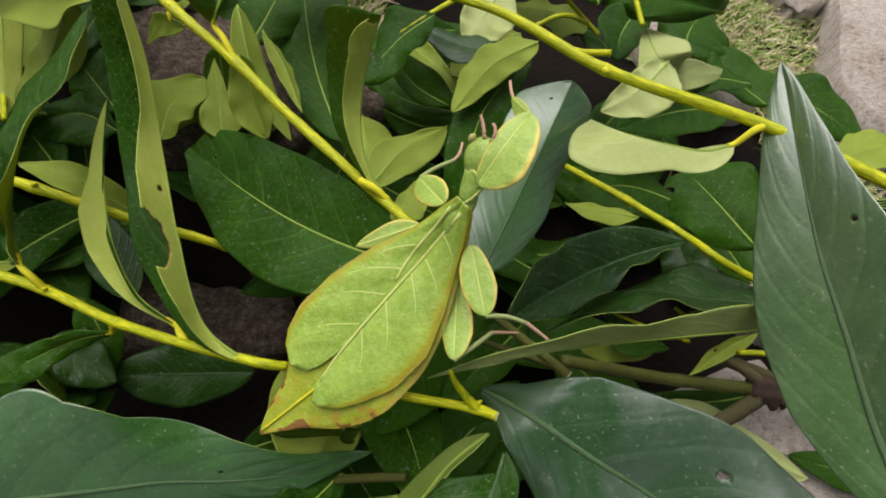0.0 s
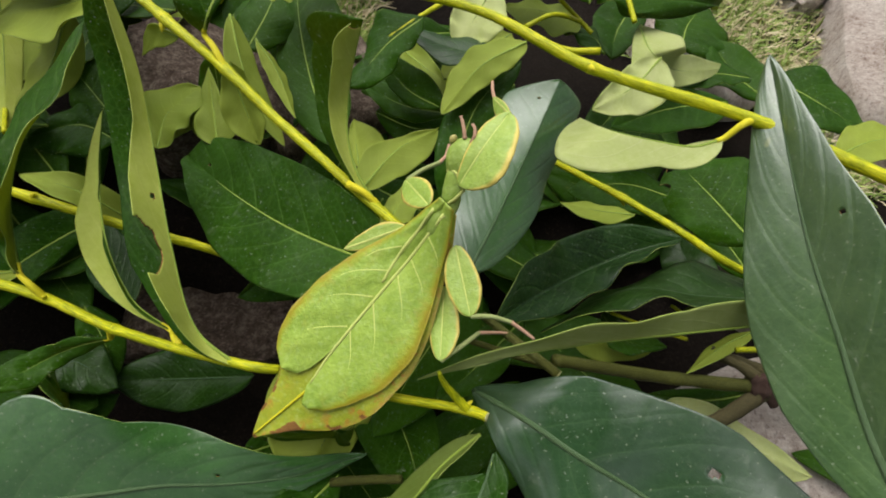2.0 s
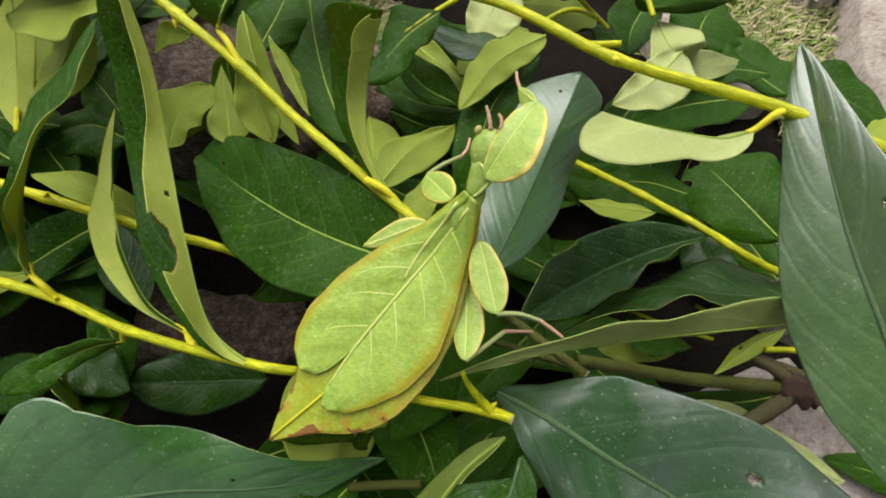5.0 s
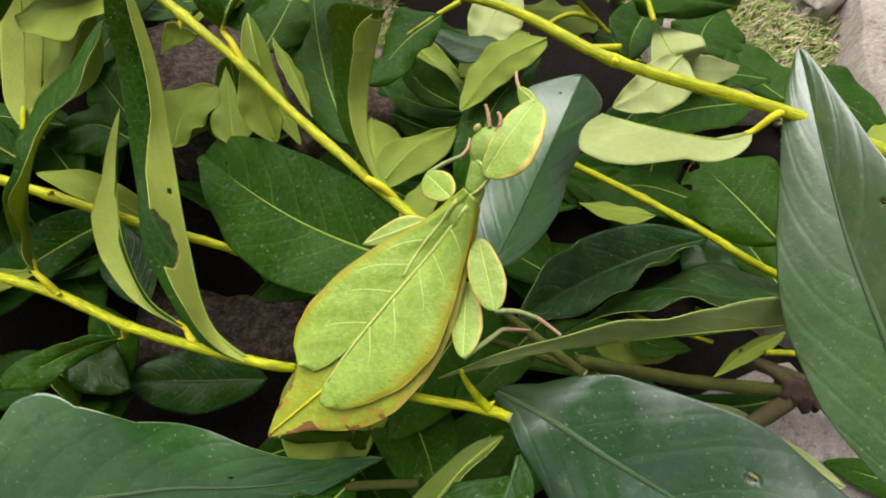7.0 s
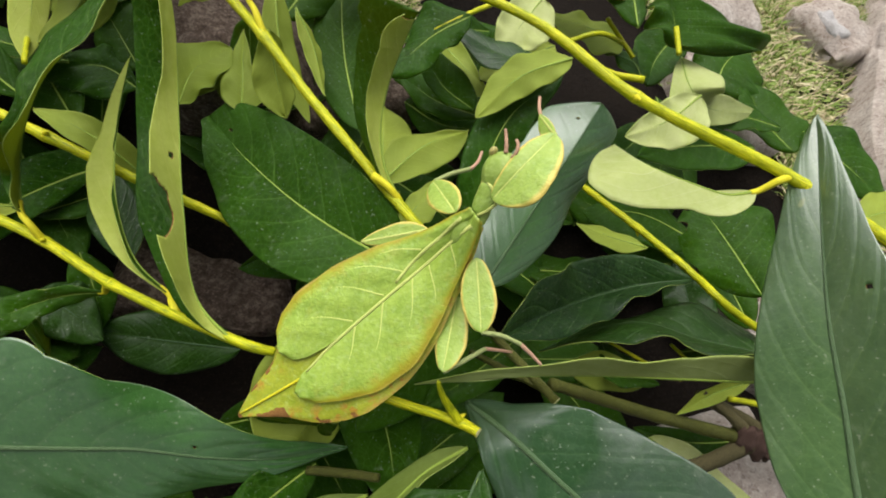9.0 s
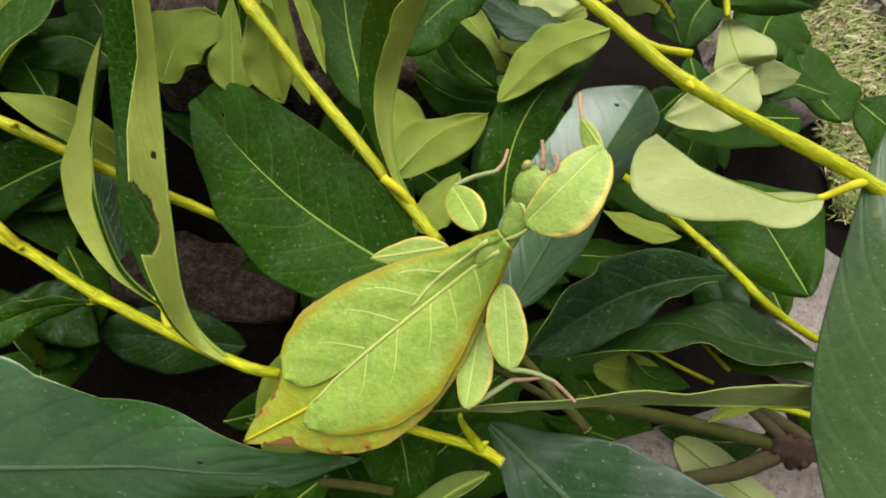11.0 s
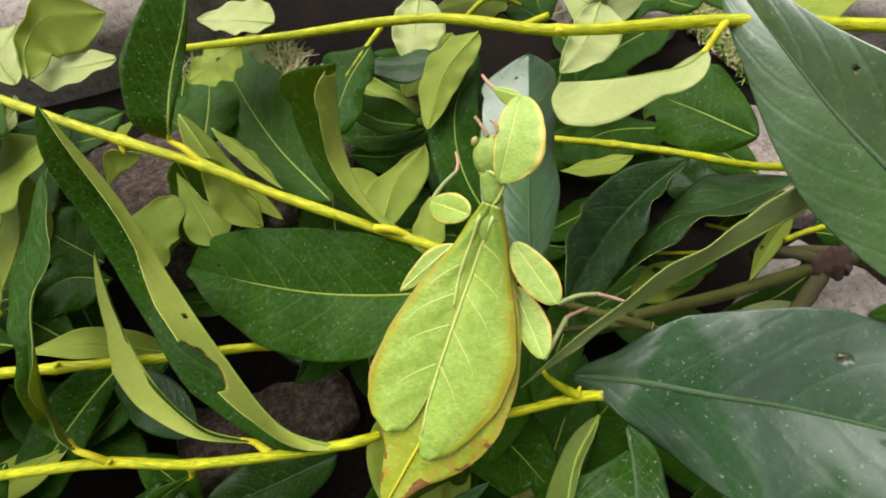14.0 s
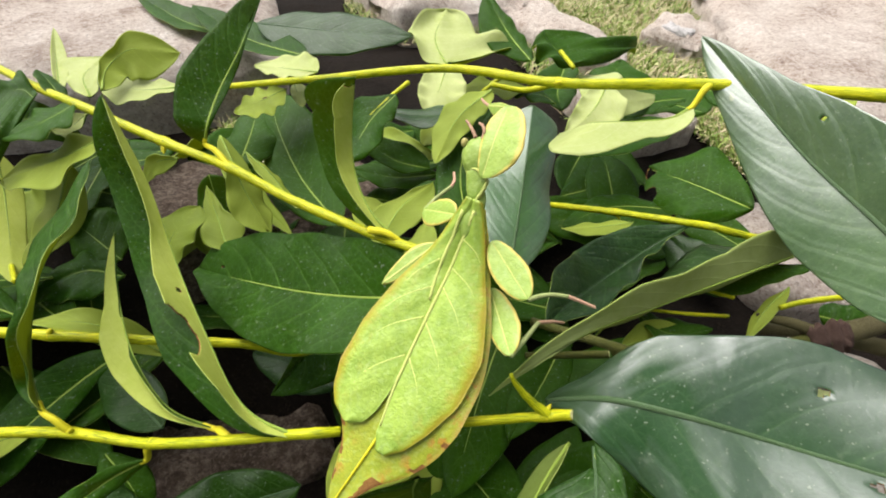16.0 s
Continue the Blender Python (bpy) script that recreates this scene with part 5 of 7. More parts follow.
leaf('E', [(0.1009, 0.0580, 0.0276), (0.1133, 0.0599, 0.0332), (0.1272, 0.0542, 0.0388)], [(0.704, (0.0010, 0.0015, -0.0008))], [(0.211, (0.0006, -0.0061, 0.0016))])
leaf('E', [(0.1188, 0.0511, 0.0342), (0.1073, 0.0459, 0.0322), (0.0971, 0.0390, 0.0284)], [(0.457, (-0.0004, 0.0019, -0.0023))], [(0.533, (0.0010, -0.0023, 0.0010))], thin=1)
leaf('E', [(0.0996, 0.0352, 0.0120), (0.1159, 0.0252, 0.0140), (0.1382, 0.0142, 0.0160)], [(0.382, (-0.0034, -0.0066, -0.0036)), (0.774, (-0.0026, -0.0060, -0.0032))], [(0.221, (0.0032, 0.0052, 0.0010)), (0.573, (0.0022, 0.0045, 0.0016))], pale=1)
leaf('F', [(0.0687, 0.0503, 0.0200), (0.0805, 0.0502, 0.0200), (0.0932, 0.0478, 0.0200)], [(0.653, (-0.0007, -0.0041, -0.0040))], [(0.427, (0.0003, 0.0045, 0.0040))])
leaf('E', [(0.0784, 0.0584, 0.0214), (0.0830, 0.0506, 0.0220), (0.0960, 0.0481, 0.0233)], [(0.648, (0.0012, 0.0064, -0.0011))], [(0.452, (-0.0035, -0.0046, 0.0016))])
leaf('E', [(0.1240, 0.1093, 0.0166), (0.1009, 0.1159, 0.0155), (0.0791, 0.1128, 0.0114)], [(0.543, (-0.0000, -0.0123, -0.0014))], [(0.487, (0.0010, 0.0089, -0.0004))])
leaf('E', [(0.0924, 0.0916, 0.0290), (0.0793, 0.0933, 0.0271), (0.0679, 0.0957, 0.0262)], [(0.497, (0.0007, 0.0039, -0.0011))], [(0.523, (-0.0009, -0.0049, 0.0004))], thin=1)
leaf('B', [(-0.1005, 0.0636, 0.0140), (-0.1080, 0.0557, 0.0120), (-0.1185, 0.0465, 0.0100)], [(0.467, (0.0038, -0.0035, -0.0020))], [(0.442, (-0.0053, 0.0050, 0.0019))])
leaf('G', [(-0.0773, 0.1125, 0.0120), (-0.0902, 0.1174, 0.0120), (-0.1041, 0.1117, 0.0100)], [(0.241, (-0.0045, -0.0093, -0.0021))], [(0.538, (-0.0012, 0.0067, 0.0021))])
leaf('C', [(0.0060, 0.0480, 0.0040), (0.0203, 0.0255, 0.0060), (0.0266, 0.0059, 0.0080)], [(0.558, (0.0088, 0.0041, 0.0019))], [(0.518, (-0.0102, -0.0051, -0.0019))])
leaf('C', [(0.0038, 0.0145, 0.0040), (-0.0065, 0.0036, 0.0030), (-0.0154, -0.0084, 0.0020)], [(0.497, (0.0052, -0.0043, -0.0010))], [(0.457, (-0.0057, 0.0048, 0.0009))])
leaf('C', [(0.0104, 0.0461, 0.0060), (0.0015, 0.0278, 0.0060), (-0.0060, 0.0120, 0.0040)], [(0.754, (-0.0147, 0.0065, 0.0029))], [(0.382, (0.0071, -0.0035, -0.0022))], blunt=1)
leaf('C', [(0.0398, 0.0669, 0.0200), (0.0250, 0.0452, 0.0160), (0.0118, 0.0228, 0.0120)], [(0.497, (0.0101, -0.0068, 0.0020))], [(0.653, (-0.0071, 0.0046, -0.0028))])
leaf('F', [(0.0534, 0.0557, 0.0200), (0.0413, 0.0430, 0.0200), (0.0272, 0.0299, 0.0200)], [(0.372, (0.0043, -0.0040, 0.0020))], [(0.714, (-0.0040, 0.0044, 0.0000))])
leaf('C', [(0.0099, 0.0942, 0.0200), (-0.0100, 0.0829, 0.0120), (-0.0312, 0.0625, 0.0060)], [(0.698, (0.0106, -0.0104, -0.0012))], [(0.693, (-0.0016, 0.0011, 0.0027))])
leaf('C', [(0.0599, -0.0147, 0.0060), (0.0646, -0.0283, 0.0060), (0.0722, -0.0398, 0.0060)], [(0.528, (0.0057, 0.0030, 0.0020))], [(0.422, (-0.0081, -0.0033, -0.0020))])
leaf('F', [(0.1396, 0.0497, 0.0180), (0.1471, 0.0459, 0.0180), (0.1577, 0.0446, 0.0200)], [(0.618, (0.0005, 0.0054, 0.0016))], [(0.472, (-0.0006, -0.0036, -0.0040))])
leaf('D', [(0.0051, 0.1319, 0.0200), (0.0198, 0.1286, 0.0180), (0.0395, 0.1355, 0.0160)], [(0.543, (-0.0015, 0.0077, 0.0023))], [(0.427, (-0.0003, -0.0076, -0.0021))])
leaf('A', [(-0.0400, 0.1429, 0.0300), (-0.0359, 0.1553, 0.0340), (-0.0323, 0.1829, 0.0360)], [(0.603, (-0.0080, 0.0012, -0.0010))], [(0.407, (0.0099, -0.0020, -0.0020))])
leaf('F', [(0.1742, 0.0118, 0.0140), (0.1554, 0.0162, 0.0140), (0.1380, 0.0212, 0.0120)], [(0.513, (-0.0013, -0.0053, -0.0010))], [(0.503, (0.0012, 0.0051, 0.0010))])
leaf('F', [(0.1333, 0.0396, 0.0100), (0.1156, 0.0366, 0.0100), (0.0973, 0.0383, 0.0080)], [(0.573, (-0.0002, -0.0056, -0.0008))], [(0.543, (-0.0000, 0.0036, 0.0011))])
leaf('C', [(0.0471, -0.0053, 0.0100), (0.0665, -0.0050, 0.0100), (0.0874, -0.0080, 0.0080)], [(0.492, (0.0004, 0.0040, 0.0020))], [(0.462, (-0.0003, -0.0050, -0.0020))])
leaf('C', [(0.0616, -0.0096, 0.0060), (0.0824, -0.0127, 0.0060), (0.1056, -0.0179, 0.0060)], [(0.523, (0.0009, 0.0044, 0.0020))], [(0.437, (-0.0009, -0.0049, -0.0020))])
leaf('F', [(0.1133, -0.0130, 0.0060), (0.0937, -0.0121, 0.0060), (0.0772, -0.0090, 0.0060)], [(0.588, (-0.0008, -0.0049, -0.0020))], [(0.467, (0.0004, 0.0038, 0.0020))])
leaf('G', [(-0.0949, -0.0484, -0.0262), (-0.0731, -0.0378, -0.0297), (-0.0514, -0.0271, -0.0333)], [(0.500, (-0.0042, 0.0085, 0.0001))], [(0.500, (0.0040, -0.0082, 0.0019))], low=1)
leaf('B', [(-0.1657, -0.0377, -0.0375), (-0.1569, -0.0546, -0.0350), (-0.1481, -0.0715, -0.0354)], [(0.500, (0.0062, 0.0032, 0.0031))], [(0.500, (-0.0058, -0.0030, -0.0010))], low=1)
leaf('A', [(-0.1411, -0.0318, -0.0285), (-0.1603, -0.0223, -0.0269), (-0.1796, -0.0129, -0.0293)], [(0.500, (-0.0041, -0.0084, -0.0019))], [(0.500, (0.0042, 0.0086, 0.0039))], low=1)
leaf('F', [(-0.1182, 0.0997, -0.0096), (-0.0994, 0.0808, -0.0148), (-0.0807, 0.0620, -0.0158)], [(0.500, (0.0071, 0.0071, -0.0038))], [(0.500, (-0.0074, -0.0074, 0.0060))], low=1)
leaf('B', [(-0.0106, 0.0558, -0.0136), (0.0114, 0.0477, -0.0155), (0.0334, 0.0397, -0.0206)], [(0.500, (0.0036, 0.0100, 0.0021))], [(0.500, (-0.0040, -0.0109, -0.0003))], low=1)
leaf('C', [(-0.0337, 0.1025, -0.0073), (-0.0527, 0.1072, -0.0082), (-0.0717, 0.1119, -0.0075)], [(0.500, (-0.0016, -0.0065, 0.0018))], [(0.500, (0.0015, 0.0060, 0.0004))], low=1)
leaf('F', [(0.0337, -0.0172, -0.0470), (0.0144, -0.0064, -0.0470), (-0.0049, 0.0044, -0.0452)], [(0.500, (-0.0047, -0.0084, 0.0018))], [(0.500, (0.0047, 0.0084, 0.0002))], low=1)
leaf('G', [(0.0379, -0.0369, -0.0216), (0.0431, -0.0649, -0.0222), (0.0484, -0.0928, -0.0233)], [(0.500, (0.0134, 0.0025, -0.0014))], [(0.500, (-0.0135, -0.0025, 0.0034))], low=1)
leaf('C', [(-0.1839, 0.1482, 0.0051), (-0.1716, 0.1648, 0.0061), (-0.1593, 0.1814, 0.0029)], [(0.500, (-0.0065, 0.0048, -0.0030))], [(0.500, (0.0071, -0.0053, 0.0053))], low=1)
leaf('A', [(-0.1491, -0.0791, -0.0351), (-0.1517, -0.0514, -0.0376), (-0.1542, -0.0236, -0.0427)], [(0.500, (-0.0098, -0.0009, 0.0044))], [(0.500, (0.0087, 0.0008, -0.0019))], low=1)
leaf('G', [(-0.0089, 0.1109, -0.0057), (-0.0042, 0.1381, 0.0023), (0.0004, 0.1654, 0.0031)], [(0.500, (-0.0141, 0.0024, 0.0044))], [(0.500, (0.0146, -0.0025, -0.0025))], low=1)
leaf('B', [(-0.0536, 0.1886, 0.0110), (-0.0324, 0.1824, 0.0093), (-0.0113, 0.1761, 0.0067)], [(0.500, (0.0023, 0.0077, -0.0024))], [(0.500, (-0.0023, -0.0078, 0.0045))], low=1)
leaf('A', [(-0.0086, -0.0539, -0.0249), (-0.0222, -0.0300, -0.0233), (-0.0359, -0.0061, -0.0265)], [(0.500, (-0.0123, -0.0070, -0.0014))], [(0.500, (0.0127, 0.0072, 0.0034))], low=1)
leaf('F', [(-0.1467, -0.0288, -0.0470), (-0.1239, -0.0444, -0.0429), (-0.1011, -0.0600, -0.0420)], [(0.500, (0.0054, 0.0079, 0.0046))], [(0.500, (-0.0051, -0.0075, -0.0023))], low=1)
leaf('B', [(-0.1119, -0.0343, -0.0397), (-0.1104, -0.0095, -0.0381), (-0.1089, 0.0153, -0.0410)], [(0.500, (-0.0092, 0.0006, -0.0034))], [(0.500, (0.0086, -0.0005, 0.0052))], low=1)
leaf('C', [(-0.0407, -0.0100, -0.0470), (-0.0348, -0.0287, -0.0470), (-0.0288, -0.0475, -0.0470)], [(0.500, (0.0078, 0.0025, 0.0005))], [(0.500, (-0.0076, -0.0024, 0.0015))], low=1)
leaf('F', [(0.0303, 0.0832, -0.0161), (0.0221, 0.0616, -0.0195), (0.0139, 0.0399, -0.0214)], [(0.500, (0.0092, -0.0035, 0.0044))], [(0.500, (-0.0099, 0.0037, -0.0027))], low=1)
leaf('G', [(-0.0078, 0.1697, 0.0103), (0.0046, 0.1841, 0.0071), (0.0170, 0.1985, 0.0035)], [(0.500, (-0.0059, 0.0051, -0.0020))], [(0.500, (0.0060, -0.0051, 0.0040))], low=1)
leaf('C', [(-0.1161, 0.0239, -0.0281), (-0.1267, 0.0408, -0.0250), (-0.1373, 0.0577, -0.0246)], [(0.500, (-0.0065, -0.0041, -0.0037))], [(0.500, (0.0062, 0.0039, 0.0055))], low=1)
leaf('A', [(-0.1558, 0.0142, -0.0329), (-0.1740, 0.0128, -0.0303), (-0.1923, 0.0114, -0.0283)], [(0.500, (0.0007, -0.0094, 0.0045))], [(0.500, (-0.0007, 0.0086, -0.0021))], low=1)
leaf('G', [(-0.0161, 0.1069, -0.0043), (0.0083, 0.1161, -0.0026), (0.0327, 0.1253, -0.0020)], [(0.500, (-0.0037, 0.0099, 0.0046))], [(0.500, (0.0039, -0.0104, -0.0029))], low=1)
leaf('B', [(-0.1674, 0.1774, -0.0020), (-0.1524, 0.1597, -0.0020), (-0.1373, 0.1421, -0.0020)], [(0.500, (0.0068, 0.0058, 0.0038))], [(0.500, (-0.0060, -0.0051, -0.0014))], low=1)
leaf('A', [(-0.0355, -0.0325, -0.0406), (-0.0150, -0.0302, -0.0383), (0.0055, -0.0278, -0.0369)], [(0.500, (-0.0008, 0.0066, 0.0003))], [(0.500, (0.0007, -0.0064, 0.0017))], low=1)
leaf('F', [(0.0789, 0.0604, -0.0158), (0.0902, 0.0410, -0.0059), (0.1016, 0.0217, 0.0008)], [(0.500, (0.0082, 0.0048, 0.0046))], [(0.500, (-0.0086, -0.0050, -0.0028))], low=1)
leaf('B', [(-0.1420, 0.1740, 0.0090), (-0.1521, 0.1556, 0.0077), (-0.1622, 0.1371, 0.0057)], [(0.500, (0.0068, -0.0037, -0.0003))], [(0.500, (-0.0065, 0.0036, 0.0023))], low=1)
leaf('C', [(-0.0735, 0.1953, 0.0102), (-0.0931, 0.1893, 0.0086), (-0.1128, 0.1833, 0.0071)], [(0.500, (0.0031, -0.0101, -0.0015))], [(0.500, (-0.0029, 0.0095, 0.0034))], low=1)
leaf('F', [(0.0278, 0.0903, -0.0074), (0.0132, 0.0682, -0.0143), (-0.0013, 0.0461, -0.0178)], [(0.500, (0.0109, -0.0072, -0.0023))], [(0.500, (-0.0097, 0.0064, 0.0040))], low=1)
leaf('G', [(0.0444, 0.1248, -0.0020), (0.0590, 0.1001, -0.0115), (0.0735, 0.0754, -0.0162)], [(0.500, (0.0110, 0.0065, 0.0040))], [(0.500, (-0.0108, -0.0064, -0.0019))], low=1)
leaf('C', [(-0.1486, 0.0420, -0.0464), (-0.1361, 0.0210, -0.0441), (-0.1236, -0.0000, -0.0444)], [(0.500, (0.0094, 0.0056, 0.0020))], [(0.500, (-0.0080, -0.0047, 0.0003))], low=1)
leaf('A', [(0.1084, 0.1351, 0.0006), (0.0832, 0.1295, 0.0027), (0.0581, 0.1239, 0.0044)], [(0.500, (0.0019, -0.0084, -0.0021))], [(0.500, (-0.0017, 0.0077, 0.0039))], low=1)
leaf('G', [(0.0328, -0.0851, -0.0452), (0.0321, -0.0583, -0.0445), (0.0315, -0.0315, -0.0441)], [(0.500, (-0.0102, -0.0002, -0.0050))], [(0.500, (0.0094, 0.0002, 0.0066))], low=1)
leaf('B', [(0.0478, 0.0906, -0.0087), (0.0418, 0.1138, 0.0049), (0.0357, 0.1370, 0.0045)], [(0.500, (-0.0096, -0.0025, -0.0038))], [(0.500, (0.0086, 0.0023, 0.0054))], low=1)
leaf('A', [(-0.0814, 0.0872, -0.0202), (-0.1105, 0.0828, -0.0177), (-0.1395, 0.0784, -0.0192)], [(0.500, (0.0015, -0.0101, 0.0001))], [(0.500, (-0.0016, 0.0103, 0.0019))], low=1)
leaf('F', [(-0.1210, 0.1686, 0.0027), (-0.1036, 0.1714, 0.0026), (-0.0863, 0.1741, 0.0020)], [(0.500, (-0.0011, 0.0073, -0.0015))], [(0.500, (0.0011, -0.0068, 0.0034))], low=1)
leaf('B', [(-0.0998, -0.0483, -0.0440), (-0.0892, -0.0665, -0.0447), (-0.0786, -0.0847, -0.0470)], [(0.500, (0.0092, 0.0054, -0.0025))], [(0.500, (-0.0083, -0.0048, 0.0042))], low=1)
leaf('C', [(-0.0664, 0.2112, 0.0040), (-0.0568, 0.1877, 0.0093), (-0.0472, 0.1642, 0.0110)], [(0.500, (0.0118, 0.0048, 0.0006))], [(0.500, (-0.0102, -0.0042, 0.0015))], low=1)
leaf('F', [(-0.1444, -0.0215, -0.0461), (-0.1248, -0.0347, -0.0417), (-0.1051, -0.0480, -0.0396)], [(0.500, (0.0048, 0.0072, 0.0043))], [(0.500, (-0.0043, -0.0063, -0.0018))], low=1)
leaf('G', [(-0.1337, -0.0657, -0.0394), (-0.1165, -0.0546, -0.0370), (-0.0993, -0.0435, -0.0383)], [(0.500, (-0.0041, 0.0064, 0.0029))], [(0.500, (0.0039, -0.0061, -0.0008))], low=1)
leaf('C', [(-0.0111, -0.0675, -0.0412), (0.0138, -0.0799, -0.0372), (0.0387, -0.0924, -0.0336)], [(0.500, (0.0061, 0.0122, -0.0034))], [(0.500, (-0.0054, -0.0109, 0.0051))], low=1)
leaf('A', [(-0.0030, 0.1362, 0.0086), (-0.0076, 0.1110, 0.0052), (-0.0122, 0.0858, -0.0084)], [(0.500, (0.0119, -0.0022, 0.0006))], [(0.500, (-0.0125, 0.0023, 0.0013))], low=1)
leaf('G', [(-0.0111, 0.0585, -0.0198), (-0.0069, 0.0832, -0.0141), (-0.0028, 0.1079, -0.0050)], [(0.500, (-0.0079, 0.0013, -0.0003))], [(0.500, (0.0080, -0.0014, 0.0023))], low=1)
leaf('B', [(-0.0965, 0.0096, -0.0206), (-0.1025, -0.0108, -0.0196), (-0.1086, -0.0313, -0.0207)], [(0.500, (0.0066, -0.0020, 0.0012))], [(0.500, (-0.0061, 0.0018, 0.0009))], low=1)
leaf('A', [(-0.0029, -0.0482, -0.0181), (-0.0134, -0.0225, -0.0197), (-0.0239, 0.0032, -0.0226)], [(0.500, (-0.0094, -0.0038, 0.0026))], [(0.500, (0.0102, 0.0042, -0.0009))], low=1)
leaf('F', [(0.0060, -0.0404, -0.0396), (-0.0164, -0.0276, -0.0419), (-0.0388, -0.0147, -0.0452)], [(0.500, (-0.0066, -0.0114, -0.0014))], [(0.500, (0.0072, 0.0125, 0.0035))], low=1)
leaf('B', [(-0.1441, 0.1769, 0.0067), (-0.1188, 0.1820, 0.0062), (-0.0935, 0.1872, 0.0047)], [(0.500, (-0.0020, 0.0100, -0.0017))], [(0.500, (0.0017, -0.0085, 0.0035))], low=1)
leaf('C', [(-0.1087, -0.0023, -0.0197), (-0.0877, 0.0184, -0.0187), (-0.0666, 0.0391, -0.0219)], [(0.500, (-0.0075, 0.0076, 0.0034))], [(0.500, (0.0072, -0.0073, -0.0013))], low=1)
leaf('F', [(-0.1673, -0.0893, -0.0205), (-0.1685, -0.0625, -0.0195), (-0.1697, -0.0357, -0.0231)], [(0.500, (-0.0134, -0.0006, -0.0031))], [(0.500, (0.0135, 0.0006, 0.0051))], low=1)
leaf('G', [(-0.0907, 0.1033, -0.0099), (-0.0935, 0.1207, 0.0021), (-0.0963, 0.1380, 0.0034)], [(0.500, (-0.0082, -0.0013, 0.0011))], [(0.500, (0.0070, 0.0011, 0.0011))], low=1)
leaf('C', [(-0.1542, -0.0431, -0.0272), (-0.1539, -0.0248, -0.0243), (-0.1536, -0.0064, -0.0263)], [(0.500, (-0.0060, 0.0001, -0.0010))], [(0.500, (0.0064, -0.0001, 0.0031))], low=1)
leaf('A', [(-0.1464, -0.0307, -0.0336), (-0.1523, -0.0530, -0.0326), (-0.1581, -0.0753, -0.0349)], [(0.500, (0.0082, -0.0021, 0.0010))], [(0.500, (-0.0085, 0.0022, 0.0009))], low=1)
leaf('G', [(-0.0800, -0.0269, -0.0268), (-0.0990, -0.0371, -0.0223), (-0.1181, -0.0472, -0.0190)], [(0.500, (0.0041, -0.0076, 0.0001))], [(0.500, (-0.0043, 0.0080, 0.0019))], low=1)
leaf('B', [(0.0630, 0.1930, -0.0020), (0.0356, 0.1975, -0.0020), (0.0082, 0.2019, 0.0006)], [(0.500, (-0.0022, -0.0134, -0.0062))], [(0.500, (0.0019, 0.0118, 0.0075))], low=1)
leaf('A', [(-0.1496, 0.0653, -0.0160), (-0.1451, 0.0869, -0.0101), (-0.1406, 0.1086, -0.0024)], [(0.500, (-0.0075, 0.0016, -0.0019))], [(0.500, (0.0076, -0.0016, 0.0039))], low=1)
leaf('F', [(-0.1042, -0.0590, -0.0369), (-0.1129, -0.0768, -0.0380), (-0.1215, -0.0946, -0.0417)], [(0.500, (0.0068, -0.0033, 0.0022))], [(0.500, (-0.0059, 0.0029, 0.0001))], low=1)
leaf('B', [(-0.0127, 0.0426, -0.0340), (0.0070, 0.0200, -0.0359), (0.0266, -0.0026, -0.0389)], [(0.500, (0.0089, 0.0077, 0.0027))], [(0.500, (-0.0076, -0.0066, -0.0003))], low=1)
leaf('C', [(0.1097, 0.0290, 0.0013), (0.0907, 0.0337, -0.0035), (0.0718, 0.0385, -0.0172)], [(0.500, (-0.0015, -0.0061, 0.0009))], [(0.500, (0.0013, 0.0053, 0.0012))], low=1)
leaf('C', [(-0.1262, 0.1031, -0.0043), (-0.1411, 0.0879, -0.0104), (-0.1561, 0.0726, -0.0177)], [(0.500, (0.0062, -0.0060, -0.0006))], [(0.500, (-0.0059, 0.0058, 0.0026))], low=1)
leaf('A', [(-0.0149, -0.0748, -0.0330), (-0.0353, -0.0735, -0.0303), (-0.0557, -0.0721, -0.0285)], [(0.500, (-0.0007, -0.0096, -0.0004))], [(0.500, (0.0006, 0.0093, 0.0024))], low=1)
leaf('G', [(0.0988, 0.0637, -0.0043), (0.0766, 0.0632, -0.0185), (0.0544, 0.0627, -0.0297)], [(0.500, (0.0003, -0.0113, 0.0040))], [(0.500, (-0.0003, 0.0117, -0.0022))], low=1)
leaf('B', [(0.1288, 0.2048, -0.0006), (0.1357, 0.1765, -0.0014), (0.1426, 0.1482, -0.0020)], [(0.500, (0.0094, 0.0023, 0.0025))], [(0.500, (-0.0101, -0.0025, -0.0007))], low=1)
leaf('A', [(-0.0219, 0.1157, -0.0039), (-0.0049, 0.0982, -0.0063), (0.0121, 0.0806, -0.0150)], [(0.500, (0.0077, 0.0074, -0.0042))], [(0.500, (-0.0077, -0.0075, 0.0062))], low=1)
leaf('B', [(-0.1899, -0.0929, -0.0392), (-0.1726, -0.0793, -0.0380), (-0.1554, -0.0657, -0.0378)], [(0.500, (-0.0050, 0.0063, 0.0007))], [(0.500, (0.0050, -0.0063, 0.0013))], low=1)
leaf('C', [(-0.0241, -0.0616, -0.0225), (-0.0233, -0.0423, -0.0194), (-0.0225, -0.0229, -0.0202)], [(0.500, (-0.0066, 0.0003, 0.0024))], [(0.500, (0.0062, -0.0003, -0.0003))], low=1)
leaf('F', [(-0.0300, 0.0239, -0.0384), (-0.0046, 0.0337, -0.0377), (0.0208, 0.0434, -0.0376)], [(0.500, (-0.0031, 0.0082, 0.0039))], [(0.500, (0.0028, -0.0074, -0.0015))], low=1)
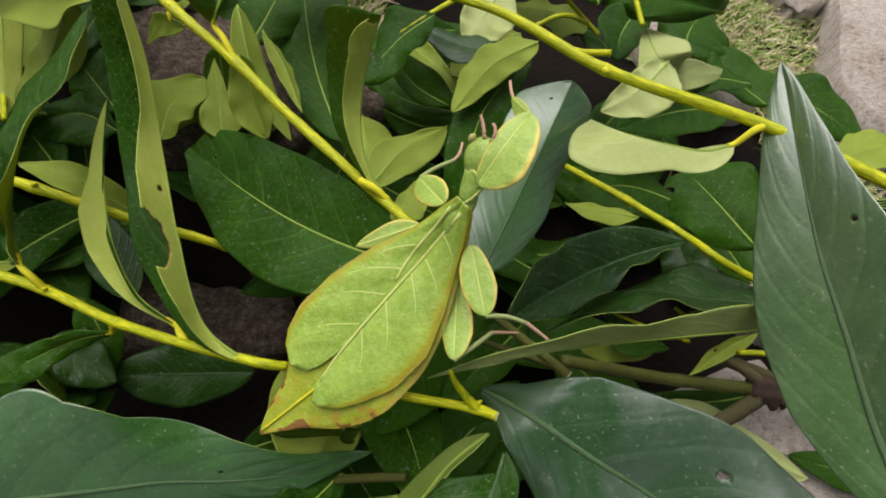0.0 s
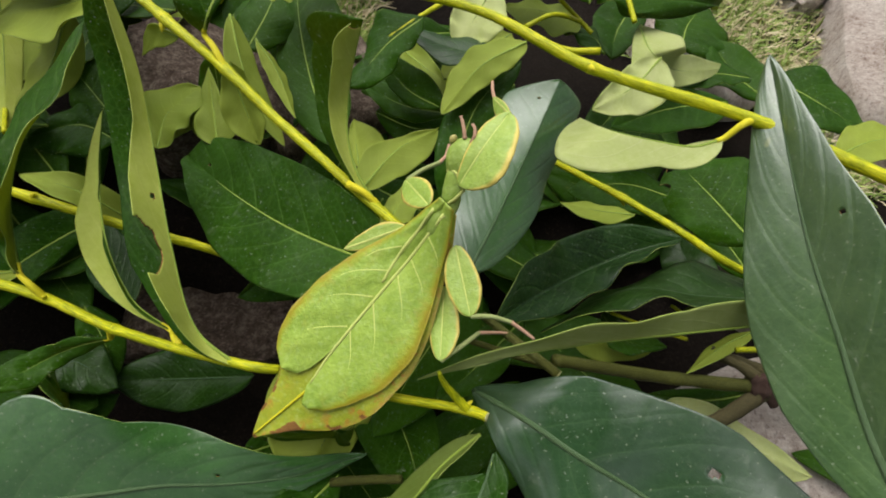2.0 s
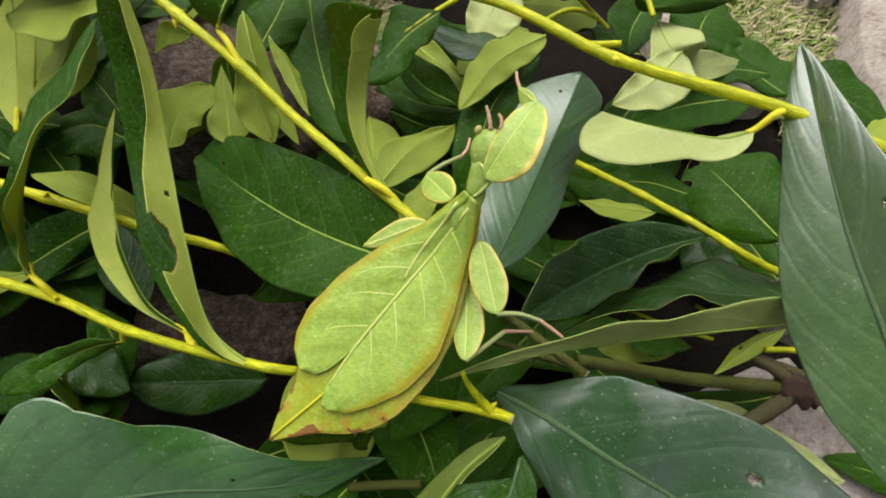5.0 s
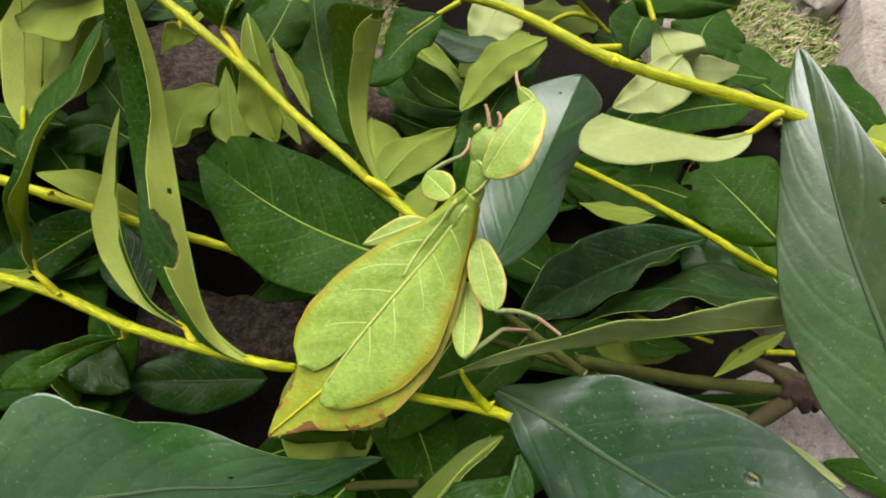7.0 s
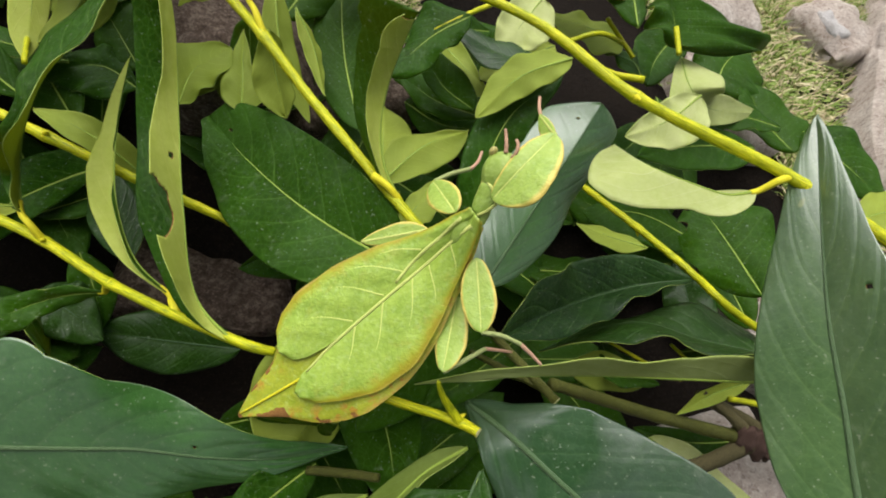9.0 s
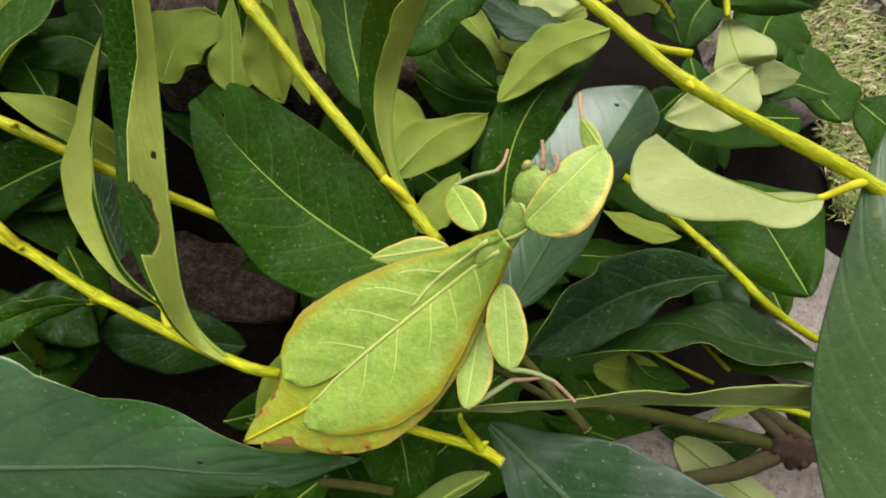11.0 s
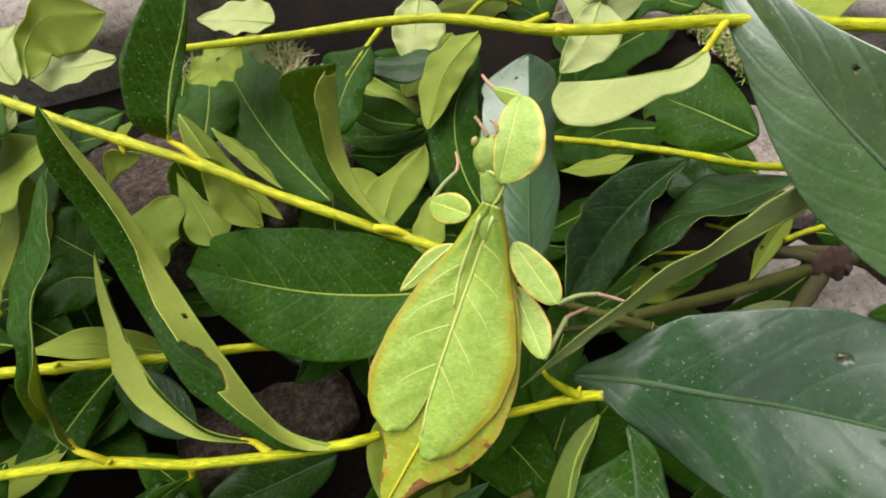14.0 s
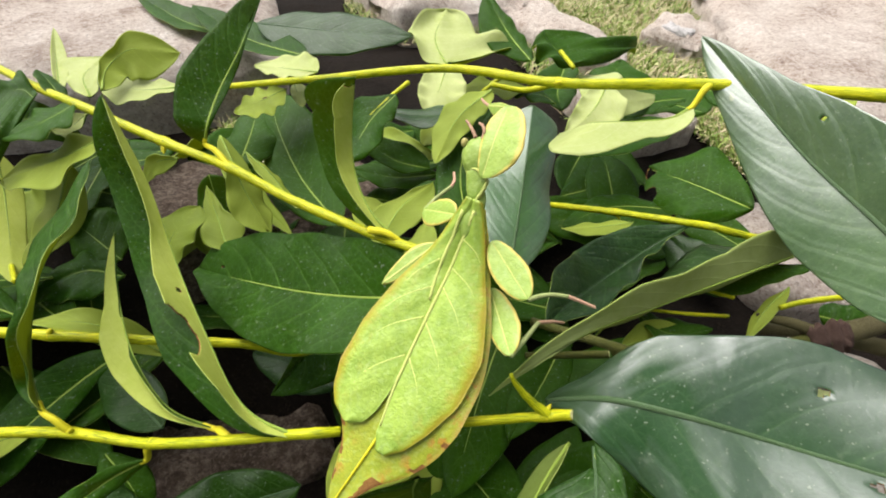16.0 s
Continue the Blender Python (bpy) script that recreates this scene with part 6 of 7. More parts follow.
leaf('G', [(0.0131, 0.0801, -0.0140), (0.0207, 0.0619, -0.0169), (0.0283, 0.0438, -0.0207)], [(0.500, (0.0069, 0.0029, -0.0034))], [(0.500, (-0.0073, -0.0030, 0.0055))], low=1)
leaf('C', [(-0.1576, 0.0403, -0.0250), (-0.1672, 0.0139, -0.0258), (-0.1767, -0.0124, -0.0287)], [(0.500, (0.0122, -0.0044, 0.0007))], [(0.500, (-0.0128, 0.0046, 0.0013))], low=1)
leaf('A', [(-0.0270, -0.0013, -0.0262), (-0.0073, -0.0057, -0.0294), (0.0124, -0.0102, -0.0339)], [(0.500, (0.0022, 0.0098, -0.0024))], [(0.500, (-0.0023, -0.0101, 0.0045))], low=1)
leaf('G', [(0.1216, 0.1051, 0.0087), (0.0971, 0.1153, 0.0086), (0.0726, 0.1256, 0.0056)], [(0.500, (-0.0044, -0.0106, -0.0033))], [(0.500, (0.0039, 0.0092, 0.0049))], low=1)
leaf('B', [(-0.1603, -0.0661, -0.0180), (-0.1711, -0.0501, -0.0200), (-0.1819, -0.0342, -0.0252)], [(0.500, (-0.0052, -0.0035, 0.0012))], [(0.500, (0.0053, 0.0036, 0.0008))], low=1)
leaf('A', [(-0.1280, -0.0260, -0.0470), (-0.1121, -0.0486, -0.0470), (-0.0962, -0.0713, -0.0454)], [(0.500, (0.0101, 0.0071, 0.0016))], [(0.500, (-0.0089, -0.0062, 0.0006))], low=1)
leaf('F', [(-0.1381, 0.1114, -0.0023), (-0.1477, 0.1321, 0.0004), (-0.1573, 0.1528, -0.0020)], [(0.500, (-0.0067, -0.0031, -0.0016))], [(0.500, (0.0063, 0.0029, 0.0035))], low=1)
leaf('B', [(0.0405, 0.0848, -0.0156), (0.0525, 0.0706, -0.0229), (0.0646, 0.0564, -0.0261)], [(0.500, (0.0069, 0.0058, -0.0045))], [(0.500, (-0.0072, -0.0061, 0.0067))], low=1)
leaf('C', [(-0.0395, -0.0625, -0.0325), (-0.0156, -0.0492, -0.0293), (0.0083, -0.0359, -0.0279)], [(0.500, (-0.0061, 0.0110, 0.0016))], [(0.500, (0.0058, -0.0104, 0.0005))], low=1)
leaf('F', [(0.0815, 0.1132, 0.0009), (0.0690, 0.1308, 0.0063), (0.0565, 0.1484, 0.0071)], [(0.500, (-0.0062, -0.0044, 0.0012))], [(0.500, (0.0055, 0.0039, 0.0009))], low=1)
leaf('G', [(-0.0516, 0.1200, 0.0052), (-0.0352, 0.1366, 0.0043), (-0.0188, 0.1531, 0.0014)], [(0.500, (-0.0082, 0.0081, -0.0036))], [(0.500, (0.0084, -0.0083, 0.0057))], low=1)
leaf('C', [(-0.0507, 0.2183, 0.0052), (-0.0532, 0.1955, 0.0069), (-0.0557, 0.1727, 0.0075)], [(0.500, (0.0082, -0.0009, -0.0032))], [(0.500, (-0.0078, 0.0008, 0.0051))], low=1)
leaf('A', [(-0.1605, 0.0540, -0.0245), (-0.1688, 0.0317, -0.0232), (-0.1771, 0.0095, -0.0250)], [(0.500, (0.0099, -0.0037, -0.0038))], [(0.500, (-0.0095, 0.0035, 0.0056))], low=1)
leaf('G', [(0.0657, 0.1767, 0.0038), (0.0510, 0.1587, 0.0059), (0.0364, 0.1407, 0.0058)], [(0.500, (0.0069, -0.0056, -0.0036))], [(0.500, (-0.0072, 0.0059, 0.0057))], low=1)
leaf('B', [(0.0759, 0.0856, -0.0095), (0.0553, 0.0963, -0.0089), (0.0348, 0.1070, -0.0063)], [(0.500, (-0.0048, -0.0091, 0.0018))], [(0.500, (0.0043, 0.0082, 0.0004))], low=1)
leaf('A', [(0.0169, -0.0450, -0.0331), (-0.0087, -0.0517, -0.0307), (-0.0343, -0.0584, -0.0309)], [(0.500, (0.0028, -0.0108, 0.0037))], [(0.500, (-0.0027, 0.0103, -0.0015))], low=1)
leaf('F', [(0.0244, 0.0092, -0.0221), (0.0458, 0.0299, -0.0247), (0.0673, 0.0506, -0.0279)], [(0.500, (-0.0081, 0.0084, -0.0026))], [(0.500, (0.0069, -0.0072, 0.0042))], low=1)
leaf('B', [(-0.1193, -0.0201, -0.0266), (-0.1100, -0.0438, -0.0237), (-0.1008, -0.0675, -0.0256)], [(0.500, (0.0098, 0.0038, -0.0029))], [(0.500, (-0.0092, -0.0036, 0.0047))], low=1)
leaf('C', [(0.0516, 0.1450, 0.0096), (0.0308, 0.1492, 0.0075), (0.0101, 0.1535, 0.0036)], [(0.500, (-0.0018, -0.0089, 0.0030))], [(0.500, (0.0019, 0.0095, -0.0012))], low=1)
leaf('F', [(0.0049, 0.1169, -0.0030), (0.0303, 0.1046, -0.0034), (0.0557, 0.0923, -0.0094)], [(0.500, (0.0041, 0.0084, 0.0038))], [(0.500, (-0.0036, -0.0074, -0.0014))], low=1)
leaf('G', [(0.0650, 0.0952, -0.0113), (0.0943, 0.0973, -0.0046), (0.1237, 0.0994, -0.0020)], [(0.500, (-0.0010, 0.0132, -0.0053))], [(0.500, (0.0009, -0.0120, 0.0068))], low=1)
leaf('C', [(0.1065, 0.1159, 0.0049), (0.1150, 0.1407, 0.0091), (0.1235, 0.1654, 0.0088)], [(0.500, (-0.0105, 0.0036, -0.0007))], [(0.500, (0.0104, -0.0036, 0.0027))], low=1)
leaf('A', [(-0.0745, -0.0153, -0.0420), (-0.0927, -0.0144, -0.0436), (-0.1109, -0.0136, -0.0470)], [(0.500, (-0.0003, -0.0075, -0.0001))], [(0.500, (0.0003, 0.0074, 0.0021))], low=1)
leaf('G', [(0.0420, -0.0455, -0.0348), (0.0299, -0.0720, -0.0298), (0.0179, -0.0986, -0.0271)], [(0.500, (0.0102, -0.0046, 0.0001))], [(0.500, (-0.0110, 0.0050, 0.0019))], low=1)
leaf('B', [(-0.1539, 0.0971, -0.0057), (-0.1688, 0.1211, 0.0058), (-0.1837, 0.1451, 0.0039)], [(0.500, (-0.0094, -0.0059, 0.0003))], [(0.500, (0.0085, 0.0053, 0.0017))], low=1)
leaf('A', [(0.0889, -0.0110, -0.0193), (0.0813, 0.0127, -0.0231), (0.0738, 0.0363, -0.0272)], [(0.500, (-0.0106, -0.0034, -0.0051))], [(0.500, (0.0113, 0.0036, 0.0075))], low=1)
leaf('F', [(-0.0199, -0.0669, -0.0410), (-0.0000, -0.0661, -0.0381), (0.0198, -0.0653, -0.0393)], [(0.500, (-0.0004, 0.0100, 0.0016))], [(0.500, (0.0004, -0.0108, 0.0003))], low=1)
leaf('B', [(-0.1509, -0.0006, -0.0469), (-0.1466, -0.0292, -0.0459), (-0.1422, -0.0578, -0.0470)], [(0.500, (0.0129, 0.0020, 0.0042))], [(0.500, (-0.0128, -0.0020, -0.0022))], low=1)
leaf('C', [(-0.0853, -0.0162, -0.0401), (-0.0949, 0.0046, -0.0352), (-0.1044, 0.0254, -0.0331)], [(0.500, (-0.0093, -0.0043, -0.0046))], [(0.500, (0.0080, 0.0037, 0.0059))], low=1)
leaf('F', [(-0.1566, 0.0860, -0.0189), (-0.1463, 0.1005, -0.0070), (-0.1361, 0.1149, -0.0014)], [(0.500, (-0.0046, 0.0033, -0.0021))], [(0.500, (0.0040, -0.0029, 0.0039))], low=1)
leaf('G', [(-0.1720, 0.1412, -0.0020), (-0.1741, 0.1214, 0.0011), (-0.1762, 0.1017, -0.0062)], [(0.500, (0.0065, -0.0007, 0.0014))], [(0.500, (-0.0067, 0.0007, 0.0006))], low=1)
leaf('C', [(0.0447, 0.1242, -0.0020), (0.0347, 0.1489, -0.0020), (0.0248, 0.1735, -0.0001)], [(0.500, (-0.0087, -0.0035, -0.0001))], [(0.500, (0.0082, 0.0033, 0.0021))], low=1)
leaf('A', [(-0.0071, 0.0212, -0.0229), (0.0097, 0.0428, -0.0207), (0.0266, 0.0645, -0.0205)], [(0.500, (-0.0085, 0.0066, 0.0014))], [(0.500, (0.0081, -0.0063, 0.0007))], low=1)
leaf('G', [(0.0371, 0.2063, 0.0037), (0.0199, 0.1937, 0.0085), (0.0027, 0.1810, 0.0099)], [(0.500, (0.0051, -0.0070, -0.0011))], [(0.500, (-0.0051, 0.0070, 0.0031))], low=1)
leaf('B', [(0.0949, 0.1459, -0.0010), (0.1157, 0.1461, 0.0019), (0.1365, 0.1463, 0.0004)], [(0.500, (-0.0001, 0.0084, 0.0027))], [(0.500, (0.0001, -0.0072, -0.0003))], low=1)
leaf('A', [(-0.1602, 0.0494, -0.0140), (-0.1519, 0.0750, -0.0128), (-0.1437, 0.1006, -0.0039)], [(0.500, (-0.0130, 0.0042, 0.0015))], [(0.500, (0.0125, -0.0040, 0.0006))], low=1)
leaf('F', [(-0.1178, 0.0138, -0.0293), (-0.1118, -0.0087, -0.0262), (-0.1059, -0.0311, -0.0244)], [(0.500, (0.0076, 0.0020, 0.0021))], [(0.500, (-0.0075, -0.0020, -0.0001))], low=1)
leaf('B', [(-0.0044, 0.0182, -0.0304), (0.0063, 0.0327, -0.0299), (0.0170, 0.0472, -0.0324)], [(0.500, (-0.0076, 0.0056, -0.0037))], [(0.500, (0.0079, -0.0058, 0.0059))], low=1)
leaf('C', [(-0.1108, 0.0894, -0.0178), (-0.1285, 0.0872, -0.0138), (-0.1461, 0.0851, -0.0122)], [(0.500, (0.0007, -0.0058, 0.0021))], [(0.500, (-0.0007, 0.0057, -0.0001))], low=1)
leaf('F', [(-0.0938, -0.0466, -0.0470), (-0.1204, -0.0566, -0.0470), (-0.1469, -0.0665, -0.0439)], [(0.500, (0.0041, -0.0109, 0.0048))], [(0.500, (-0.0041, 0.0109, -0.0028))], low=1)
leaf('G', [(-0.0478, -0.0710, -0.0243), (-0.0489, -0.0464, -0.0197), (-0.0499, -0.0219, -0.0171)], [(0.500, (-0.0110, -0.0005, 0.0019))], [(0.500, (0.0106, 0.0005, 0.0002))], low=1)
leaf('C', [(-0.1464, 0.1639, 0.0080), (-0.1645, 0.1402, 0.0075), (-0.1825, 0.1165, 0.0012)], [(0.500, (0.0079, -0.0060, 0.0025))], [(0.500, (-0.0080, 0.0061, -0.0006))], low=1)
leaf('A', [(-0.0984, 0.0724, -0.0127), (-0.0814, 0.0856, -0.0101), (-0.0644, 0.0989, -0.0062)], [(0.500, (-0.0049, 0.0063, -0.0001))], [(0.500, (0.0045, -0.0057, 0.0021))], low=1)
leaf('G', [(-0.0462, -0.0316, -0.0203), (-0.0324, -0.0528, -0.0204), (-0.0186, -0.0741, -0.0229)], [(0.500, (0.0087, 0.0057, 0.0034))], [(0.500, (-0.0088, -0.0057, -0.0014))], low=1)
leaf('B', [(-0.1273, 0.0058, -0.0470), (-0.1329, -0.0179, -0.0463), (-0.1385, -0.0417, -0.0444)], [(0.500, (0.0083, -0.0019, -0.0020))], [(0.500, (-0.0074, 0.0017, 0.0038))], low=1)
leaf('A', [(0.1362, 0.1041, 0.0011), (0.1154, 0.1071, 0.0012), (0.0945, 0.1101, -0.0028)], [(0.500, (-0.0011, -0.0078, -0.0011))], [(0.500, (0.0012, 0.0085, 0.0032))], low=1)
leaf('F', [(-0.0813, 0.1919, 0.0006), (-0.0845, 0.1709, -0.0020), (-0.0877, 0.1500, -0.0020)], [(0.500, (0.0108, -0.0016, 0.0034))], [(0.500, (-0.0096, 0.0014, -0.0010))], low=1)
leaf('B', [(0.0579, 0.1104, -0.0047), (0.0742, 0.1193, -0.0012), (0.0906, 0.1281, -0.0015)], [(0.500, (-0.0039, 0.0072, -0.0019))], [(0.500, (0.0039, -0.0072, 0.0039))], low=1)
leaf('C', [(0.0481, 0.1297, 0.0043), (0.0536, 0.1472, 0.0037), (0.0590, 0.1647, 0.0029)], [(0.500, (-0.0082, 0.0025, 0.0019))], [(0.500, (0.0086, -0.0027, 0.0000))], low=1)
leaf('F', [(-0.1500, 0.0232, -0.0310), (-0.1260, 0.0239, -0.0291), (-0.1021, 0.0246, -0.0308)], [(0.500, (-0.0003, 0.0098, -0.0037))], [(0.500, (0.0003, -0.0103, 0.0059))], low=1)
leaf('G', [(0.0284, 0.0161, -0.0262), (0.0547, 0.0268, -0.0249), (0.0810, 0.0374, -0.0177)], [(0.500, (-0.0054, 0.0135, 0.0002))], [(0.500, (0.0054, -0.0132, 0.0018))], low=1)
leaf('C', [(-0.0943, -0.0640, -0.0281), (-0.1156, -0.0750, -0.0295), (-0.1370, -0.0861, -0.0345)], [(0.500, (0.0051, -0.0098, 0.0041))], [(0.500, (-0.0044, 0.0085, -0.0015))], low=1)
leaf('A', [(-0.0102, 0.0522, -0.0197), (-0.0065, 0.0308, -0.0185), (-0.0029, 0.0093, -0.0223)], [(0.500, (0.0079, 0.0013, -0.0005))], [(0.500, (-0.0083, -0.0014, 0.0025))], low=1)
leaf('G', [(-0.1762, 0.0387, -0.0287), (-0.1571, 0.0413, -0.0249), (-0.1381, 0.0438, -0.0243)], [(0.500, (-0.0013, 0.0098, 0.0043))], [(0.500, (0.0014, -0.0103, -0.0025))], low=1)
leaf('B', [(0.1250, 0.1838, -0.0017), (0.1118, 0.1677, -0.0013), (0.0987, 0.1516, -0.0020)], [(0.500, (0.0074, -0.0060, 0.0004))], [(0.500, (-0.0074, 0.0060, 0.0016))], low=1)
leaf('A', [(-0.1320, 0.0886, -0.0055), (-0.1510, 0.0730, -0.0134), (-0.1700, 0.0573, -0.0180)], [(0.500, (0.0070, -0.0086, 0.0023))], [(0.500, (-0.0070, 0.0084, -0.0003))], low=1)
leaf('F', [(0.0212, 0.0311, -0.0268), (0.0222, 0.0513, -0.0278), (0.0232, 0.0716, -0.0280)], [(0.500, (-0.0086, 0.0004, 0.0007))], [(0.500, (0.0080, -0.0004, 0.0013))], low=1)
leaf('B', [(-0.1578, 0.0474, -0.0381), (-0.1595, 0.0286, -0.0340), (-0.1613, 0.0098, -0.0307)], [(0.500, (0.0069, -0.0006, 0.0016))], [(0.500, (-0.0064, 0.0006, 0.0005))], low=1)
leaf('C', [(-0.0396, 0.1496, 0.0092), (-0.0232, 0.1398, 0.0067), (-0.0068, 0.1300, 0.0013)], [(0.500, (0.0048, 0.0081, 0.0025))], [(0.500, (-0.0047, -0.0079, -0.0004))], low=1)
leaf('F', [(-0.0032, 0.0550, -0.0373), (0.0033, 0.0277, -0.0370), (0.0097, 0.0003, -0.0382)], [(0.500, (0.0115, 0.0027, -0.0037))], [(0.500, (-0.0102, -0.0024, 0.0053))], low=1)
leaf('A', [(-0.1569, 0.1319, 0.0222), (-0.1565, 0.1100, 0.0289), (-0.1562, 0.0880, 0.0282)], [(0.500, (0.0084, 0.0001, 0.0019))], [(0.500, (-0.0080, -0.0001, 0.0002))])
leaf('G', [(-0.0723, 0.1710, 0.0200), (-0.0966, 0.1754, 0.0154), (-0.1209, 0.1799, 0.0090)], [(0.500, (-0.0016, -0.0088, 0.0008))], [(0.500, (0.0017, 0.0093, 0.0012))])
leaf('A', [(-0.1547, 0.1171, 0.0342), (-0.1449, 0.0957, 0.0390), (-0.1351, 0.0743, 0.0432)], [(0.500, (0.0084, 0.0038, -0.0046))], [(0.500, (-0.0081, -0.0037, 0.0065))])
leaf('G', [(-0.1078, 0.1014, 0.0134), (-0.1189, 0.0887, 0.0136), (-0.1300, 0.0759, 0.0126)], [(0.500, (0.0037, -0.0032, -0.0025))], [(0.500, (-0.0036, 0.0032, 0.0045))])
leaf('A', [(-0.1431, 0.1308, 0.0317), (-0.1372, 0.1053, 0.0373), (-0.1312, 0.0799, 0.0407)], [(0.500, (0.0087, 0.0020, -0.0023))], [(0.500, (-0.0081, -0.0019, 0.0041))])
leaf('A', [(-0.1304, 0.1032, 0.0148), (-0.1394, 0.0831, 0.0287), (-0.1484, 0.0631, 0.0300)], [(0.500, (0.0076, -0.0034, -0.0012))], [(0.500, (-0.0066, 0.0030, 0.0031))])
leaf('G', [(-0.1063, 0.1742, 0.0338), (-0.1232, 0.1724, 0.0416), (-0.1400, 0.1706, 0.0416)], [(0.500, (0.0006, -0.0059, 0.0022))], [(0.500, (-0.0006, 0.0053, -0.0000))])
leaf('A', [(-0.1340, 0.0560, 0.0195), (-0.1469, 0.0457, 0.0243), (-0.1598, 0.0354, 0.0271)], [(0.500, (0.0044, -0.0055, 0.0048))], [(0.500, (-0.0045, 0.0056, -0.0029))])
leaf('G', [(-0.1618, 0.1453, 0.0219), (-0.1524, 0.1204, 0.0279), (-0.1431, 0.0955, 0.0269)], [(0.500, (0.0081, 0.0030, -0.0045))], [(0.500, (-0.0079, -0.0030, 0.0064))])
leaf('A', [(-0.1237, 0.0999, 0.0182), (-0.1475, 0.1037, 0.0130), (-0.1713, 0.1076, 0.0075)], [(0.500, (-0.0017, -0.0104, -0.0051))], [(0.500, (0.0016, 0.0096, 0.0067))])
leaf('A', [(-0.1296, 0.0972, 0.0368), (-0.1418, 0.0846, 0.0353), (-0.1541, 0.0721, 0.0276)], [(0.500, (0.0049, -0.0048, -0.0039))], [(0.500, (-0.0048, 0.0047, 0.0058))])
leaf('A', [(-0.1292, 0.1396, 0.0114), (-0.1491, 0.1559, 0.0263), (-0.1690, 0.1722, 0.0321)], [(0.500, (-0.0068, -0.0083, 0.0066))], [(0.500, (0.0067, 0.0081, -0.0045))])
leaf('G', [(-0.0975, 0.1136, 0.0141), (-0.1207, 0.1106, 0.0176), (-0.1439, 0.1077, 0.0105)], [(0.500, (0.0011, -0.0088, 0.0055))], [(0.500, (-0.0010, 0.0080, -0.0030))])
leaf('A', [(-0.1073, 0.0993, 0.0324), (-0.1283, 0.0927, 0.0334), (-0.1493, 0.0861, 0.0240)], [(0.500, (-0.0027, 0.0087, 0.0007))], [(0.500, (0.0027, -0.0087, 0.0013))])
leaf('G', [(-0.0614, 0.0831, 0.0048), (-0.0776, 0.0864, 0.0196), (-0.0937, 0.0898, 0.0200)], [(0.500, (0.0010, 0.0049, 0.0008))], [(0.500, (-0.0010, -0.0047, 0.0013))])
leaf('A', [(-0.0909, 0.1647, 0.0231), (-0.0931, 0.1462, 0.0219), (-0.0953, 0.1278, 0.0201)], [(0.500, (0.0073, -0.0009, 0.0026))], [(0.500, (-0.0079, 0.0009, -0.0008))])
leaf('G', [(-0.1188, 0.0409, 0.0256), (-0.1366, 0.0523, 0.0325), (-0.1544, 0.0636, 0.0300)], [(0.500, (-0.0044, -0.0069, -0.0027))], [(0.500, (0.0041, 0.0065, 0.0046))])
leaf('A', [(-0.0863, 0.1824, 0.0228), (-0.1017, 0.1635, 0.0222), (-0.1170, 0.1446, 0.0177)], [(0.500, (0.0074, -0.0060, -0.0030))], [(0.500, (-0.0072, 0.0059, 0.0049))])
leaf('G', [(-0.0802, 0.1600, 0.0058), (-0.1067, 0.1603, 0.0184), (-0.1332, 0.1606, 0.0188)], [(0.500, (-0.0001, -0.0100, -0.0001))], [(0.500, (0.0001, 0.0092, 0.0021))])
leaf('A', [(-0.1264, 0.0978, 0.0295), (-0.1436, 0.0951, 0.0413), (-0.1607, 0.0924, 0.0380)], [(0.500, (0.0011, -0.0067, 0.0040))], [(0.500, (-0.0010, 0.0065, -0.0018))])
leaf('G', [(-0.0972, 0.0925, 0.0199), (-0.1182, 0.1004, 0.0281), (-0.1393, 0.1082, 0.0274)], [(0.500, (-0.0032, -0.0086, 0.0043))], [(0.500, (0.0028, 0.0075, -0.0018))])
leaf('A', [(-0.0917, 0.1601, 0.0370), (-0.1077, 0.1647, 0.0431), (-0.1238, 0.1692, 0.0357)], [(0.500, (-0.0014, -0.0049, -0.0034))], [(0.500, (0.0012, 0.0042, 0.0049))])
leaf('G', [(-0.1253, 0.1456, 0.0281), (-0.1435, 0.1494, 0.0346), (-0.1616, 0.1532, 0.0349)], [(0.500, (-0.0015, -0.0073, 0.0028))], [(0.500, (0.0016, 0.0077, -0.0009))])
leaf('A', [(-0.1032, 0.0322, 0.0089), (-0.1198, 0.0455, 0.0034), (-0.1365, 0.0589, -0.0023)], [(0.500, (-0.0049, -0.0061, -0.0015))], [(0.500, (0.0047, 0.0058, 0.0034))])
leaf('G', [(-0.0635, 0.2063, -0.0015), (-0.0682, 0.1816, 0.0161), (-0.0729, 0.1570, 0.0198)], [(0.500, (-0.0071, 0.0014, -0.0040))], [(0.500, (0.0069, -0.0013, 0.0058))])
leaf('A', [(-0.1079, 0.1115, -0.0001), (-0.1316, 0.1040, 0.0113), (-0.1554, 0.0965, 0.0206)], [(0.500, (-0.0023, 0.0072, -0.0033))], [(0.500, (0.0025, -0.0079, 0.0056))])
leaf('G', [(-0.1261, 0.1355, -0.0091), (-0.1294, 0.1198, 0.0008), (-0.1326, 0.1041, 0.0093)], [(0.500, (-0.0065, 0.0013, -0.0030))], [(0.500, (0.0065, -0.0013, 0.0050))])
leaf('A', [(-0.0804, 0.1538, 0.0046), (-0.0993, 0.1696, 0.0092), (-0.1182, 0.1853, 0.0108)], [(0.500, (-0.0058, -0.0069, -0.0061))], [(0.500, (0.0062, 0.0075, 0.0086))])
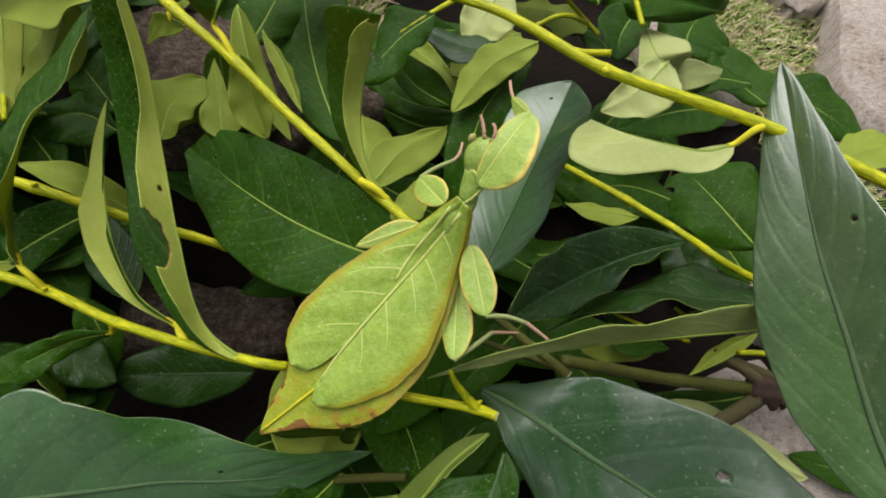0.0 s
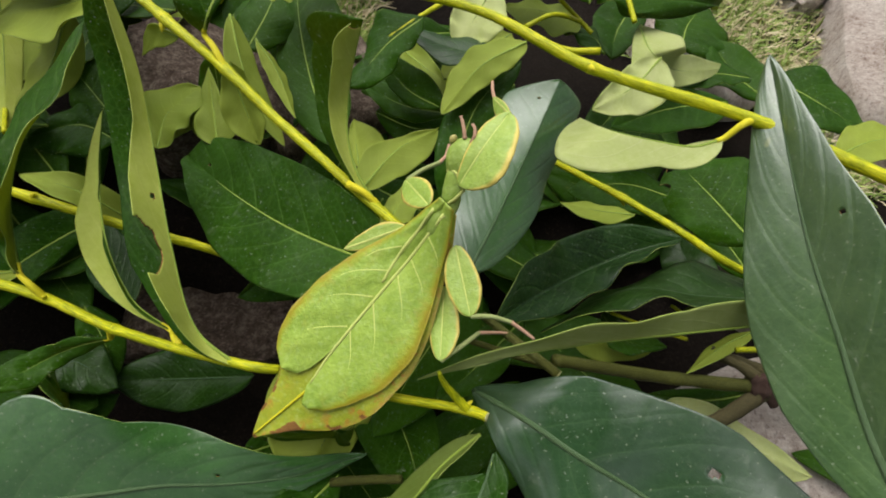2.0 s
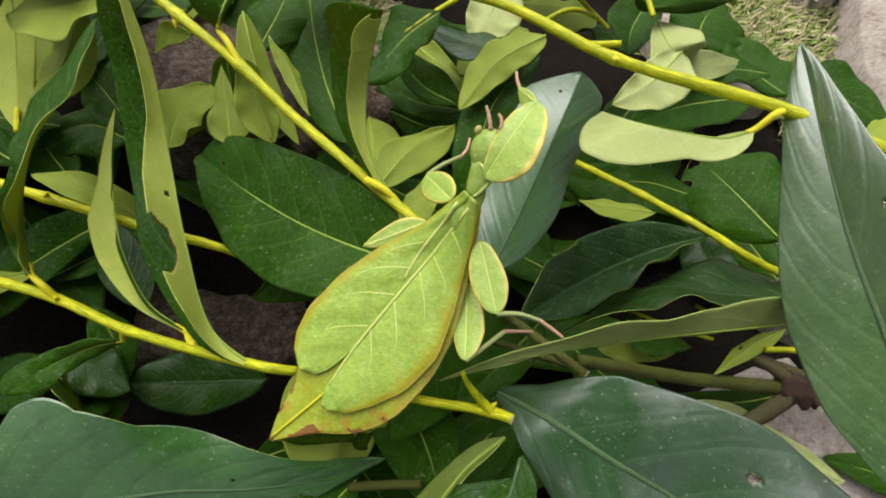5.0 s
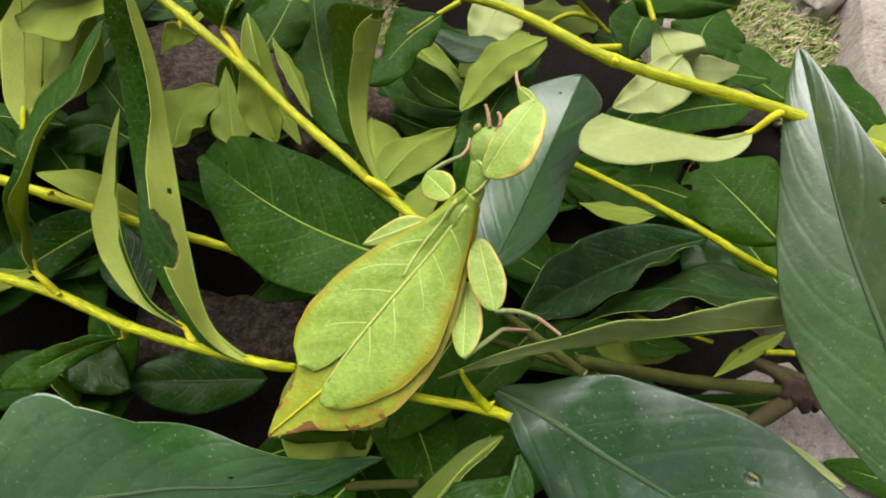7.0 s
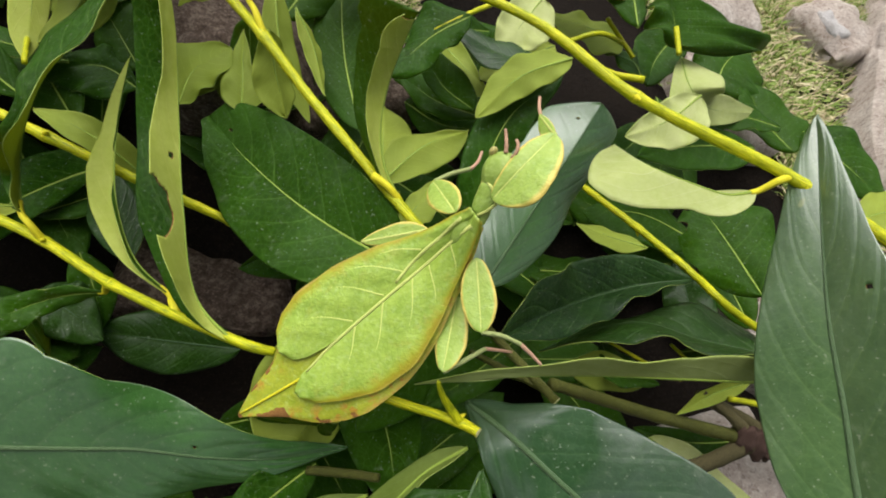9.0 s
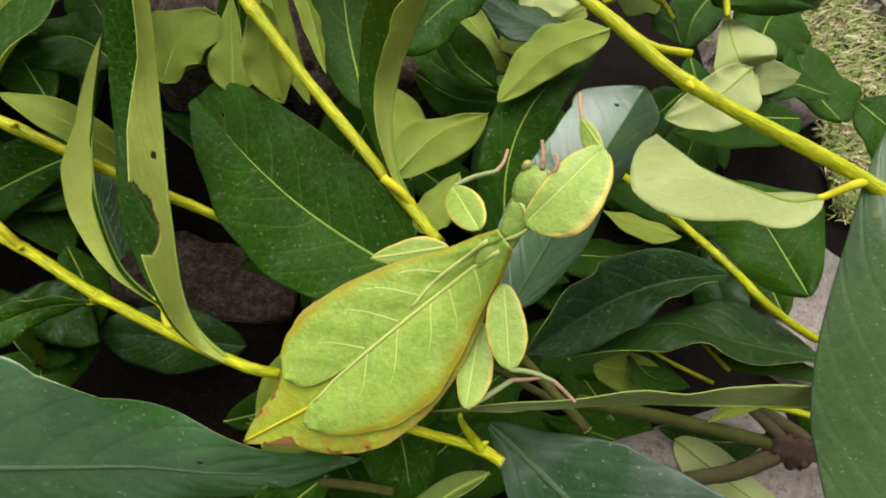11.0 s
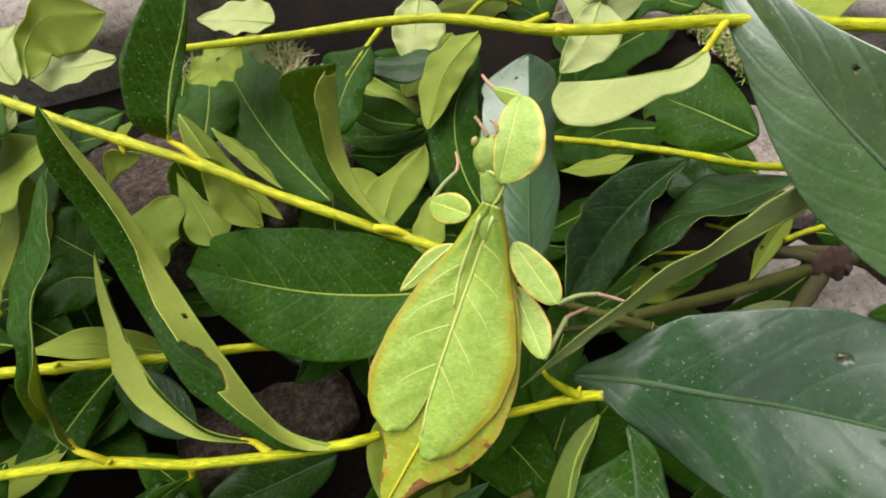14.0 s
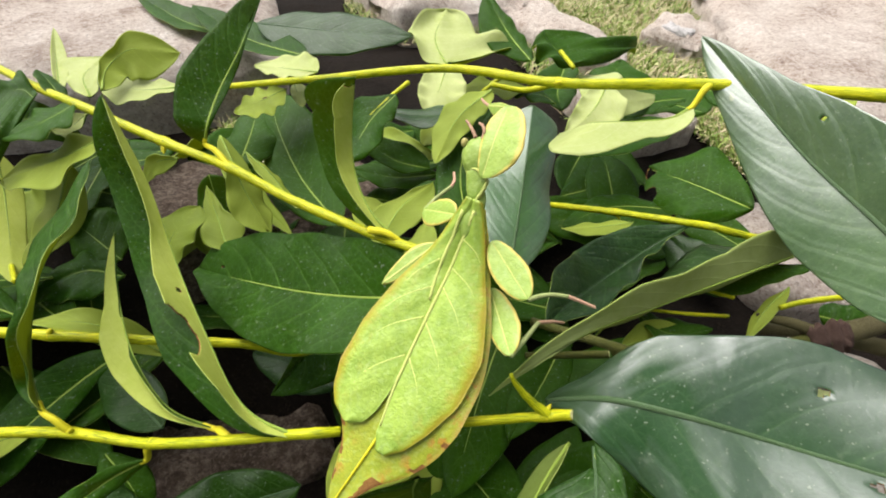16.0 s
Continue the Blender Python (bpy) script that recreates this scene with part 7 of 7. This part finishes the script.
leaf('G', [(-0.1325, 0.1747, -0.0081), (-0.1495, 0.1607, 0.0034), (-0.1666, 0.1467, 0.0099)], [(0.500, (0.0043, -0.0052, -0.0018))], [(0.500, (-0.0042, 0.0051, 0.0038))])
leaf('A', [(-0.1265, 0.0989, 0.0009), (-0.1474, 0.0884, 0.0068), (-0.1683, 0.0778, 0.0027)], [(0.500, (0.0037, -0.0073, -0.0046))], [(0.500, (-0.0038, 0.0075, 0.0067))])
leaf('A', [(-0.0919, 0.1626, -0.0091), (-0.1080, 0.1472, 0.0073), (-0.1240, 0.1317, 0.0118)], [(0.500, (-0.0045, 0.0047, 0.0030))], [(0.500, (0.0045, -0.0047, -0.0010))])
leaf('G', [(-0.1492, 0.1789, -0.0069), (-0.1459, 0.1605, 0.0064), (-0.1426, 0.1420, 0.0110)], [(0.500, (0.0069, 0.0012, -0.0031))], [(0.500, (-0.0066, -0.0012, 0.0050))])
leaf('A', [(-0.1218, 0.1701, 0.0018), (-0.1136, 0.1546, 0.0159), (-0.1054, 0.1390, 0.0203)], [(0.500, (-0.0062, -0.0033, -0.0040))], [(0.500, (0.0066, 0.0035, 0.0062))])
leaf('G', [(-0.0916, 0.0984, 0.0052), (-0.1086, 0.1154, 0.0067), (-0.1256, 0.1323, 0.0019)], [(0.500, (-0.0062, -0.0062, -0.0024))], [(0.500, (0.0066, 0.0066, 0.0045))])
leaf('A', [(-0.0973, 0.0723, -0.0054), (-0.1115, 0.0622, 0.0014), (-0.1258, 0.0520, 0.0034)], [(0.500, (-0.0043, 0.0060, 0.0005))], [(0.500, (0.0039, -0.0056, 0.0016))])
leaf('G', [(-0.0307, 0.1658, -0.0018), (-0.0476, 0.1704, 0.0079), (-0.0645, 0.1749, 0.0029)], [(0.500, (-0.0018, -0.0065, -0.0040))], [(0.500, (0.0017, 0.0064, 0.0060))])
leaf('B', [(-0.0590, 0.0582, 0.0060), (-0.0709, 0.0731, 0.0000), (-0.0874, 0.0944, -0.0060)], [(0.200, (-0.0041, -0.0033, -0.0013)), (0.500, (-0.0058, -0.0047, -0.0014)), (0.800, (-0.0036, -0.0029, -0.0012))], [(0.200, (0.0041, 0.0033, 0.0013)), (0.500, (0.0058, 0.0047, 0.0014)), (0.800, (0.0036, 0.0029, 0.0012))], gloss=2)
leaf('B', [(-0.0270, 0.0454, -0.0180), (-0.0496, 0.0442, -0.0200), (-0.0711, 0.0435, -0.0220)], [(0.200, (0.0004, -0.0068, -0.0024)), (0.500, (0.0006, -0.0098, -0.0030)), (0.800, (0.0004, -0.0061, -0.0022))], [(0.200, (-0.0004, 0.0068, 0.0024)), (0.500, (-0.0006, 0.0098, 0.0030)), (0.800, (-0.0004, 0.0061, 0.0022))], gloss=2)
leaf('B', [(-0.0811, 0.0640, -0.0120), (-0.0734, 0.0545, -0.0140), (-0.0674, 0.0440, -0.0180)], [(0.200, (0.0035, 0.0024, -0.0011)), (0.500, (0.0049, 0.0034, -0.0011)), (0.800, (0.0031, 0.0021, -0.0010))], [(0.200, (-0.0035, -0.0024, 0.0011)), (0.500, (-0.0049, -0.0034, 0.0011)), (0.800, (-0.0031, -0.0021, 0.0010))])
leaf('B', [(-0.0122, 0.0705, -0.0080), (-0.0259, 0.0820, -0.0100), (-0.0409, 0.0918, -0.0120)], [(0.200, (-0.0031, -0.0045, -0.0023)), (0.500, (-0.0045, -0.0064, -0.0028)), (0.800, (-0.0028, -0.0040, -0.0021))], [(0.200, (0.0031, 0.0045, 0.0023)), (0.500, (0.0045, 0.0064, 0.0028)), (0.800, (0.0028, 0.0040, 0.0021))], gloss=2)
leaf('F', [(0.1464, 0.0805, 0.0120), (0.1413, 0.0995, 0.0100), (0.1334, 0.1162, 0.0080)], [(0.200, (-0.0046, -0.0020, -0.0035)), (0.500, (-0.0066, -0.0028, -0.0046)), (0.800, (-0.0041, -0.0017, -0.0032))], [(0.200, (0.0046, 0.0020, 0.0035)), (0.500, (0.0066, 0.0028, 0.0046)), (0.800, (0.0041, 0.0017, 0.0032))])
leaf('F', [(0.1310, 0.0725, 0.0040), (0.1278, 0.0905, 0.0040), (0.1254, 0.1084, 0.0040)], [(0.200, (-0.0057, -0.0009, -0.0035)), (0.500, (-0.0082, -0.0013, -0.0045)), (0.800, (-0.0051, -0.0008, -0.0032))], [(0.200, (0.0057, 0.0009, 0.0035)), (0.500, (0.0082, 0.0013, 0.0045)), (0.800, (0.0051, 0.0008, 0.0032))], gloss=2)
leaf('B', [(-0.1233, 0.0696, -0.0100), (-0.1149, 0.0753, -0.0120), (-0.1041, 0.0805, -0.0140)], [(0.200, (-0.0025, 0.0049, 0.0003)), (0.500, (-0.0035, 0.0069, 0.0009)), (0.800, (-0.0022, 0.0043, 0.0002))], [(0.200, (0.0025, -0.0049, -0.0003)), (0.500, (0.0035, -0.0069, -0.0009)), (0.800, (0.0022, -0.0043, -0.0002))], pale=3)
leaf('B', [(-0.1089, 0.0380, -0.0120), (-0.0954, 0.0405, -0.0140), (-0.0848, 0.0464, -0.0180)], [(0.200, (-0.0019, 0.0060, -0.0003)), (0.500, (-0.0027, 0.0085, 0.0000)), (0.800, (-0.0017, 0.0053, -0.0004))], [(0.200, (0.0019, -0.0060, 0.0003)), (0.500, (0.0027, -0.0085, -0.0000)), (0.800, (0.0017, -0.0053, 0.0004))])
leaf('C', [(0.0328, -0.0099, 0.0000), (0.0401, -0.0205, -0.0040), (0.0484, -0.0347, -0.0060)], [(0.200, (0.0071, 0.0044, -0.0006)), (0.500, (0.0102, 0.0063, -0.0004)), (0.800, (0.0063, 0.0039, -0.0007))], [(0.200, (-0.0071, -0.0044, 0.0006)), (0.500, (-0.0102, -0.0063, 0.0004)), (0.800, (-0.0063, -0.0039, 0.0007))])
leaf('B', [(-0.0900, 0.0430, -0.0100), (-0.0784, 0.0461, -0.0120), (-0.0644, 0.0390, -0.0140)], [(0.200, (0.0011, 0.0062, -0.0005)), (0.500, (0.0015, 0.0088, -0.0002)), (0.800, (0.0009, 0.0055, -0.0005))], [(0.200, (-0.0011, -0.0062, 0.0005)), (0.500, (-0.0015, -0.0088, 0.0002)), (0.800, (-0.0009, -0.0055, 0.0005))], gloss=2)
knot("F", (0.1202, 0.0355, 0.0303), (0.0275, -0.0030, 0.0047), 0.0042, 4)



# ---- leaf insect ----
def insect():
    root = thing("leaf_insect", (0.0223, 0.0565, 0.069), "green leaf insect with veined wings and browning edges on leaves", "insect")
    X, Y, Z = (np.array(v) for v in ((0.6822, -0.7303, 0.0366), (0.573, 0.565, 0.5937), (-0.4543, -0.3841, 0.8038)))
    O = np.array((0.0223, 0.0565, 0.069))

    def rise(y):
        """How far the back stands above the flat of the wings (mm)."""
        return 5.2 * np.clip((y + 16) / 16, 0, 1.3) ** 2

    def w(x, y, z=0.0):
        """Insect millimetres (x to its right, y ahead, z up from its back) to the world."""
        z = z + rise(y)
        return O + 0.001 * (np.multiply.outer(x, X) + np.multiply.outer(y, Y) + np.multiply.outer(z, Z))

    def sheet(name, ys, left, right, mats, zfun, thick, parent, label="", nu=70, nv=26, swap=None, mirror=False):
        """A flat part with outlines left(y) and right(y), its thickness and its arch."""
        t = np.linspace(0, 1, nu + 1)
        yy = np.interp(t, np.linspace(0, 1, len(ys)), ys)
        order = np.argsort(ys)
        lx = np.interp(yy, np.array(ys)[order], np.array(left)[order])
        rx = np.interp(yy, np.array(ys)[order], np.array(right)[order])
        ker = np.array((1, 2, 3, 2, 1)) / 9
        lx = np.convolve(np.pad(lx, 2, mode="edge"), ker, "valid")
        rx = np.convolve(np.pad(rx, 2, mode="edge"), ker, "valid")
        s = np.linspace(0, 1, nv + 1)
        top, low, uv = [], [], []
        for i in range(nu + 1):
            for j in range(nv + 1):
                x = lx[i] + (rx[i] - lx[i]) * s[j]
                z = zfun(x, yy[i], s[j], (ys[0] - yy[i]) / (ys[0] - ys[-1]))
                e = math.sqrt(max(0.0, 1 - (2 * s[j] - 1) ** 8))
                top.append(w(x, yy[i], z + thick * 0.5 * e))
                low.append(w(x, yy[i], z - thick * 0.5 * e))
                uv.append((t[i], 1 - s[j] if mirror else s[j]))
        verts = top + low
        c, base = nv + 1, (nu + 1) * (nv + 1)
        faces, idx = [], []
        for i in range(nu):
            for j in range(nv):
                a, b, d, f = i * c + j, i * c + j + 1, (i + 1) * c + j + 1, (i + 1) * c + j
                k = swap(t[i], s[j]) if swap else 0
                faces += [(a, f, d, b), (base + b, base + d, base + f, base + a)]
                idx += [k, k]
        ring = [i * c for i in range(nu + 1)] + [nu * c + j for j in range(1, nv + 1)] + [i * c + nv for i in range(nu - 1, -1, -1)] + [j for j in range(nv - 1, 0, -1)]
        for a, b in zip(ring, ring[1:] + ring[:1]):
            faces.append((a, base + a, base + b, b))
            idx.append(0)
        return part(name, (verts, faces, idx, uv + uv), mats, parent, label)

    # abdomen
    ys = [1, -3, -10, -20, -30, -40, -46, -50, -53, -57, -61, -64, -66.4]
    la = [-2.2, -4, -6.2, -10.4, -13.2, -14.2, -12.2, -8.0, -5.4, -3.9, -2.9, -1.8, -0.6]
    ra = [2.2, 4.2, 7.6, 13.2, 16.2, 16.4, 14.6, 12.6, 10.4, 6.2, 3.6, 1.6, 0.3]
    rng = np.random.RandomState(5)
    patch = lambda t, s: 1 if (abs(2 * s - 1) > 0.90 + 0.06 * math.sin(31 * t + 5 * s) and t > 0.45 and math.sin(t * 57) > 0.1) or (t > 0.965) or (0.72 < t < 0.86 and s > 0.80 + 0.05 * math.sin(40 * t)) else 0
    abdomen = sheet("abdomen", ys, la, ra, [ABDOMEN, BROWN_SPOT], lambda x, y, s, t: -1.0 + 0.9 * (1 - (2 * s - 1) ** 2) * (1 - t) - 0.5 * math.sin(3 * t * 6.28) * abs(2 * s - 1) ** 3, 0.9, root, "yellow-green abdomen with brown withered edges", swap=patch)
    rib_y = np.linspace(-48, -65.5, 14)
    part("abdomen_rib", tube(w(np.interp(rib_y, [-65.5, -48], [-0.3, 2.2]), rib_y, np.full(14, -0.15)), np.linspace(0.00034, 0.0002, 14), 7), [PETIOLE], abdomen, "yellow midline of the abdomen")

    # forewings
    yl = [1.5, -2, -9, -19, -29.5, -40, -45, -48, -49.6]
    ll = [-2.0, -3.6, -5.9, -10.2, -12.9, -13.2, -11.8, -9.6, -6.2]
    lr = [0.4, 0.0, -0.2, -0.3, 0.1, 0.3, -0.6, -2.0, -4.6]
    dome = lambda x, y, s, t: 0.75 + 0.9 * math.sin(math.pi * s) * (1 - 0.4 * t) + 0.22 * math.sin(2 * math.pi * (5.2 * t + 1.5 * s)) * s * (1 - s) * 3
    lw = sheet("forewing", yl, ll, lr, [WING], dome, 0.35, root, "leaf-green left forewing with pale veins", mirror=True)
    yr = [1.5, -3, -10.5, -17.5, -26, -35.5, -43, -48, -50.8]
    rl = [-0.4, -0.3, -0.2, 0.0, 0.4, 0.9, 1.1, 1.6, 3.2]
    rr_ = [2.0, 4.0, 7.2, 11.0, 14.6, 14.4, 11.4, 8.6, 5.6]
    rw = sheet("forewing", yr, rl, rr_, [WING], lambda x, y, s, t: dome(x, y, 1 - s, t) + 0.25, 0.35, root, "leaf-green right forewing with pale veins")

    def vein(name, pts, r0, r1, parent, z0):
        p = np.array(pts, float)
        q = spline(np.c_[p, np.zeros(len(p))], 22)
        t = np.interp(-q[:, 1], [-1.5, 49.6 if parent is lw else 50.8], [0, 1])
        side = -1 if parent is lw else 1
        lim_l, lim_r = (np.interp(-q[:, 1], -np.array(yl), ll), np.interp(-q[:, 1], -np.array(yl), lr)) if parent is lw else (np.interp(-q[:, 1], -np.array(yr), rl), np.interp(-q[:, 1], -np.array(yr), rr_))
        s = np.clip((q[:, 0] - lim_l) / np.maximum(lim_r - lim_l, 0.1), 0, 1)
        s = s if parent is lw else 1 - s
        z = np.array([dome(0, 0, a, b) for a, b in zip(s, t)]) + (0.0 if parent is lw else 0.25) + 0.10 + z0
        part(name, tube(w(q[:, 0], q[:, 1], z), np.linspace(r0, r1, 22) * 0.001, 7), [VEIN], parent)

    vein("main_vein", [(-1.6, -1), (-2.2, -8), (-2.3, -14), (-1.2, -20)], 0.40, 0.34, lw, -0.05)
    for a, b, c in (((-2.9, -11.5), (-6.4, -15.8), (-8.6, -20.9)), ((-1.8, -17.2), (-7.4, -22.6), (-11.0, -29.1)), ((-0.6, -23.6), (-6.8, -28.9), (-11.6, -36.5)), ((-0.5, -32.2), (-5.2, -37.2), (-9.4, -44.0))):
        vein("side_vein", [a, b, c], 0.22, 0.10, lw, -0.05)
    vein("main_vein", [(1.0, -0.4), (0.1, -6.6), (-0.1, -13.8), (0.1, -24.3), (0.5, -34.2), (1.0, -41.0), (2.0, -46.5)], 0.42, 0.30, rw, -0.04)
    for a, b, c in (((0.4, -6.0), (4.2, -7.6), (6.8, -10.6)), ((0.4, -12.2), (5.6, -14.2), (10.2, -18.4)), ((0.4, -16.6), (6.1, -20.7), (11.6, -28.1)), ((0.4, -24.5), (6.4, -29.6), (11.6, -38.0)), ((0.7, -32.3), (5.4, -36.7), (8.4, -44.0))):
        vein("side_vein", [a, b, c], 0.22, 0.09, rw, -0.06)

    def ellipsoid(name, c, axes, mat, label="", seg=22, rings=14, parent=root, bumps=0.02, seed=1):
        """axes: three half-axis vectors in insect millimetres."""
        verts, uv, faces = [], [], []
        r_ = np.random.RandomState(seed)
        for i in range(rings + 1):
            th = math.pi * i / rings
            for k in range(seg):
                ph = 2 * math.pi * k / seg
                d = 1 + bumps * math.sin(3 * ph + 4 * th) + bumps * 0.6 * math.sin(7 * ph)
                v = np.array(c, float) + np.array(axes[0]) * math.sin(th) * math.cos(ph) * d + np.array(axes[1]) * math.cos(th) * d + np.array(axes[2]) * math.sin(th) * math.sin(ph) * d
                verts.append(O + 0.001 * (v[0] * X + v[1] * Y + v[2] * Z))
                uv.append((i / rings, 0.5))
        for i in range(rings):
            for k in range(seg):
                faces.append((i * seg + k, (i + 1) * seg + k, (i + 1) * seg + (k + 1) % seg, i * seg + (k + 1) % seg))
        return part(name, (verts, faces, [0] * len(faces), uv), [mat], parent, label)

    def at(p):
        return O + 0.001 * (p[0] * X + p[1] * Y + p[2] * Z)

    thorax = ellipsoid("thorax", (0.0, -0.6, 4.6), ((2.2, 0, 0), (-0.2, 5.2, 1.6), (0, -0.5, 1.6)), HEAD)
    # prothorax: a flat shield, wider ahead
    ys_, hw, zz = np.linspace(1.6, 7.0, 12), np.interp(np.linspace(0, 1, 12), [0, 0.25, 0.8, 1], [1.2, 1.9, 2.7, 1.7]), np.linspace(6.4, 8.4, 12)
    verts, uv, faces = [], [], []
    for i in range(12):
        for k in range(16):
            a_ = 2 * math.pi * k / 16
            verts.append(O + 0.001 * ((-1.0 - 0.16 * (ys_[i] - 4) + hw[i] * math.cos(a_)) * X + ys_[i] * Y + (zz[i] + 1.0 * math.sin(a_)) * Z))
            uv.append((i / 11, 0.5 + 0.5 * math.cos(a_)))
    for i in range(11):
        for k in range(16):
            faces.append((i * 16 + k, i * 16 + (k + 1) % 16, (i + 1) * 16 + (k + 1) % 16, (i + 1) * 16 + k))
    faces += [tuple(range(16))[::-1], tuple(11 * 16 + k for k in range(16))]
    prothorax = part("prothorax", (verts, faces, [0] * len(faces), uv), [HEAD], root, "small green shield behind the head")
    part("collar", tube(spline([at(p) for p in ((-4.2, 6.2, 7.6), (-2.6, 6.9, 9.0), (-0.6, 6.6, 9.4), (1.2, 5.6, 8.8))], 12), np.full(12, 0.0003), 7), [VEIN], prothorax, "yellow ridge across the shield")
    part("shield_edge", tube(spline([at(p) for p in ((1.2, 5.8, 8.6), (0.9, 3.6, 7.8), (0.2, 1.6, 7.0))], 10), np.full(10, 0.00032), 7), [VEIN], prothorax)
    head = ellipsoid("head", (-3.2, 9.6, 8.4), ((3.3, 0.6, 0.2), (-0.9, 3.7, 1.3), (0.1, -0.5, 2.0)), HEAD, "rounded green head")
    for sx in (-1, 1):
        ellipsoid("eye", (-4.2 + sx * 2.5, 11.6 + sx * 0.4, 9.6), ((0.7, 0, 0), (0, 0.9, 0.2), (0, 0, 0.8)), EYE_MAT, parent=head)
    for pts in (((-4.6, 12.6, 10.4), (-5.6, 13.6, 10.8), (-7.0, 14.6, 10.8), (-8.0, 15.2, 10.9)), ((-3.0, 12.8, 10.6), (-3.2, 14.2, 11.3), (-4.2, 15.2, 11.3), (-5.0, 15.4, 11.2))):
        part("antenna", tube(spline([at(p) for p in pts], 14), np.linspace(0.00040, 0.00026, 14) * (1 + 0.2 * np.sin(np.arange(14) * 2.1)), 7), [PINK], head, "short pinkish beaded feeler")
    part("mouth", tube([at(p) for p in ((-3.0, 12.4, 9.0), (-2.4, 13.2, 9.2), (-1.9, 13.0, 9.4), (-1.6, 11.6, 9.2))], [0.0005, 0.0006, 0.0005, 0.0003], 7), [PINK], head)

    def lobe(name, base, knee, left, right, parent, mat=LOBE, bow=(0, 0, 0), power=0.6, label=""):
        mid = (np.array(base, float) + np.array(knee, float)) / 2 + np.array(bow, float)
        M = lambda v: 0.001 * (v[0] * X + v[1] * Y + v[2] * Z)
        geo, R, N = blade([at(base), at(mid), at(knee)], [(0.3, M(left[0])), (0.65, M(left[1]))], [(0.3, M(right[0])), (0.65, M(right[1]))], 34, 9, 0.0006, 1.0, power, 0.05, 0.012, 5, 3)
        ob = part(name, geo, [mat, mat, mat, mat], parent, label)
        part("leg_ridge", tube(R[1:-1], np.linspace(0.00042, 0.00036, len(R) - 2), 7), [VEIN], ob)
        return ob

    def limb(name, pts, r0, r1, parent, mat=LIMB, label=""):
        n = 18
        return part(name, tube(spline([at(p) for p in pts], n), np.linspace(r0, r1, n) * 0.001, 8, 0.08), [mat], parent, label)

    # right fore leg: broad lobed thigh beside the head
    leg = lobe("fore_thigh", (0.4, 5.6, 9.4), (-1.6, 21.3, 9.6), ((-2.2, -0.6, 0.0), (-3.0, 0.0, -0.4)), ((6.6, 0.2, 2.6), (5.4, 1.2, 2.2)), root, bow=(0.3, 0, 1.6), power=0.5, label="broad leaf-like fore thigh with a yellow rim")
    shin = lobe("fore_shin", (-1.6, 21.3, 9.4), (-8.2, 22.6, 4.6), ((1.0, -2.0, -0.4), (0.8, -2.0, -0.4)), ((0.0, 0.7, 0.2), (0.0, 0.7, 0.2)), root, power=0.6, label="small lobed fore shin")
    limb("foot", ((-8.2, 22.6, 4.6), (-10.6, 24.0, 2.6), (-12.8, 25.6, 0.4)), 0.35, 0.3, shin, PINK, "pinkish foot")
    # left fore leg
    lobe("fore_thigh", (-4.6, -1.6, 1.6), (-15.8, -1.8, -6.2), ((-1.0, -3.2, -0.6), (-0.6, -3.6, -0.8)), ((0.4, 3.0, 0.8), (0.8, 3.2, 0.8)), root, power=0.45, label="rounded leaf-like fore thigh")
    shin = limb("fore_shin", ((-16.2, -1.6, -7.0), (-15.4, 2.4, -8.0), (-13.6, 6.3, -8.4)), 0.55, 0.5, root)
    limb("foot", ((-13.6, 6.3, -8.4), (-14.4, 8.4, -10), (-16.4, 10.8, -11.8)), 0.42, 0.3, shin, PINK)
    # left middle leg
    lobe("middle_thigh", (-6.2, -8.4, -0.8), (-13.6, -21.8, -0.6), ((-2.0, 1.6, 0.3), (-1.6, 1.4, 0.3)), ((1.6, -1.2, -0.3), (1.4, -1.0, -0.2)), root, power=0.7, label="leaf-like middle thigh half under the wing")
    # right middle leg
    leg = lobe("middle_thigh", (5.4, -3.8, 1.6), (17.4, -11.4, 2.6), ((1.3, 2.4, 0.2), (1.9, 2.8, 0.2)), ((-1.7, -2.7, 0.3), (-1.7, -2.9, 0.3)), root, power=0.48, label="leaf-like middle thigh with a yellow rim")
    shin = limb("middle_shin", ((17.4, -11.4, 2.6), (20.2, -8.8, 1.2), (23.4, -7.2, -0.8)), 0.50, 0.42, root)
    limb("foot", ((23.4, -7.2, -0.8), (26.0, -6.9, -2.0), (28.6, -6.7, -3.0)), 0.42, 0.3, shin, PINK)
    # right hind leg
    lobe("hind_thigh", (8.1, -12.2, -3.6), (18.8, -22.4, 0.6), ((1.8, 2.4, 0.6), (2.5, 2.8, 0.6)), ((-1.8, -2.4, -0.4), (-1.6, -2.2, -0.2)), root, power=0.5, label="leaf-like hind thigh with a yellow rim")
    shin = limb("hind_shin", ((18.8, -22.4, 0.6), (19.4, -18.0, -2.0), (19.8, -14.0, -4.6)), 0.58, 0.46, root)
    limb("foot", ((19.8, -14.0, -4.6), (21.6, -12.4, -8.0), (23.2, -11.2, -12.2)), 0.4, 0.3, shin, PINK)
    return root


insect()


def motions():
    """Nothing but the camera moves: the insect sits still on its leaves."""


motions()
